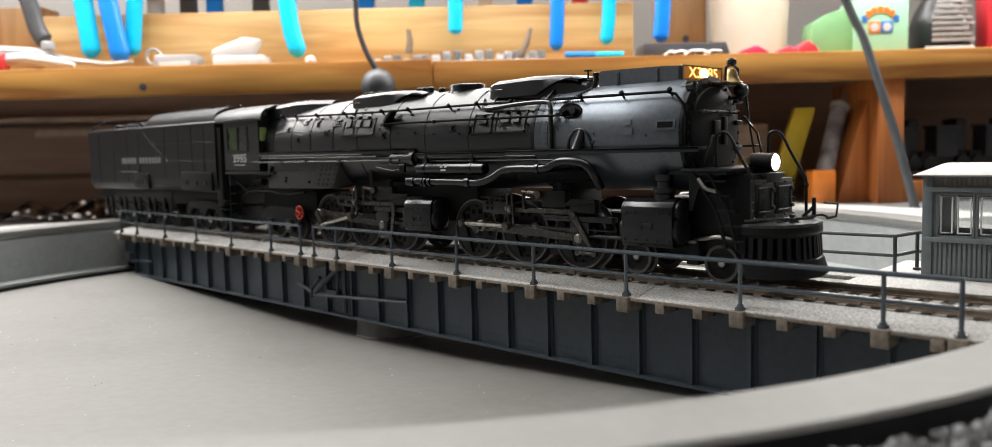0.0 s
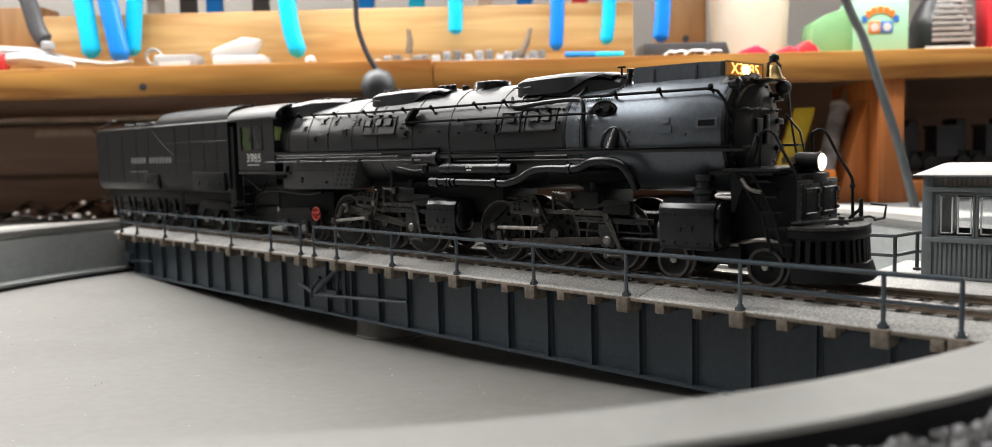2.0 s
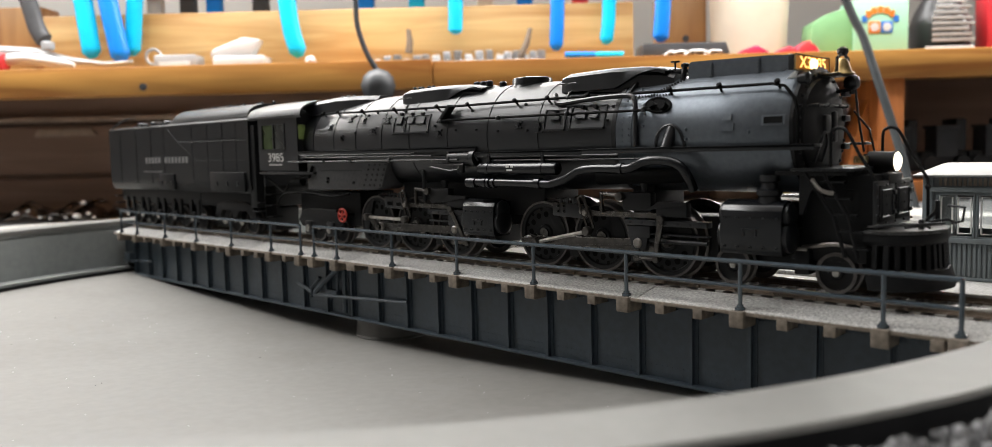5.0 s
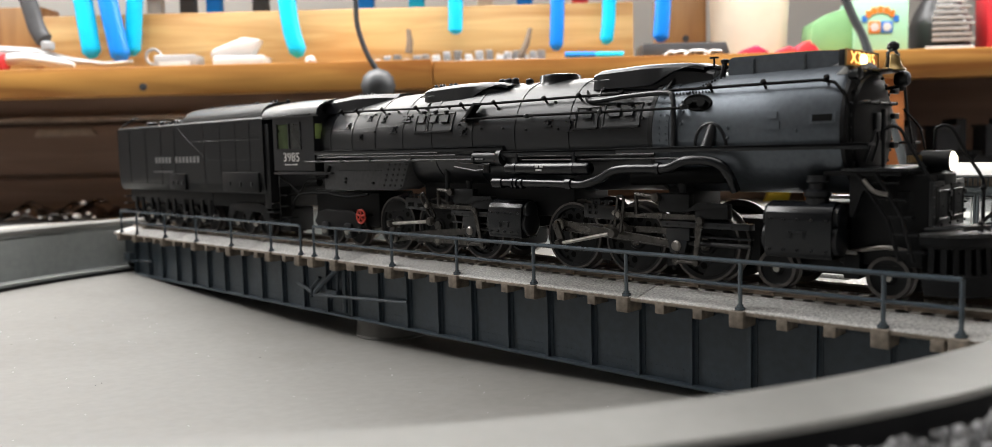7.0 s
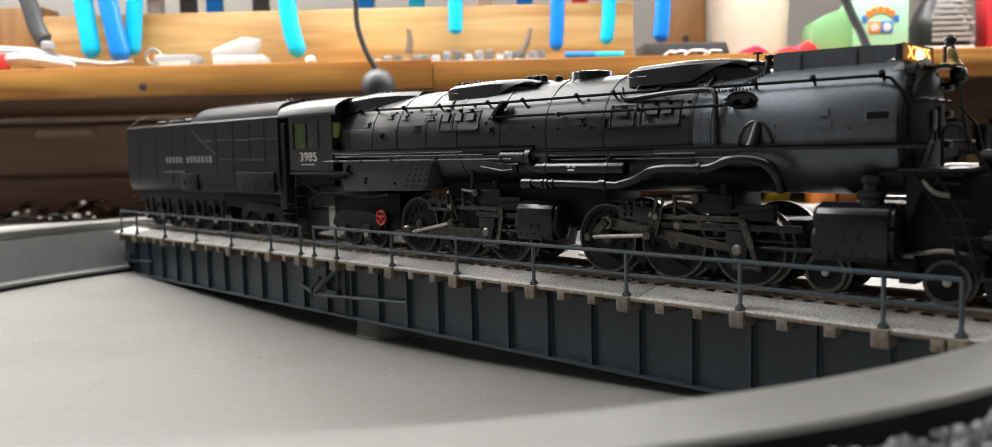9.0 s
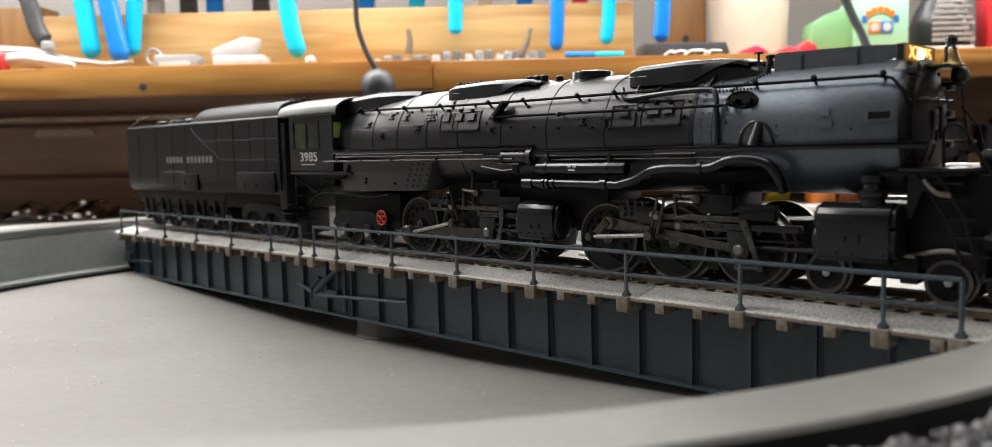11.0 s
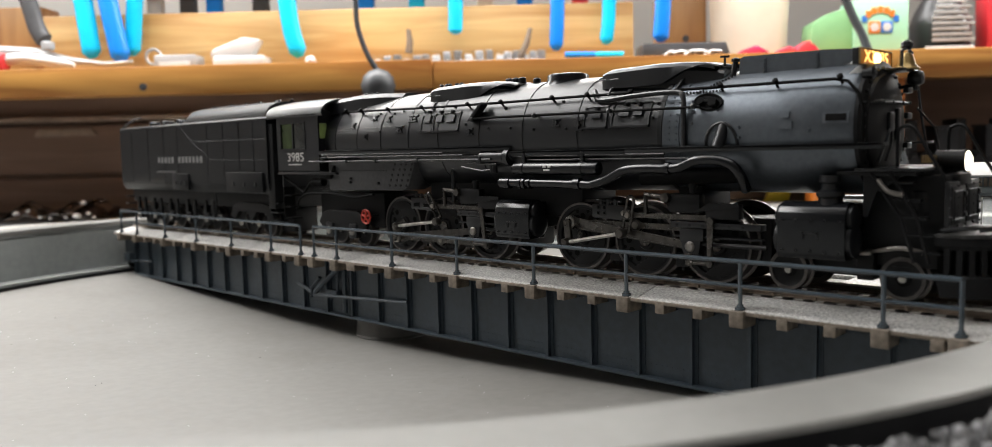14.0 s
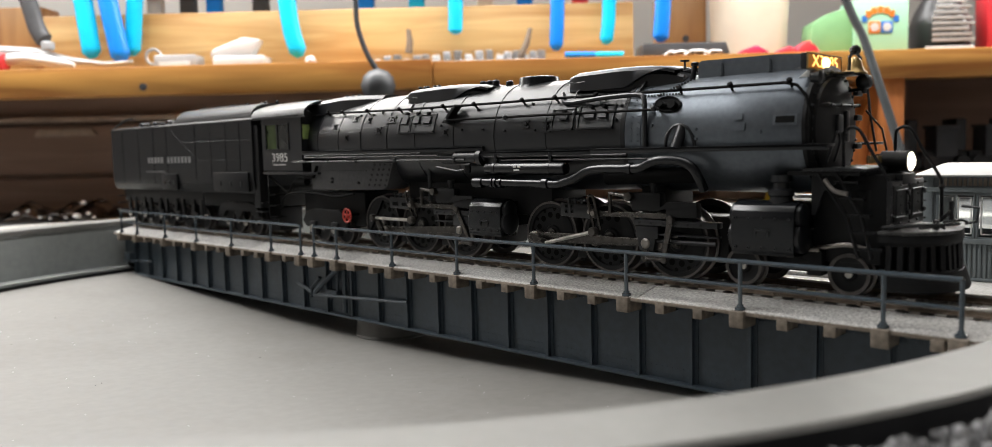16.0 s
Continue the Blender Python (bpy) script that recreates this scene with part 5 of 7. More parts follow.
    lathe(bm, [(-16.6, 0.3), (-16.4, 1.3), (-14.8, 1.4)], "y", (link_x + 11.6, 0, 23.6), 12)
    part("lifting_arm", bm, ROD, LOCO)
    bm = B()
    box(bm, link_x + 12, link_x + 22, -15, -12, 19.4, 24.8, 0.5)
    rod(bm, (link_x + 19, -13.5, 24), (link_x + 19, -13.5, 27), 1.0, 10)
    lathe(bm, [(26.5, 1.4), (27.6, 1.4), (27.8, 0.8)], "z", (link_x + 19, -13.5, 0), 10)
    part("lubricator", bm, BLACK_MATT, LOCO)
    bm = B()
    box(bm, xd - 14, xd + 60, -6.8, 6.8, 5, 18, 0.4)
    part("engine_frame", bm, BLACK_MATT, LOCO)
    bm = B()
    for dx in (11.7, 35):
        box(bm, xd + dx - 2.0, xd + dx + 2.0, -11, -8.5, 3.5, 8, 0.4)
        rod(bm, (xd + dx, -10, 2.5), (xd + dx, -10, 9.5), 0.5, 6)
    part("brake_shoe", bm, BLACK_MATT, LOCO)


def small_wheelset(name, x, r, parent, spin=True):
    ob = hub(name)
    ob.parent = parent
    for s in (-1, 1):
        bm = B()
        lathe(bm, [(s * 10, r - 0.9), (s * 10, r - 0.05), (s * 7.8, r), (s * 7.6, r + 0.6), (s * 7.0, r + 0.6), (s * 7.0, r - 1.0)], "y", (0, 0, 0), 36, False)
        part("tyre", bm, TYRE, ob)
        bm = B()
        lathe(bm, [(s * 9.7, 0.2), (s * 9.7, 1.4), (s * 9.2, 1.9), (s * 9.2, r - 1.5), (s * 9.6, r - 0.9), (s * 7.3, r - 0.9), (s * 7.3, 0.2)], "y", (0, 0, 0), 36)
        part("wheel_disc", bm, BLACK_MATT, ob)
    bm = B()
    lathe(bm, [(-10.2, 0.2), (-10.15, 0.9), (-9.6, 0.95), (9.6, 0.95), (10.15, 0.9), (10.2, 0.2)], "y", (0, 0, 0), 14)
    part("axle", bm, BRIGHT, ob, "bright axle end")
    return ob


def build_running_gear():
    engine(-94.1, -51.0, -73.0, PHASE, ((-13.4, 17.9, 0.9, 0.9), (-13.4, 19.6, 0.9, 0.9), (-11.2, 17.9, 0.9, 0.9), (-11.2, 19.6, 0.9, 0.9)))
    engine(-181.2, -138.4, -158.2, PHASE + radians(135), ((-13.6, 17.6, 3.2, 1.7), (-8.2, 17.4, 3.2, 1.7)))
    cylinder_block("front_cylinder", -27, -10.2, 23.6, 9.6)
    cylinder_block("rear_cylinder", -125.2, -110.4, 21.8, 9.2)
    bm = B()
    lathe(bm, [(21, 3.0), (24.4, 2.8), (25, 3.3), (26, 3.3), (26.6, 2.2), (28, 2.0), (28.4, 2.6), (30, 2.6)], "z", (-15.6, -14.0, 0), 18)
    part("exhaust_elbow", bm, BLACK, LOCO)
    for x in (0.0, -28.1):
        ws = small_wheelset("pilot_wheel", x, 5.25, LOCO)
        MOVING.append((ws, lambda d, x=x: (x, 0, 5.25, -d / 5.25)))
    bm = B()
    box(bm, -33, 5, -5.8, 5.8, 4.4, 9.5, 0.5)
    box(bm, -10, -6, -11.8, -7, 4.5, 11, 0.4)
    box(bm, -20, -9, -10.8, -6.5, 11.6, 13.4, 0.5)
    part("pilot_truck", bm, BLACK_MATT, LOCO)
    bm = B()
    tube(bm, curve_pts([(-8.5, -9.8, 11.4), (-5, -11.4, 12.0), (0, -11.4, 12.8), (5, -11.4, 12.0)]), 0.6, 6)
    box(bm, -9.6, -6.6, -12, -11.4, 10.6, 11.6, 0.2)
    part("truck_spring", bm, BRIGHT_DARK, LOCO)
    for x in (-209, -225.4):
        ws = small_wheelset("trailing_wheel", x, 6.1, LOCO)
        MOVING.append((ws, lambda d, x=x: (x, 0, 6.1, -d / 6.1)))
    tt = hub("trailing_truck")
    tt.parent = LOCO
    bm = B()
    prism(bm, [(-234, 9.5), (-231, 13.6), (-226, 14.8), (-207, 14.8), (-203.5, 13), (-201, 9), (-204, 7), (-231, 7)], -14.6, -12.8, "y", 0.4)
    part("side_frame", bm, BLACK_MATT, tt)
    for x in (-209.2, -225.2):
        bm = B()
        box(bm, x - 2.4, x + 2.4, -15.6, -12.6, 3.6, 9.6, 0.5)
        part("axle_box", bm, BLACK, tt)
        bm = B()
        lathe(bm, [(-16.2, 0.2), (-16.1, 1.5), (-15.4, 1.6)], "y", (x, 0, 6.4), 14)
        part("bearing_cap", bm, BRIGHT, tt, "bright bearing cap")
    bm = B()
    for k in range(5):
        a = math.pi / 2 + k * 2 * math.pi / 5
        rod(bm, (-199.2, -16.0, 12.9), (-199.2 + 2.5 * math.cos(a), -16.0, 12.9 + 2.5 * math.sin(a)), 0.42, 6)
    ring = [Vector((-199.2 + 2.7 * math.cos(a), -16.0, 12.9 + 2.7 * math.sin(a))) for a in np.linspace(0, 2 * math.pi, 21)]
    tube(bm, ring, 0.42, 6)
    lathe(bm, [(-16.6, 0.2), (-16.5, 0.7), (-15.2, 0.7)], "y", (-199.2, 0, 12.9), 8)
    part("hand_wheel", bm, RED, LOCO, "bright red spoked hand wheel")
    bm = B()
    rod(bm, (-199.2, -15.4, 12.9), (-199.2, -10, 12.9), 0.5, 6)
    box(bm, -240, -196, -9, 9, 8, 22, 0.5)
    part("rear_frame", bm, BLACK_MATT, LOCO)


FIREBOX = mat("firebox_grey", (0.048, 0.048, 0.050), 0.7, 0, 0.2, 700)
DECK_PLATE = mat("tread_plate", (0.06, 0.06, 0.06), 0.5, 0.2, 0.6, 1200, 0.0001)
BRIGHT_DARK = mat("dull_steel", (0.28, 0.26, 0.24), 0.35, 0.85, 0.3, 500)
# near-black for shade painted into openings; also coats hand rails and pipes
HOLE = mat("hole_shade_trim_black", (0.004, 0.004, 0.004), 0.7, spec=0.08)
AMBER = glow("amber_figures", (1.0, 0.62, 0.16), 2.2)
AMBER_PANEL = glow("amber_panel", (0.45, 0.16, 0.01), 0.35)
AMBER_HOT = glow("amber_lamp", (1.0, 0.72, 0.3), 5.0)
LAMP_GLOW = glow("headlight_lens", (1.0, 0.9, 0.72), 5.0)
GREEN_GLASS = mat("green_glass", (0.30, 0.40, 0.13), 0.3, 0, 0.3, 300)
PANE_GREEN = mat("pane_green", (0.05, 0.075, 0.025), 0.12, 0, 0.6, 90)
PANE_GREY = mat("pane_grey", (0.055, 0.058, 0.055), 0.12, 0, 0.6, 90)

build_boiler()
build_top()
build_rails_and_boards()
build_piping()
build_cab()
build_front()
build_running_gear()

# ---- the tender ----
TENDER = hub("tender", (157.67, 0, 0))
tagged(TENDER, "black long model tender with white lettering, coupled behind the locomotive", "tender")


def build_tender():
    # water tank with a rolled lower edge
    def ring(x, zt, w):
        return [(x, -w, zt), (x, -18.5, zt - 0.8), (x, -18.6, 27), (x, -18.0, 22.5), (x, -16.4, 20.4), (x, 16.4, 20.4), (x, 18.0, 22.5), (x, 18.6, 27), (x, 18.5, zt - 0.8), (x, w, zt)]
    bm = B()
    section(bm, [ring(-426, 55.2, 17.8), ring(-424.8, 55.6, 17.8), ring(-268, 55.4, 17.8), ring(-266.5, 55.0, 17.6)], False)
    part("water_tank", bm, TENDER_BLACK, TENDER)
    # bunker with curved sides
    bm = B()
    rows = []
    for x, h in ((-349, 0.15), (-345.5, 0.75), (-343, 1.0), (-276, 1.0), (-267.5, 0.98)):
        row = []
        for k in range(13):
            a = math.pi * k / 12
            row.append((x, -17.8 * math.copysign(abs(math.cos(a)) ** 0.62, math.cos(a)), 55 + (7.6 * h) * math.sin(a) ** 0.8))
        rows.append(row)
    section(bm, rows)
    part("oil_bunker", bm, TENDER_BLACK, TENDER)
    bm = B()
    for k in range(10):
        x = -336 + k * 7.4 + (k % 3)
        lathe(bm, [(62.2, 0.9), (63.4, 0.9), (63.6, 0.4)], "z", (x, -5.5 + (k % 2) * 3, 0), 8)
    box(bm, -337, -290, -8, 2, 62.0, 62.9, 0.2)
    tube(bm, curve_pts([(-424, -17, 55.6), (-421, -16.5, 57.2), (-414, -14, 60.2), (-410, -12.5, 60.8)]), 0.45, 6)
    tube(bm, curve_pts([(-424, 10, 55.6), (-421, 10.5, 57.2), (-414, 12, 60.2)]), 0.45, 6)
    for x, y, r, h in ((-400, -9, 3.2, 58.2), (-392, -6, 2.4, 58.6), (-384, -10, 1.6, 58), (-374, -6, 2.6, 58.6), (-366, -10, 1.4, 57.6), (-360, -5, 2.2, 58.6), (-405, 2, 3, 59)):
        lathe(bm, [(55, r), (h - 0.6, r), (h, r * 0.7), (h + 0.1, 0.2)], "z", (x, y, 0), 14)
    part("filler_hatches", bm, TENDER_BLACK, TENDER)
    # seams and rivet lines on the side
    bm = B()
    tube(bm, [(-351, -18.62, 54.4), (-337, -18.66, 45.6), (-268, -18.66, 45.4)], 0.1, 5)
    tube(bm, [(-337, -18.66, 45.6), (-318, -18.68, 36.2), (-268, -18.68, 36.0)], 0.1, 5)
    for x in (-410, -389, -370, -354, -322, -306, -291, -278):
        rod(bm, (x, -18.64, 24 if x < -340 else 28), (x, -18.6, 54), 0.12, 5)
    part("side_seams", bm, TENDER_BLACK, TENDER)
    verts, faces = [], []
    spots = [(x, 25.5 + 2.1 * k) for x in (-410.8, -388.2, -369.2, -353.2, -321.2, -305.2, -290.2, -277.2) for k in range(14)]
    spots += [(-424 + 2.4 * k, z) for k in range(64) for z in (53.6, 24.4)] + [(-334 + 2.4 * k, 46.2) for k in range(27)]
    for x, z in spots:
        i = len(verts)
        verts += [((x + dx) * MM, -18.58 * MM - dy * MM, (z + dz) * MM) for dx, dy, dz in ((0.34, 0, 0), (0, 0, 0.34), (-0.34, 0, 0), (0, 0, -0.34), (0, 0.3, 0))]
        faces += [(i, i + 1, i + 4), (i + 1, i + 2, i + 4), (i + 2, i + 3, i + 4), (i + 3, i, i + 4)]
    me = bpy.data.meshes.new("rivets")
    me.from_pydata(verts, [], faces)
    me.materials.append(TENDER_BLACK)
    part("rivets", me, TENDER_BLACK, TENDER)["kind"] = "stuff"
    # lettering on the flank as plain white bars
    x = -377.0
    k = 0
    while x < -328.5:
        if k != 5:
            bm = B()
            box(bm, x, x + 2.3, -18.78, -18.62, 35.2, 38.4)
            part("lettering_bar", bm, LETTER_DIM, TENDER)
        x += 3.95
        k += 1
    bm = B()
    box(bm, -380, -357, -18.74, -18.62, 30.2, 31.0)
    part("small_lettering", bm, LETTER_FAINT, TENDER)
    # tool box, steps, valves
    for x0, x1, z1 in ((-360, -342, 29.5), (-303, -270, 30.5)):
        bm = B()
        box(bm, x0, x1, -19.6, -18, 21.2, z1, 0.5)
        lk = part("side_locker", bm, TENDER_BLACK, TENDER)
        for k in (0.2, 0.5, 0.8):
            bm = B()
            x = x0 + (x1 - x0) * k
            box(bm, x, x + 1.2, -20, -19.4, 24, 26, 0.2)
            part("latch", bm, BLACK, lk)
    bm = B()
    box(bm, -268.5, -263, -17.6, 17.6, 14, 52, 0.3)
    box(bm, -264, -258, -13, 13, 22, 24, 0.2)
    part("front_bulkhead", bm, BLACK_MATT, TENDER)
    bm = B()
    box(bm, -424, -270, -13.6, 13.6, 13.5, 20.6, 0.4)
    part("bed", bm, BLACK_MATT, TENDER)
    part("centre_sill", box(B(), -420, -266, -6.4, 6.4, 2.5, 13.5, 0.4), BLACK_MATT, TENDER)
    xs = [-281, -297.5, -332, -352, -372, -392, -412]
    for x in xs:
        ws = small_wheelset("tender_wheel", x, 6.1, TENDER)
        TENDER_WHEELS.append((ws, x))
    bm0 = B()
    box(bm0, -2.3, 2.3, -15.6, -12.6, 4.0, 9.5, 0.5)
    box(bm0, -5.6, -2.6, -14.4, -13, 4.5, 16, 0.3)
    box(bm0, 2.6, 5.6, -14.4, -13, 4.5, 16, 0.3)
    ped = mesh_of("pedestal", bm0, BLACK_MATT)
    bm0 = B()
    lathe(bm0, [(-16.3, 0.2), (-16.2, 1.3), (-15.4, 1.5)], "y", (0, 0, 6.3), 12)
    capm = mesh_of("bearing_cap", bm0, BRIGHT)
    for x in xs[2:]:
        p = part("pedestal", ped, BLACK_MATT, TENDER, at=(x, 0, 0))
        part("bearing_cap", capm, BRIGHT, p)
    bm = B()
    prism(bm, [(-309, 9), (-306, 14.6), (-300, 16), (-279, 16), (-272, 14.6), (-269.5, 9), (-274, 8), (-277, 12), (-285, 12), (-289, 7), (-293, 12), (-301, 12), (-304, 8)], -14.8, -12.8, "y", 0.3)
    tr = part("truck_frame", bm, BLACK_MATT, TENDER)
    for x in xs[:2]:
        part("bearing_cap", capm, BRIGHT, tr, at=(x, 0, 0))
    bm = B()
    tube(bm, [(-318, -17.4, 20), (-318, -17.4, 9), (-312, -17.4, 9)], 0.5, 6)
    for z in (8, 12, 16):
        box(bm, -268, -261.5, -17.4, -13, z, z + 0.6)
        box(bm, -426, -421.5, -17.4, -13, z, z + 0.6)
    part("step_irons", bm, BLACK, TENDER)


TENDER_WHEELS = []
LETTER_DIM = mat("lettering_grey", (0.20, 0.20, 0.2), 0.6, 0, 0.2, 800)
LETTER_FAINT = mat("lettering_faint", (0.10, 0.10, 0.10), 0.6, 0, 0.2, 800)
build_tender()

# ---- the workbench behind ----
BK = pose(EYE[0], EYE[1], 0, 0, 0, 44.03)
SHELF_WOOD = wood("shelf_pine_orange", (0.68, 0.34, 0.085), (0.36, 0.13, 0.028), 0.35)
PLANK_WOOD = wood("plank_pine", (0.80, 0.53, 0.23), (0.52, 0.27, 0.08), 0.5)
POST_WOOD = wood("post_cedar", (0.68, 0.24, 0.06), (0.38, 0.11, 0.028), 0.5, (40.0, 40.0, 3.0))
BLOCK_WOOD = wood("block_wood", (0.50, 0.27, 0.10), (0.33, 0.16, 0.06), 0.5, (40.0, 40.0, 4.0))
CABINET = wood("cabinet_dark", (0.48, 0.31, 0.225), (0.36, 0.23, 0.165), 0.5)
CABINET_LIP = mat("cabinet_lip", (0.52, 0.39, 0.29), 0.5, 0, 0.2, 100)
CYAN = mat("grip_cyan", (0.0, 0.50, 0.82), 0.4, 0, 0.08, 80)
AZURE = mat("grip_azure", (0.0, 0.20, 0.72), 0.4, 0, 0.08, 80)
DARK_GRIP = mat("grip_black", (0.045, 0.046, 0.05), 0.5, 0, 0.2, 120)
STEEL_GREY = mat("tool_steel", (0.42, 0.42, 0.42), 0.35, 0.6, 0.2, 90)
WHITE_PLASTIC = mat("white_plastic", (0.55, 0.55, 0.55), 0.4, 0, 0.08, 60)
GREY_PLASTIC = mat("grey_plastic", (0.34, 0.35, 0.36), 0.45, 0, 0.12, 80)
DARK_TRAY = mat("dark_tray", (0.055, 0.058, 0.065), 0.45, 0, 0.2, 80)
CREAM = mat("cream_plastic", (0.62, 0.54, 0.43), 0.5, 0, 0.07, 50)
RED_FILM = mat("red_film", (0.60, 0.06, 0.05), 0.35, 0, 0.3, 60, col2=(0.45, 0.02, 0.12))
MINT = mat("mint_card", (0.30, 0.58, 0.40), 0.4, 0, 0.12, 40, col2=(0.36, 0.64, 0.46))
LEAF_GREEN = mat("leaf_green_card", (0.20, 0.42, 0.20), 0.4, 0, 0.12, 40)
ORANGE_PAINT = mat("orange_paint", (0.75, 0.22, 0.03), 0.45, 0, 0.2, 60)
BLUE_PAINT = mat("blue_paint", (0.03, 0.16, 0.55), 0.45, 0, 0.2, 60)
YELLOW = mat("yellow_card", (0.70, 0.52, 0.04), 0.5, 0, 0.15, 60)
BOTTLE_BLACK = mat("bottle_black", (0.02, 0.02, 0.022), 0.3, 0, 0.2, 60)
LABEL_GREY = mat("label_grey", (0.30, 0.29, 0.28), 0.5, 0, 0.15, 90)
RUBBER = mat("cable_rubber", (0.045, 0.052, 0.056), 0.5, 0, 0.15, 120)
BALL_GREY = mat("ball_grey", (0.055, 0.058, 0.064), 0.45, 0, 0.12, 90)
ROOM_WALL = mat("room_wall", (0.72, 0.70, 0.66), 0.8, 0, 0.05, 8)
BOUNCE_WALL = mat("bounce_wall", (0.36, 0.34, 0.32), 0.7, 0, 0.15, 8)
FILM_CLEAR = clear("clear_film", (0.92, 0.92, 0.94), 0.06, 1.3)
RED_CARD = mat("red_card", (0.55, 0.03, 0.04), 0.4, 0, 0.15, 60)


def bench(ob, label, category, group=""):
    ob.matrix_world = BK
    return tagged(ob, label, category, group)


def slab(name, material, a0, a1, d0, d1, z0, z1, bevel=0.4, parent=None):
    return part(name, box(B(), a0, a1, d0, d1, z0, z1, bevel), material, parent)


def build_bench():
    # shelf board in two lengths on uprights
    sh = hub("shelf")
    slab("front_board", SHELF_WOOD, -520, -40, 558, 576, 79.6, 98.4, 0.8, sh)
    b = slab("front_board", SHELF_WOOD, -39.4, 560, 558.6, 576, 78.2, 97.0, 0.8, sh)
    slab("shelf_top", SHELF_WOOD, -520, 560, 576, 760, 90, 97.4, 0.4, sh)
    for u in (-235.5,):
        bm = B()
        lathe(bm, [(556.6, 0.3), (556.8, 2.4), (558.4, 2.4)], "y", (-231, 0, 85), 12)
        part("knot_hole", bm, DARK_GRIP, sh)
    bench(sh, "orange varnished pine shelf above the workbench", "shelf")
    up = hub("shelf_upright")
    slab("upright_board", POST_WOOD, 257.5, 275.0, 561, 640, -5, 78.4, 0.8, up)
    bm = B()
    prism(bm, [(236, -5), (257.4, -5), (257.4, 66), (251, 50)], 575, 592, "y", 0.5)
    part("gusset_board", bm, POST_WOOD, up)
    slab("foot_rail", POST_WOOD, 275.2, 312, 566, 590, -5, 9.5, 0.6, up)
    bench(up, "reddish stained timber upright holding the shelf", "shelf support")
    # plank on the shelf with its worn top edge
    pl = slab("wood_plank", PLANK_WOOD, -325, 103, 612, 640, 97.6, 141.5, 1.2)
    bench(pl, "pale pine plank standing on the shelf", "plank")
    pl = slab("wood_plank", BLOCK_WOOD, -420, -327, 620, 645, 97.6, 150, 1.2)
    bench(pl, "brown board standing on the shelf end", "plank")
    # cabinet under the shelf
    cab = hub("drawer_cabinet")
    slab("carcass", CABINET, -620, 345, 700, 760, -5, 90, 1, cab)
    for a0, a1, z0, z1 in ((-420, -282, 26, 66), (-278, -150, 26, 66), (-146, 20, 26, 66), (-420, -150, -4, 23), (-146, 20, -4, 23), (24, 200, -4, 66)):
        dr = slab("drawer_front", CABINET, a0, a1, 690, 700.5, z0, z1, 1.5, cab)
        if z1 > 50:
            m = (a0 + a1) / 2
            bm = B()
            prism(bm, [(m - 26, 0), (m + 26, 0), (m + 22, 6.5), (m - 22, 6.5)], 686, 690.2, "y", 1.0)
            bmesh.ops.translate(bm, vec=(0, 0, z1 - 9), verts=bm.verts)
            part("finger_pull", bm, CABINET_LIP, dr)
    slab("top_lip", CABINET_LIP, -600, 100, 684, 700, 69, 73, 0.6, cab)
    bench(cab, "dark brown drawer cabinet in the shade under the shelf", "cabinet")
    # plier grips hanging before the plank
    for nm, mt, pts, w in (
            ("cyan", CYAN, [(-288.2, 596.0, 175.3), (-285.2, 596.0, 149.3), (-282.7, 595.0, 127.3), (-280.4, 594.0, 108.7)], 8.4),
            ("blue", AZURE, [(-268.8, 592.0, 173.9), (-266.1, 592.0, 148.1), (-261.5, 590.0, 123.9), (-257.5, 588.0, 104.9)], 8.6),
            ("cyan", CYAN, [(-248.4, 600.0, 175.2), (-250.6, 600.0, 149.1), (-252.9, 600.0, 127.2), (-254.8, 600.0, 110.5)], 7.4),
            ("cyan", CYAN, [(-142.2, 594.0, 171.2), (-142.1, 594.0, 145.3), (-139.4, 593.0, 123.4), (-134.3, 592.0, 105.7)], 7.8),
            ("cyan", CYAN, [(-23.2, 600.0, 169.5), (-24.5, 600.0, 143.4), (-24.9, 600.0, 130.3), (-25.6, 600.0, 119.7)], 6.4),
            ("blue", AZURE, [(48.3, 600.0, 167.8), (47.4, 600.0, 141.6), (46.6, 600.0, 121.9), (45.8, 600.0, 106.4)], 6.2),
            ("cyan", CYAN, [(85.3, 600.0, 166.8), (84.0, 600.0, 140.7), (82.9, 600.0, 123.1), (80.9, 600.0, 110.0)], 6.0),
            ("blue", AZURE, [(120.6, 592.0, 164.2), (120.4, 592.0, 138.4), (119.4, 592.0, 123.2), (118.0, 592.0, 109.8)], 7.0),
            ("black", DARK_GRIP, [(-328.9, 590.0, 175.0), (-320.4, 590.0, 149.1), (-314.7, 588.0, 129.3), (-308.2, 586.0, 118.9)], 7.6)):
        ob = hub("pliers")
        bm = B()
        run = curve_pts(pts, 6)
        n = len(run)
        w *= 1.6
        tube(bm, run, [w * (0.5 - (0.16 * (i - n + 3) if i > n - 4 else 0)) for i in range(n)], 12)
        bmesh.ops.transform(bm, matrix=Matrix.Translation((0, pts[1][1], 0)) @ Matrix.Diagonal((1, 0.7, 1, 1)) @ Matrix.Translation((0, -pts[1][1], 0)), verts=bm.verts)
        g = part("grip", bm, mt, ob)
        if nm == "black":
            bm = B()
            lathe(bm, [(-1, 3.2), (0, 4.3), (4, 4.3), (5, 3)], "z", Vector(pts[3]) + Vector((2, -1, -4)), 14)
            part("grip_cap", bm, GREY_PLASTIC, ob)
        bm = B()
        rod(bm, Vector(pts[0]) + Vector((0, 0, 30)), pts[0], 3.0, 10)
        part("jaw", bm, STEEL_GREY, ob)
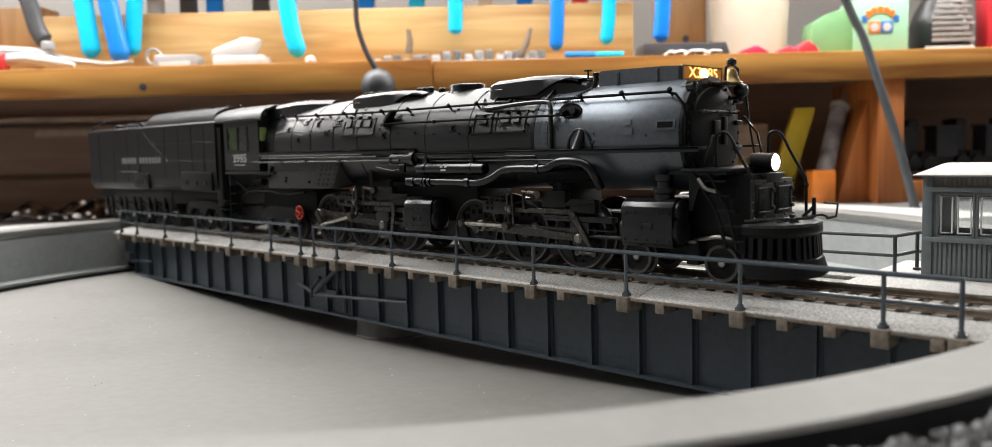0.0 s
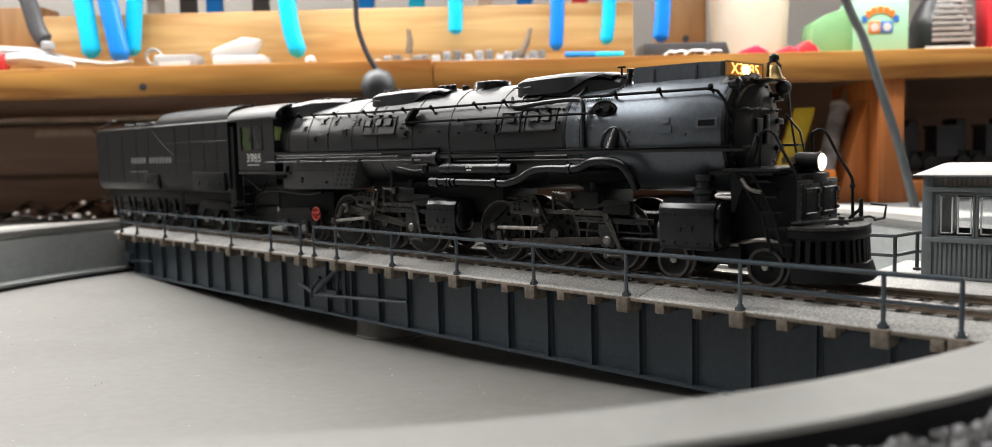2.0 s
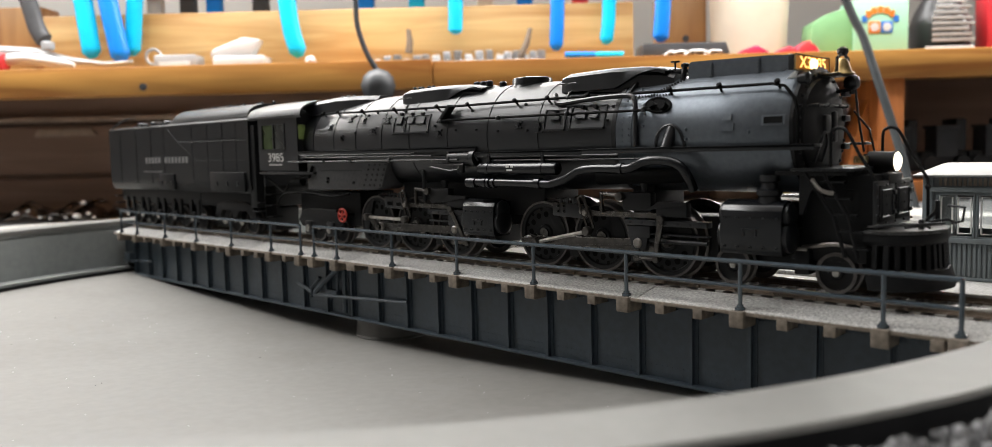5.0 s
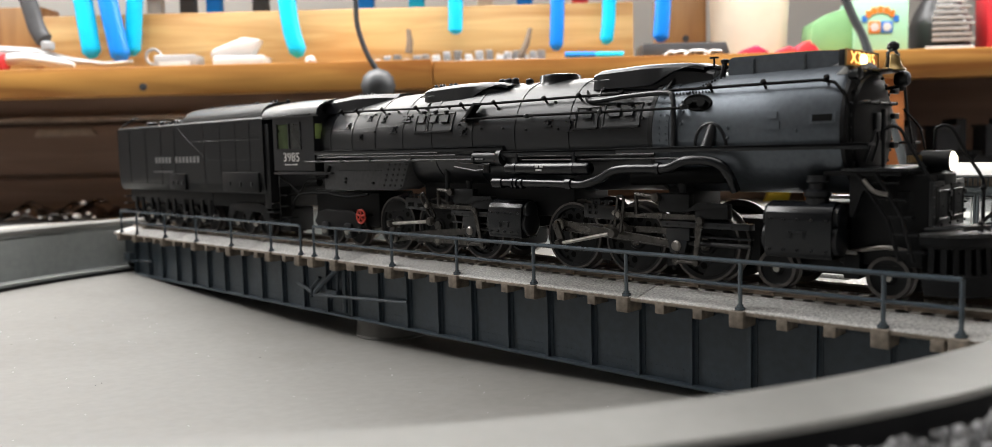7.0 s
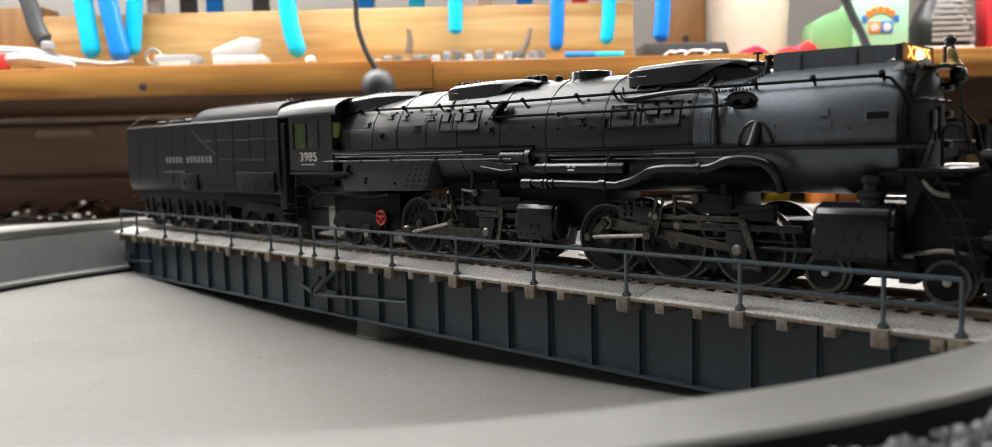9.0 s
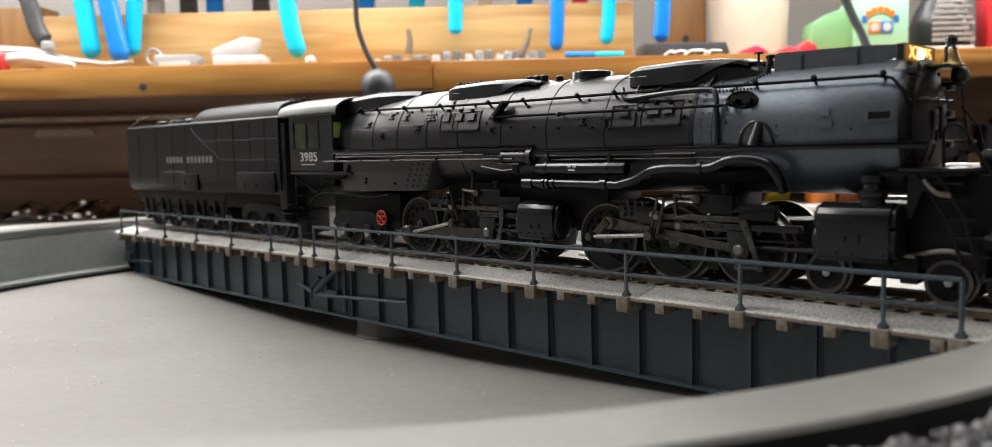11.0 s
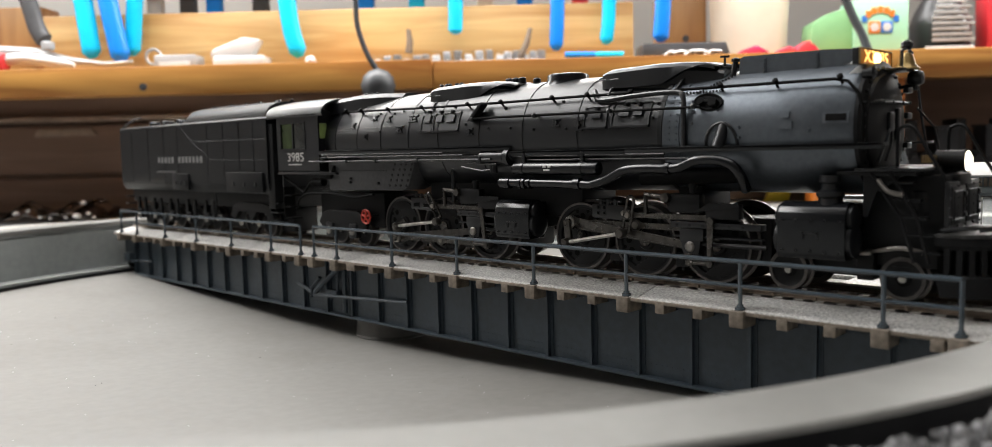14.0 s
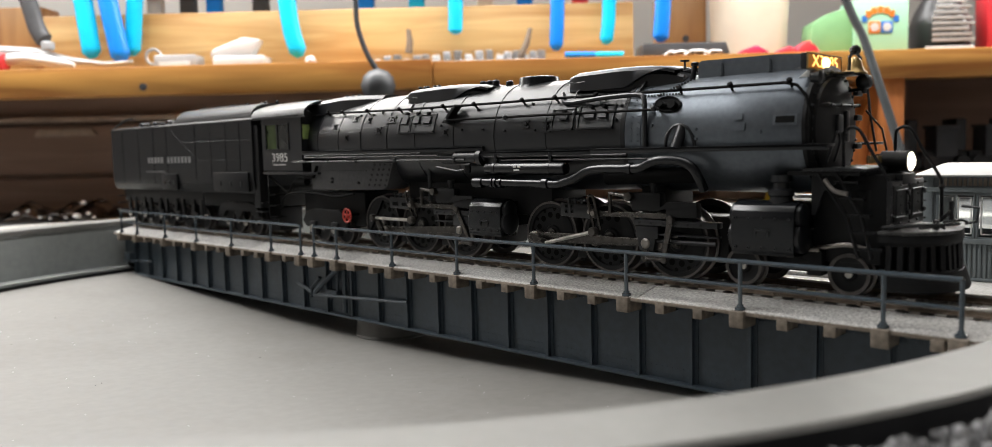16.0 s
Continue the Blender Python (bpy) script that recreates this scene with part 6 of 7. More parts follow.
        bench(ob, "hand pliers with a %s dipped grip, hanging head up" % nm, "pliers", "hanging pliers")
    # rack that holds them, above the plank
    rk = slab("tool_rack", PLANK_WOOD, -330, 130, 604, 640, 176, 186, 1.0)
    bench(rk, "pine rack rail holding the pliers", "rack")
    for k, (a, mt) in enumerate(((-260, WHITE_PLASTIC), (-235, DARK_GRIP), (-100, AZURE), (-62, CYAN), (-10, CREAM), (20, AZURE), (62, RED_FILM), (-215, AZURE), (-180, DARK_GRIP))):
        ob = slab("hanging_tool", mt, a, a + 12, 641, 650, 142.5, 175, 2)
        bench(ob, "small hand tool hanging behind the plank", "tool", "hanging tools")
    # clutter on the shelf
    ob = hub("craft_knife")
    bm = B()
    tube(bm, [(-350.2, 580.0, 106.4), (-319.7, 580.0, 108.2), (-302.5, 580.0, 105.6), (-285.7, 579.0, 102.5)], [3.5, 4.2, 4.0, 1.6], 10)
    part("handle", bm, WHITE_PLASTIC, ob)
    bm = B()
    tube(bm, [(-343.5, 576.0, 105.0), (-331.5, 576.0, 105.1)], 6.5, 10)
    part("collar", bm, RED_CARD, ob)
    bench(ob, "white handled craft knife with a red collar on the shelf", "knife")
    ob = hub("steel_file")
    bm = B()
    tube(bm, [(-355.5, 590.0, 116.3), (-318.2, 590.0, 113.6), (-293.4, 588.0, 107.1), (-268.5, 586.0, 103.7), (-248.7, 586.0, 104.9)], [3.2, 3, 2.4, 1.6, 1.2], 8)
    part("blade", bm, STEEL_GREY, ob)
    bench(ob, "grey steel file lying on the shelf", "file")
    bm = B()
    ringp = [Vector((-234.1, 586.0, 107.5)) + Vector((5.2 * math.cos(a), 0, 5.2 * math.sin(a))) for a in np.linspace(0, 6.283, 17)]
    tube(bm, ringp, 1.2, 7)
    ob = part("steel_ring", bm, STEEL_GREY)
    bench(ob, "small steel ring leaning on the shelf", "ring")
    ob = hub("parts_tin")
    slab("tin", GREY_PLASTIC, -233, -203.5, 582, 600, 97.5, 108.5, 1.5, ob)
    slab("lid_strip", WHITE_PLASTIC, -229, -208, 581.2, 582.2, 99.5, 103.5, 0.3, ob)
    bench(ob, "small grey parts tin with a pale label", "tin")
    ob = hub("crumpled_bag")
    bm = B()
    slab("fold", WHITE_PLASTIC, -193, -156, 582, 602, 97.5, 107, 2.5, ob)
    prism(bm, [(-196, 106), (-166, 107.5), (-160, 118), (-172, 120), (-194, 112)], 586, 598, "y", 2)
    part("fold", bm, WHITE_PLASTIC, ob)
    bench(ob, "crumpled white plastic wrapping on the shelf", "wrapping")
    bm = B()
    lathe(bm, [(-3.8, 0.4), (-2.8, 2.8), (0, 3.9), (2.8, 2.8), (3.8, 0.4)], "z", (-123.8, 578.0, 101.3), 14)
    ob = part("white_bead", bm, WHITE_PLASTIC)
    bench(ob, "small white bead on the shelf edge", "bead")
    for a0, a1, h in ((-83, -42, 108), (-42, 2, 110), (2, 38, 109)):
        ob = hub("parts_tray")
        slab("base", GREY_PLASTIC, a0, a1, 582, 606, 96.8, 99.5, 0.5, ob)
        slab("rim", TRAY_CLEAR, a0 + 1, a1 - 1, 581, 583, 99.5, h - 4, 0.5, ob)
        for k in range(6):
            x = a0 + 4 + k * (a1 - a0 - 8) / 5
            slab("sprue", (WHITE_PLASTIC, GREY_PLASTIC, STEEL_GREY)[k % 3], x - 2.4, x + 2.6, 586, 592 + k, 99.5, h - 6.0 + 1.5 * (k % 3), 0.8, ob)
        bench(ob, "pale plastic parts tray with kit sprues", "tray", "parts trays")
    for u0, v0, u1, v1 in ((646, 84, 645, 46), (822, 92, 838, 44)):
        bm = B()
        a = Vector(TIPS[(u0, v0)])
        b = Vector(TIPS[(u1, v1)])
        tube(bm, [a, (a + b) / 2 + Vector((1.0, 0, 0)), b], [2.6, 2.3, 1.4], 8)
        ob = part("clamp", bm, RAIL_BROWN)
        bench(ob, "rusty brown spring clamp standing on the shelf", "clamp", "spring clamps")
    ob = hub("marker_pen")
    bm = B()
    rod(bm, (50.3, 580.0, 101.0), (70.8, 580.0, 100.5), 2.4, 10)
    part("barrel", bm, AZURE, ob)
    bm = B()
    rod(bm, (71.2, 580.0, 100.5), (90.3, 580.0, 100.4), 2.3, 10)
    part("cap", bm, CYAN, ob)
    bench(ob, "blue marker pen lying on the shelf", "pen")
    ob = hub("tool_tray")
    bm = B()
    prism(bm, [(103, 96.8), (165, 96.8), (161, 107.5), (104, 107.5)], 580, 606, "y", 0.8)
    part("tray_body", bm, DARK_TRAY, ob)
    for k in range(5):
        bm = B()
        tube(bm, [(118 + k * 7, 579.6, 99 + (k % 2) * 2), (123 + k * 7, 579.4, 102), (126 + k * 8, 579.6, 100 + (k % 3))], 0.9, 6)
        part("metal_scrap", bm, STEEL_GREY, ob)
    bench(ob, "dark grey tray holding small metal scraps", "tray")
    ob = hub("wood_block")
    slab("block", BLOCK_WOOD, 128, 163, 640, 672, 97, 150, 1.2, ob)
    bm = B()
    lathe(bm, [(639.2, 0.3), (639.4, 2.6), (640.4, 2.8)], "y", (147, 0, 117.5), 12)
    part("peg_hole", bm, DARK_GRIP, ob)
    bench(ob, "brown wooden block with a peg hole", "block")
    bm = B()
    lathe(bm, [(96.6, 25), (98, 26.6), (150, 28.4), (152, 28)], "z", (190, 626, 0), 36)
    ob = part("plastic_tub", bm, CREAM)
    bench(ob, "cream plastic tub standing on the shelf", "tub")
    for k, (a, w, h, m) in enumerate(((180, 22, 8.5, RED_FILM), (203, 18, 7.4, RED_FILM), (216, 16, 11, RED_FILM))):
        bm = B()
        prism(bm, [(a - w / 2, 96), (a + w / 2 + 3, 96), (a + w / 2 - 4, 96 + h * 0.55), (a + 1, 96 + h), (a - w / 2 + 2, 96 + h * 0.6)], 576, 590, "y", 1.2)
        ob = part("sweet_wrapper", bm, m)
        bench(ob, "crumpled shiny red and pink wrapper on the shelf", "wrapper", "wrappers")
    # mint card box with plain printed shapes
    ob = hub("paint_box")
    slab("carton", MINT, 252, 290, 588, 612, 96.2, 134.5, 0.8, ob)
    bm = B()
    prism(bm, [(222, 96.2), (252, 96.2), (252, 131), (238, 127), (224, 119)], 590, 610, "y", 0.6)
    part("carton_flap", bm, LEAF_GREEN, ob)
    for a, mt in ((266.0, ORANGE_PAINT), (274.6, BLUE_PAINT)):
        slab("printed_square", mt, a - 4, a + 4, 587.4, 588.1, 111.5, 119.5, 0.1, ob)
        bm = B()
        lathe(bm, [(587.0, 0.3), (587.1, 3.0), (587.6, 3.0)], "y", (a, 0, 115.6), 10)
        part("printed_disc", bm, WHITE_PLASTIC, ob)
    for k in range(7):
        t = math.pi * (0.16 + 0.68 * k / 6)
        bm = B()
        c = Vector((270 - 12.5 * math.cos(t), 0, 115.5 + 12 * math.sin(t)))
        box(bm, c.x - 1.8, c.x + 1.8, 587.4, 588.1, c.z - 2.2, c.z + 2.2)
        part("printed_bar", bm, ORANGE_PAINT if 0 < k < 6 else BLUE_PAINT, ob)
    bench(ob, "mint green card carton with orange and blue print", "carton")
    ob = hub("leaflet")
    bm = B()
    prism(bm, [(205, 121), (216, 120), (218, 136), (207, 140)], 618, 619.5, "y")
    part("sheet", bm, WHITE_PLASTIC, ob)
    bm = B()
    prism(bm, [(210, 123), (216, 122), (216.5, 132)], 617, 618, "y")
    part("printed_shape", bm, RED_CARD, ob)
    bench(ob, "white leaflet with a red triangle behind the carton", "leaflet")
    ob = hub("glue_bottle")
    bm = B()
    lathe(bm, [(96, 18), (97, 20), (118, 20.5), (128, 17), (142, 9), (150, 8)], "z", (324, 612, 0), 28)
    part("bottle", bm, BOTTLE_BLACK, ob)
    for k in range(9):
        slab("label_line", LABEL_GREY, 308 + max(0, k - 4) * 1.2, 338 - max(0, k - 4) * 1.4 - (k % 3) * 2, 590.8, 591.6, 105 + k * 3.8, 107.4 + k * 3.8, 0.1, ob)
    slab("label_foot", WHITE_PLASTIC, 303, 337, 589.5, 591, 96.2, 101.8, 0.3, ob)
    bench(ob, "black bottle with grey label lines on the shelf", "bottle")
    ob = slab("red_carton", RED_CARD, 349.5, 372, 596, 612, 96.2, 150, 0.8)
    bench(ob, "red carton standing at the shelf end", "carton")
    # cables
    bm = B()
    tube(bm, curve_pts([(222, 546, 146), (226.8, 545, 130.7), (232.7, 543, 115.1), (237.6, 540, 102.6), (245.7, 532, 68.7), (253.7, 524, 33.4), (259.4, 514, -4.6), (259.8, 512.5, -8)]), 2.7, 10)
    ob = part("power_cable", bm, RUBBER)
    bench(ob, "thick dark grey cable hanging from above to the board", "cable")
    bm = B()
    tube(bm, curve_pts([(-85.1, 545.0, 163.1), (-86.3, 545.0, 135.4), (-85.4, 545.0, 117.4), (-79.2, 545.0, 99.2), (-71.1, 545.0, 86.1)]), 1.7, 8)
    ob = hub("hanging_microphone")
    part("lead", bm, BALL_GREY, ob)
    bm = B()
    c = Vector((-73.8, 545.0, 80.5))
    lathe(bm, [(-11.4, 0.5), (-10, 5.4), (-6, 9.6), (0, 11.4), (6, 9.6), (9.6, 6), (11, 2)], "z", c, 24)
    part("ball", bm, BALL_GREY, ob)
    bench(ob, "dark grey foam ball on a thin hanging lead", "microphone")
    # things leaning under the shelf
    ob = hub("acrylic_tube")
    bm = B()
    tube(bm, [(221.9, 575.0, -8.9), (251.3, 610.0, 60.7)], 6.2, 18)
    part("tube_body", bm, TUBE_CLEAR, ob)
    bm = B()
    rod(bm, (251.3, 610.0, 60.7), (252.6, 611.0, 63.4), 6.8, 18)
    part("end_cap", bm, WHITE_PLASTIC, ob)
    bm = B()
    tube(bm, [(253.1, 610.0, 63.8), (263.1, 620.0, 81.2)], 2.2, 8)
    part("plunger", bm, STEEL_GREY, ob)
    bench(ob, "clear tube with a steel plunger leaning under the shelf", "tube")
    bm = B()
    prism(bm, [(196, -5), (213, -5), (232, 62), (217, 62)], 604, 609, "y", 0.4)
    ob = part("card_strip", bm, YELLOW)
    bench(ob, "yellow card strip leaning under the shelf", "card")
    ob = slab("orange_block", ORANGE_PAINT, 216, 232, 566, 582, -5, 18, 1.5)
    bench(ob, "orange wooden block beside the upright", "block")
    ob = slab("storage_box", CABINET_LIP, 170, 210, 640, 660, -5, 52, 1.5)
    bench(ob, "brown cardboard box under the shelf", "box")
    # black rolling stock parked on a lower shelf
    sf = slab("lower_shelf", CABINET, 276, 520, 600, 760, 10, 14, 0.5)
    bench(sf, "dark lower shelf beside the upright", "shelf")
    bw = slab("back_panel", CABINET, 276, 520, 758, 766, -5, 92, 0.5)
    bench(bw, "dark panel closing the shelf bay", "panel")
    for a in (296, 332, 368):
        ob = hub("parked_wagon")
        slab("frame", DARK_GRIP, a - 17, a + 17, 616, 640, 14, 28, 1.0, ob)
        slab("load", DARK_TRAY, a - 8, a + 8, 612, 630, 24, 45, 1.0, ob)
        slab("load_cap", DARK_TRAY, a - 9, a + 9, 611, 631, 45, 47, 0.5, ob)
        slab("hood", DARK_GRIP, a + 9.5, a + 17.5, 618, 640, 28, 52, 1.5, ob)
        for dx in (-12, 12):
            bm = B()
            lathe(bm, [(612, 0.5), (612, 5.5), (616, 5.5), (616, 0.5)], "y", (a + dx, 0, 19.5), 16)
            part("wheel", bm, DARK_GRIP, ob)
        bench(ob, "black model wagon with a grey square load, parked", "wagon", "parked wagons")


TUBE_CLEAR = mat("tube_dusky", (0.42, 0.43, 0.47), 0.12, 0, 0.6, 60)
TIPS = {(646, 84): (-57.2, 584.0, 105.5), (645, 46): (-57.1, 584.0, 121.8), (822, 92): (19.7, 586.0, 100.3), (838, 44): (27.1, 586.0, 120.8)}
TRAY_CLEAR = clear("tray_clear", (0.85, 0.86, 0.88), 0.15, 1.3)
build_bench()


# ---- the room around ----
def build_room():
    # front and side walls and ceiling are added out of view to bounce light
    for name, x0, x1, d0, d1, z0, z1 in (("wall_back", -1600, 1600, 1000, 1020, -700, 1400), ("wall_front", -1600, 1600, -1500, -1480, -700, 1400),
                                         ("wall_left", -1620, -1600, -1500, 1000, -700, 1400), ("wall_right", 1600, 1620, -1500, 1000, -700, 1400)):
        ob = slab(name, ROOM_WALL if name == "wall_back" else BOUNCE_WALL, x0, x1, d0, d1, z0, z1, 0)
        bench(ob, "plain off-white wall of the hobby room" if name == "wall_back" else "plain grey wall added out of view to bounce light", "wall")
        ob["kind"] = "structure"
    ob = slab("ceiling", ROOM_WALL, -1620, 1620, -1500, 1020, 1400, 1420, 0)
    bench(ob, "plain white ceiling added out of view to bounce light", "ceiling")
    ob["kind"] = "structure"


build_room()

# ---- control house and far platform on the bridge ----
HOUSE_GREY = mat("house_grey", (0.125, 0.145, 0.152), 0.5, 0, 0.12, 400, stain=0.2, stain_scale=60)
HOUSE_ROOF = mat("house_roof", (0.38, 0.375, 0.36), 0.5, 0, 0.1, 300)
GLASS = clear("house_glass", (0.9, 0.95, 0.95), 0.03)
GLASS_GLINT = mat("glazing_glint_white", (0.75, 0.75, 0.74), 0.3, 0, 0.1, 300)


def build_house():
    ob = hub("control_house")
    x0, x1, y0, y1 = 188.6, 236.0, 59.0, 92.0
    zb, zs, zw, zt = -4.6, 7.2, 22.2, 27.0
    wins = [(192.0, 202.4), (203.0, 213.4), (214.0, 224.4)]
    xs = [x0] + [v for w in wins for v in w] + [x1]
    walls = [(x0, x1, y0 + 0.6, y0 + 1.4, zb, zs), (x0, x1, y0 + 0.6, y0 + 1.4, zw, zt), (x0, x1, y1 - 1, y1, zb, zs + 1), (x0, x1, y1 - 1, y1, zw - 1, zt),
             (x0, x0 + 0.8, y0 + 1.4, y1 - 1, zb, zt), (x1 - 0.8, x1, y0 + 1.4, y1 - 1, zb, zt)]
    walls += [(a, c, y0 + 0.6, y0 + 1.4, zs, zw) for a, c in zip(xs[::2], xs[1::2])]
    for w in walls:
        part("wall_panel", box(B(), *w), HOUSE_GREY, ob)
    bm0 = B()
    box(bm0, -0.42, 0.42, y0 + 0.15, y0 + 0.7, zb + 0.8, zs - 0.6, 0.1)
    low = mesh_of("corrugation", bm0, HOUSE_GREY)
    x = x0 + 3.4
    while x < x1 - 1:
        part("corrugation", low, HOUSE_GREY, ob, at=(x, 0, 0))
        x += 1.35
    bm0 = B()
    box(bm0, -0.42, 0.42, y0 + 0.15, y0 + 0.7, 23.8, 26.2, 0.1)
    high = mesh_of("corrugation", bm0, TIMBER_END)
    x = x0 + 4.4
    while x < x1 - 1:
        part("frieze_slat", high, HOUSE_GREY, ob, at=(x, 0, 0))
        x += 1.35
    for z0, z1, d in ((zs - 0.6, zs + 0.9, 0.7), (zw - 0.2, zw + 1.2, 0.6), (zb, zb + 1.0, 0.3), (26.3, 27.0, 0.3)):
        bm = B()
        box(bm, x0 + 0.4, x1 + 0.3, y0 - d + 0.2, y0 + 0.7, z0, z1, 0.15)
        part("moulding", bm, HOUSE_GREY, ob)
    bm = B()
    box(bm, x0 - 0.5, x0 + 2.4, y0 - 0.2, y0 + 0.9, zb, zt - 0.1, 0.2)
    part("corner_post", bm, HOUSE_GREY, ob)
    for a, b in wins:
        w = hub("window")
        w.parent = ob
        for p, q, r, s in ((a - 0.2, a + 0.5, zs + 0.7, zw), (b - 0.4, b + 0.2, zs + 0.7, zw), (a, b, zw - 1.2, zw - 0.2), (a, b, zs + 0.7, zs + 1.4)):
            bm = B()
            box(bm, p, q, y0 + 0.3, y0 + 1.2, r, s, 0.12)
            part("frame_bar", bm, HOUSE_GREY, w)
        for p, q in ((a + 0.5, a + 4.8), (a + 5.2, b - 0.4)):
            bm = B()
            box(bm, p, q, y0 + 1.3, y0 + 1.7, zs + 1.4, zw - 1.0)
            pn = part("pane", bm, GLASS, w)
            pn.visible_shadow = False
            # white tubes paint the reflections along the clear pane's edges
            bm = B()
            tube(bm, [(p + 0.6, y0 + 1.2, zs + 2.2), (p + 0.6, y0 + 1.2, zw - 1.8), (q - 0.6, y0 + 1.2, zw - 1.8), (q - 0.6, y0 + 1.2, zs + 2.2), (p + 0.6, y0 + 1.2, zs + 2.2)], 0.28, 5)
            part("pane_edge_glint", bm, GLASS_GLINT, w)
    bm = B()
    rows = []
    for x, dz in ((x0 - 2.6, 1.6), (x0 - 0.5, 0.8), (x0 + 2.0, 0), (x1 + 3.2, 0)):
        row = []
        for k in range(9):
            t = k / 8
            row.append((x, y0 - 2.6 + (y1 - y0 + 5.2) * t, 27.2 + (3.2 - 1.6 * dz) * math.sin(math.pi * t) ** 0.5))
        row += [(x, y1 + 2.6, 26.8), (x, y0 - 2.6, 26.8)]
        rows.append(row)
    section(bm, rows)
    part("roof", bm, HOUSE_ROOF, ob, "pale grey curved roof")
    tagged(ob, "grey model control house with corrugated walls and pale roof", "control house")
    # platform carrying the house
    pf = hub("side_platform")
    bm = B()
    box(bm, 172, 240, 21.4, 96, -6.2, -4.8, 0.2)
    part("platform_deck", bm, DECK, pf)
    bm = B()
    for y in (24, 48, 72, 92):
        box(bm, 174, 238, y - 1, y + 1, -9, -6.2, 0.2)
    part("joist", bm, GIRDER, pf)
    tagged(pf, "gritty grey platform beside the bridge track", "platform")
    # its railing and the far bridge railing
    ob = hub("pipe_railing")
    for z in (7.6, 1.4):
        bm = B()
        tube(bm, [(60, 56, z), (120, 58, z), (180.0, 59.8, z), (182.2, 74.2, z), (190, 75.4, z)], 0.6, 7)
        part("top_rail" if z > 5 else "middle_rail", bm, RAILING_DARK, ob)
    for x, y in ((96, 57), (140, 58.5), (180, 59.8), (182.2, 74.2)):
        bm = B()
        rod(bm, (x, y, -5), (x, y, 7.6), 0.62, 8)
        lathe(bm, [(-4.8, 0.1), (-4.8, 1.3), (-4.0, 1.3), (-3.8, 0.6)], "z", (x, y, 0), 10)
        part("post", bm, RAILING_DARK, ob)
    tagged(ob, "dark pipe handrail around the control house platform", "handrail", "bridge handrails")
    bm = B()
    box(bm, 60, 172, 50, 60, -6.2, -4.8, 0.2)
    tagged(part("walkway", bm, DECK), "light grey gritty walkway leading to the control house", "walkway", group="bridge walkways")


RAILING_DARK = mat("railing_dark", (0.03, 0.034, 0.038), 0.45, 0, 0.15, 600)
build_house()


# ---- film packaging left on the board ----
def build_packaging():
    ob = hub("blister_packaging")
    rnd = random.Random(3)
    for k in range(8):
        x, y = -338 + k * 9, 592 + 7 * (k % 3)
        hgt = 13 - 0.9 * abs(k - 3)
        bm = B()
        rows = []
        for i in range(9):
            t = i / 8
            lift = hgt * abs(math.sin(2.6 * t + k * 1.3)) * (0.7 + 0.3 * math.sin(5 * t + k))
            px, py, pz = x - 13 + 26 * t, y - 6 + 4 * math.sin(3 * t + k), -4.6 + lift
            rows.append([(px, py, pz), (px + 1, py + 9, pz + 3.0), (px + 2, py + 18, pz + 0.5), (px + 1.5, py + 9, pz + 1.9)])
        section(bm, rows)
        part("film_fold", bm, FILM_GREY if k in (2, 4, 6) else FILM_CLEAR, ob)
    # white beads and thin streaks model the glints on the film
    for x, y, z, r in ((-333, 578, 1.5, 2.6), (-326, 580, 3, 1.8), (-291, 578, -1.0, 3.2), (-284, 580, 0.5, 1.8), (-300, 580, -2.0, 1.6), (-310, 579, -2.4, 1.4), (-280, 579, -2.2, 1.6), (-288, 582, 8, 2.4), (-318, 580, -1.6, 1.6)):
        bm = B()
        lathe(bm, [(-r * 0.7, 0.3), (-r * 0.4, r * 0.8), (r * 0.1, r), (r * 0.5, r * 0.75), (r * 0.8, 0.2)], "z", (x, y, z), 14)
        part("glint_bead", bm, GLINT_AND_DUST, ob)
    for k in range(6):
        bm = B()
        x, z = -338 + 10 * k, rnd.uniform(-3.5, 3)
        tube(bm, [(x - 5, 580, z - 1), (x, 579, z + 0.4), (x + 6, 580, z - 0.5)], [0.1, 0.3, 0.1], 6)
        part("crease_glint", bm, GLINT_AND_DUST, ob)
    ob.matrix_world = BK
    tagged(ob, "crumpled clear blister packaging, its glints modelled as white beads and creases", "packaging")


FILM_GREY = clear("film_grey", (0.55, 0.52, 0.56), 0.25, 1.3)
# white of the modelled film glints, used for pale dust crumbs too
GLINT_AND_DUST = mat("glint_and_dust_white", (0.92, 0.92, 0.92), 0.12, 0.35, 0.1, 200)
build_packaging()


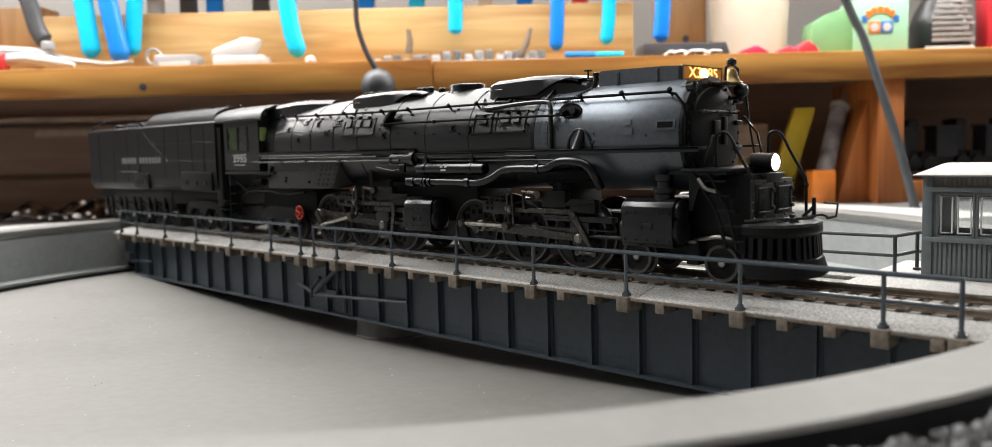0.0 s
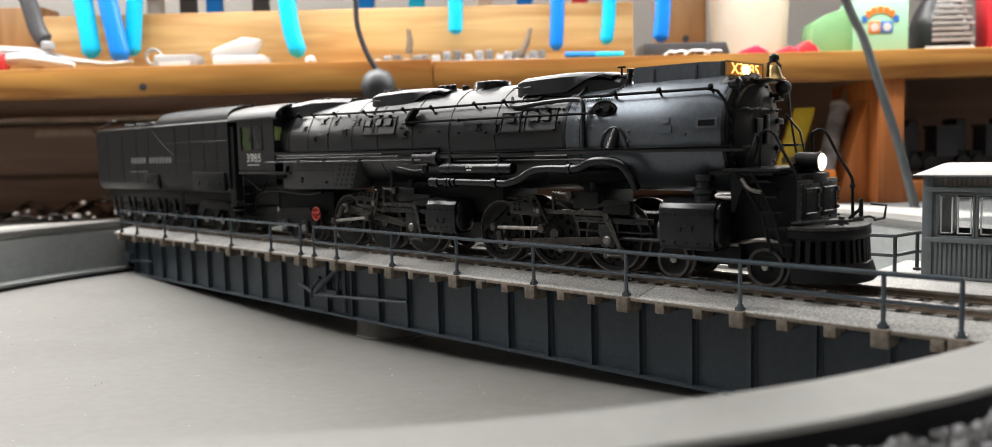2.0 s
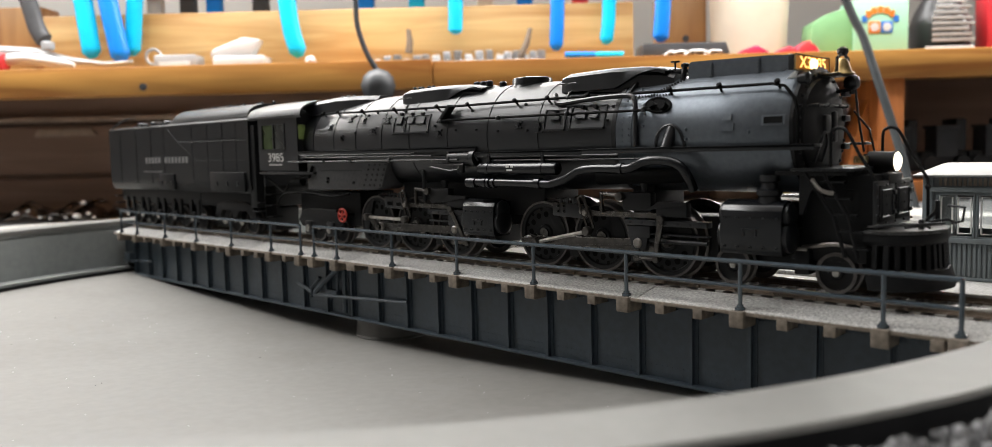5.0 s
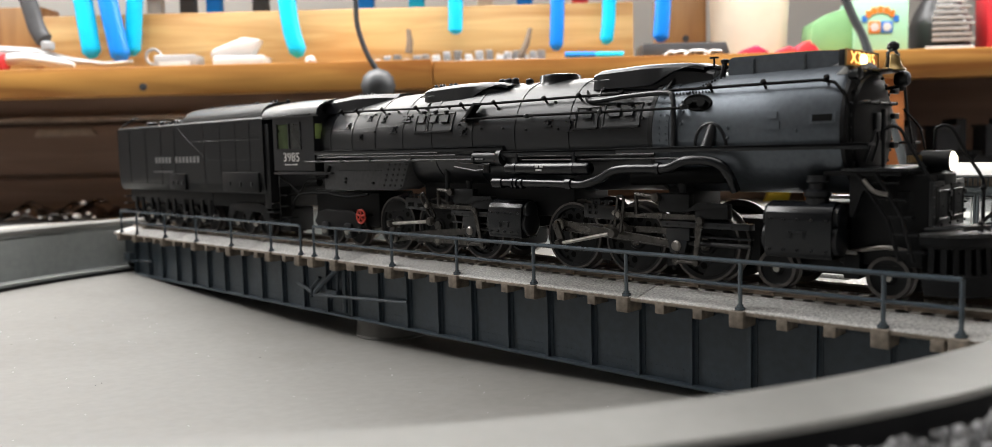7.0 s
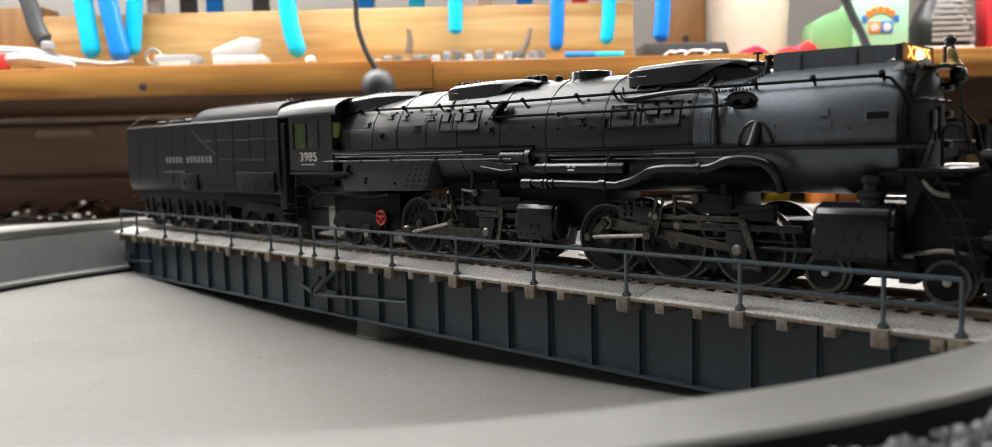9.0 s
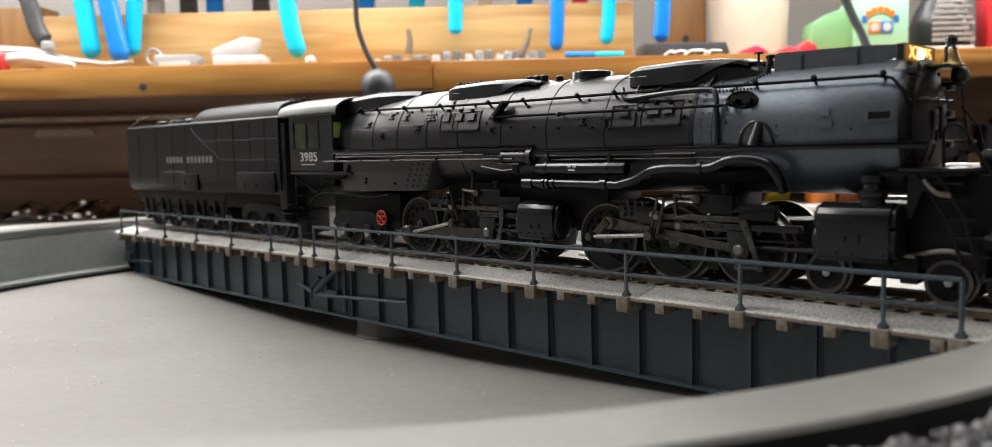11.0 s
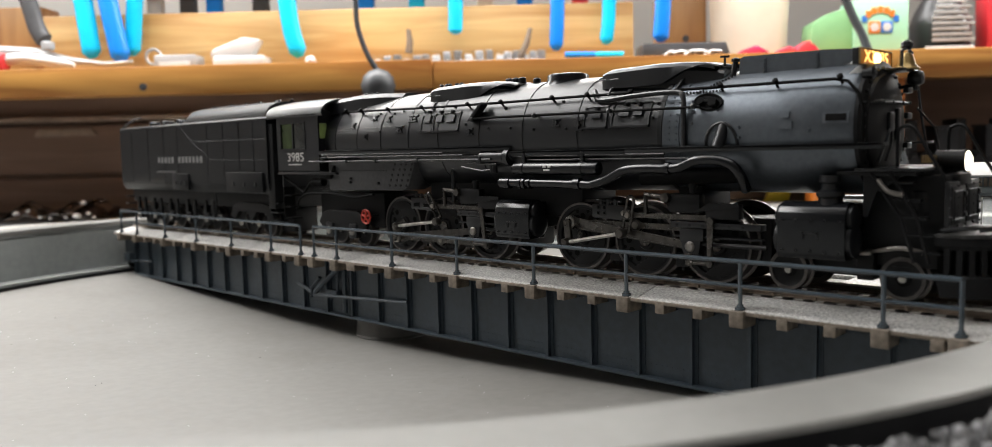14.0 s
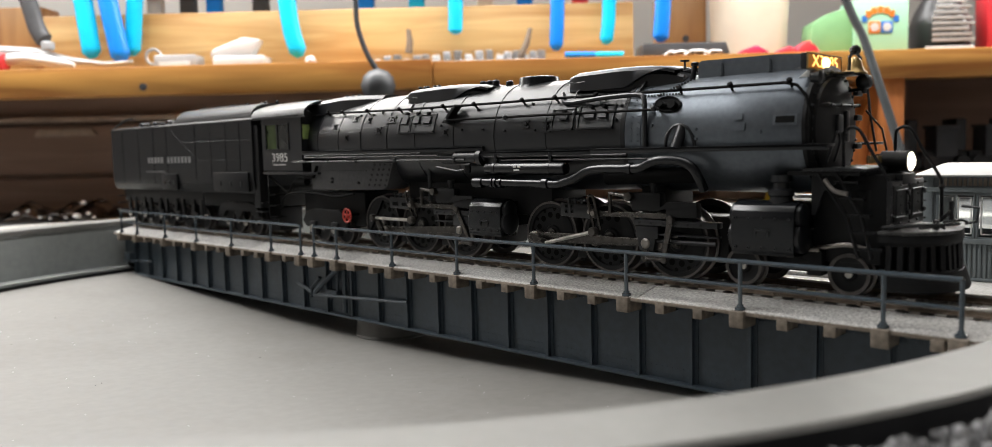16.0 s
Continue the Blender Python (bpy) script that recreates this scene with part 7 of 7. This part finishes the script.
# ---- loose ballast by the rim ----
def build_granules():
    """Crushed stone scattered on the board outside the coping."""
    rnd = random.Random(7)
    verts, faces = [], []
    base = [(1, 0, 0), (-1, 0, 0), (0, 1, 0), (0, -1, 0), (0, 0, 1), (0, 0, -1)]
    tri = [(0, 2, 4), (2, 1, 4), (1, 3, 4), (3, 0, 4), (2, 0, 5), (1, 2, 5), (3, 1, 5), (0, 3, 5)]
    n = 0
    while n < 12000:
        a = rnd.uniform(-60, 20)
        r = rnd.uniform(R_RIM + 2.5, R_RIM + 75)
        x, y = r * math.cos(radians(a)), r * math.sin(radians(a))
        s = rnd.uniform(0.4, 1.2)
        q = Euler((rnd.uniform(0, 3), rnd.uniform(0, 3), rnd.uniform(0, 3))).to_matrix()
        c = Vector((x, y, -5.2 + s * 0.4 + rnd.uniform(0.6, 1.0) * min(6.0, max(0, r - R_RIM - 2.5) * 1.3)))
        i = len(verts)
        for v in base:
            verts.append((c + q @ Vector(v) * s * rnd.uniform(0.6, 1.1)) * MM)
        faces += [tuple(i + k for k in f) for f in tri]
        n += 1
    me = bpy.data.meshes.new("loose_ballast")
    me.from_pydata(verts, [], faces)
    me.materials.append(STONE)
    ob = new("loose_ballast", me)
    tagged(ob, "loose grey crushed stone ballast beside the pit rim", "ballast", kind="stuff")


def build_dust():
    """Pale crumbs and a few dark ones lying on the pit floor."""
    rnd = random.Random(21)
    for name, n, material, label in (("dust_specks", 130, GLINT_AND_DUST, "scattered pale dust crumbs on the pit floor"), ("grit_specks", 14, BLACK_MATT, "a few dark grit crumbs on the pit floor")):
        verts, faces = [], []
        for k in range(n):
            r, a = 222 * math.sqrt(rnd.uniform(0.05, 1)), rnd.uniform(-2.6, -0.25)
            x, y = r * math.cos(a), r * math.sin(a)
            z = float(np.interp(r, [2, 20, 60, 120, 214, 228], [-37.3, -37.2, -36.3, -33.5, -28.6, -27.9]))
            q = rnd.uniform(0.12, 0.36)
            i = len(verts)
            verts += [((x + q * dx) * MM, (y + q * dy) * MM, (z + q * dz) * MM) for dx, dy, dz in ((1, 0, 0), (0, 1, 0), (-1, 0.2, 0), (0, -1, 0), (0, 0, 0.9))]
            faces += [(i, i + 1, i + 4), (i + 1, i + 2, i + 4), (i + 2, i + 3, i + 4), (i + 3, i, i + 4)]
        me = bpy.data.meshes.new(name)
        me.from_pydata(verts, [], faces)
        me.materials.append(material)
        tagged(new(name, me), label, "dust", kind="stuff")


build_dust()
STONE = mat("stone_grey", (0.20, 0.20, 0.20), 0.85, 0, 0.5, 200)
nt = STONE.node_tree
geo = nt.nodes.new("ShaderNodeNewGeometry")
hv = nt.nodes.new("ShaderNodeHueSaturation")
mr = nt.nodes.new("ShaderNodeMapRange")
mr.inputs[3].default_value, mr.inputs[4].default_value = 0.35, 1.6
nt.links.new(geo.outputs["Random Per Island"], mr.inputs[0])
nt.links.new(mr.outputs[0], hv.inputs["Value"])
hv.inputs["Color"].default_value = (0.30, 0.30, 0.305, 1)
nt.links.new(hv.outputs[0], nt.nodes["Principled BSDF"].inputs["Base Color"])
build_granules()

# ---- motion ----
RUN = [(0.0, 0.0), (0.5, 3.22), (1.0, 6.4), (1.5, 9.58), (2.0, 12.75), (2.5, 15.85), (3.0, 18.95), (3.5, 22.07), (4.0, 25.25),
       (4.5, 28.4), (5.0, 31.5), (5.5, 34.65), (6.0, 37.75), (6.5, 40.87), (7.0, 43.97), (7.5, 47.2), (8.0, 50.6), (8.5, 53.9), (8.8, 55.9),
       (9.0, 56.87), (9.2, 57.13), (10.0, 57.13), (11.0, 57.13), (12.0, 57.13), (12.3, 56.95), (12.5, 56.44), (13.0, 53.65), (13.5, 50.3), (14.0, 47.2),
       (14.5, 44.17), (15.0, 41.05), (15.5, 37.87), (16.0, 34.66)]
X_START = 157.67


def motions():
    for ob in (LOCO, TENDER):
        walk(ob, [(t, pose((X_START + d) * MM, 0, 0)) for t, d in RUN])
    for ob, where in MOVING:
        rows = []
        for t, d in RUN:
            x, y, z, a = where(d)
            rows.append((t, pose(x * MM, y * MM, z * MM, 0, -math.degrees(a), 0)))
        walk(ob, rows)
    for ob, x in TENDER_WHEELS:
        walk(ob, [(t, pose(x * MM, 0, 6.1 * MM, 0, math.degrees(d / 6.1), 0)) for t, d in RUN])


motions()
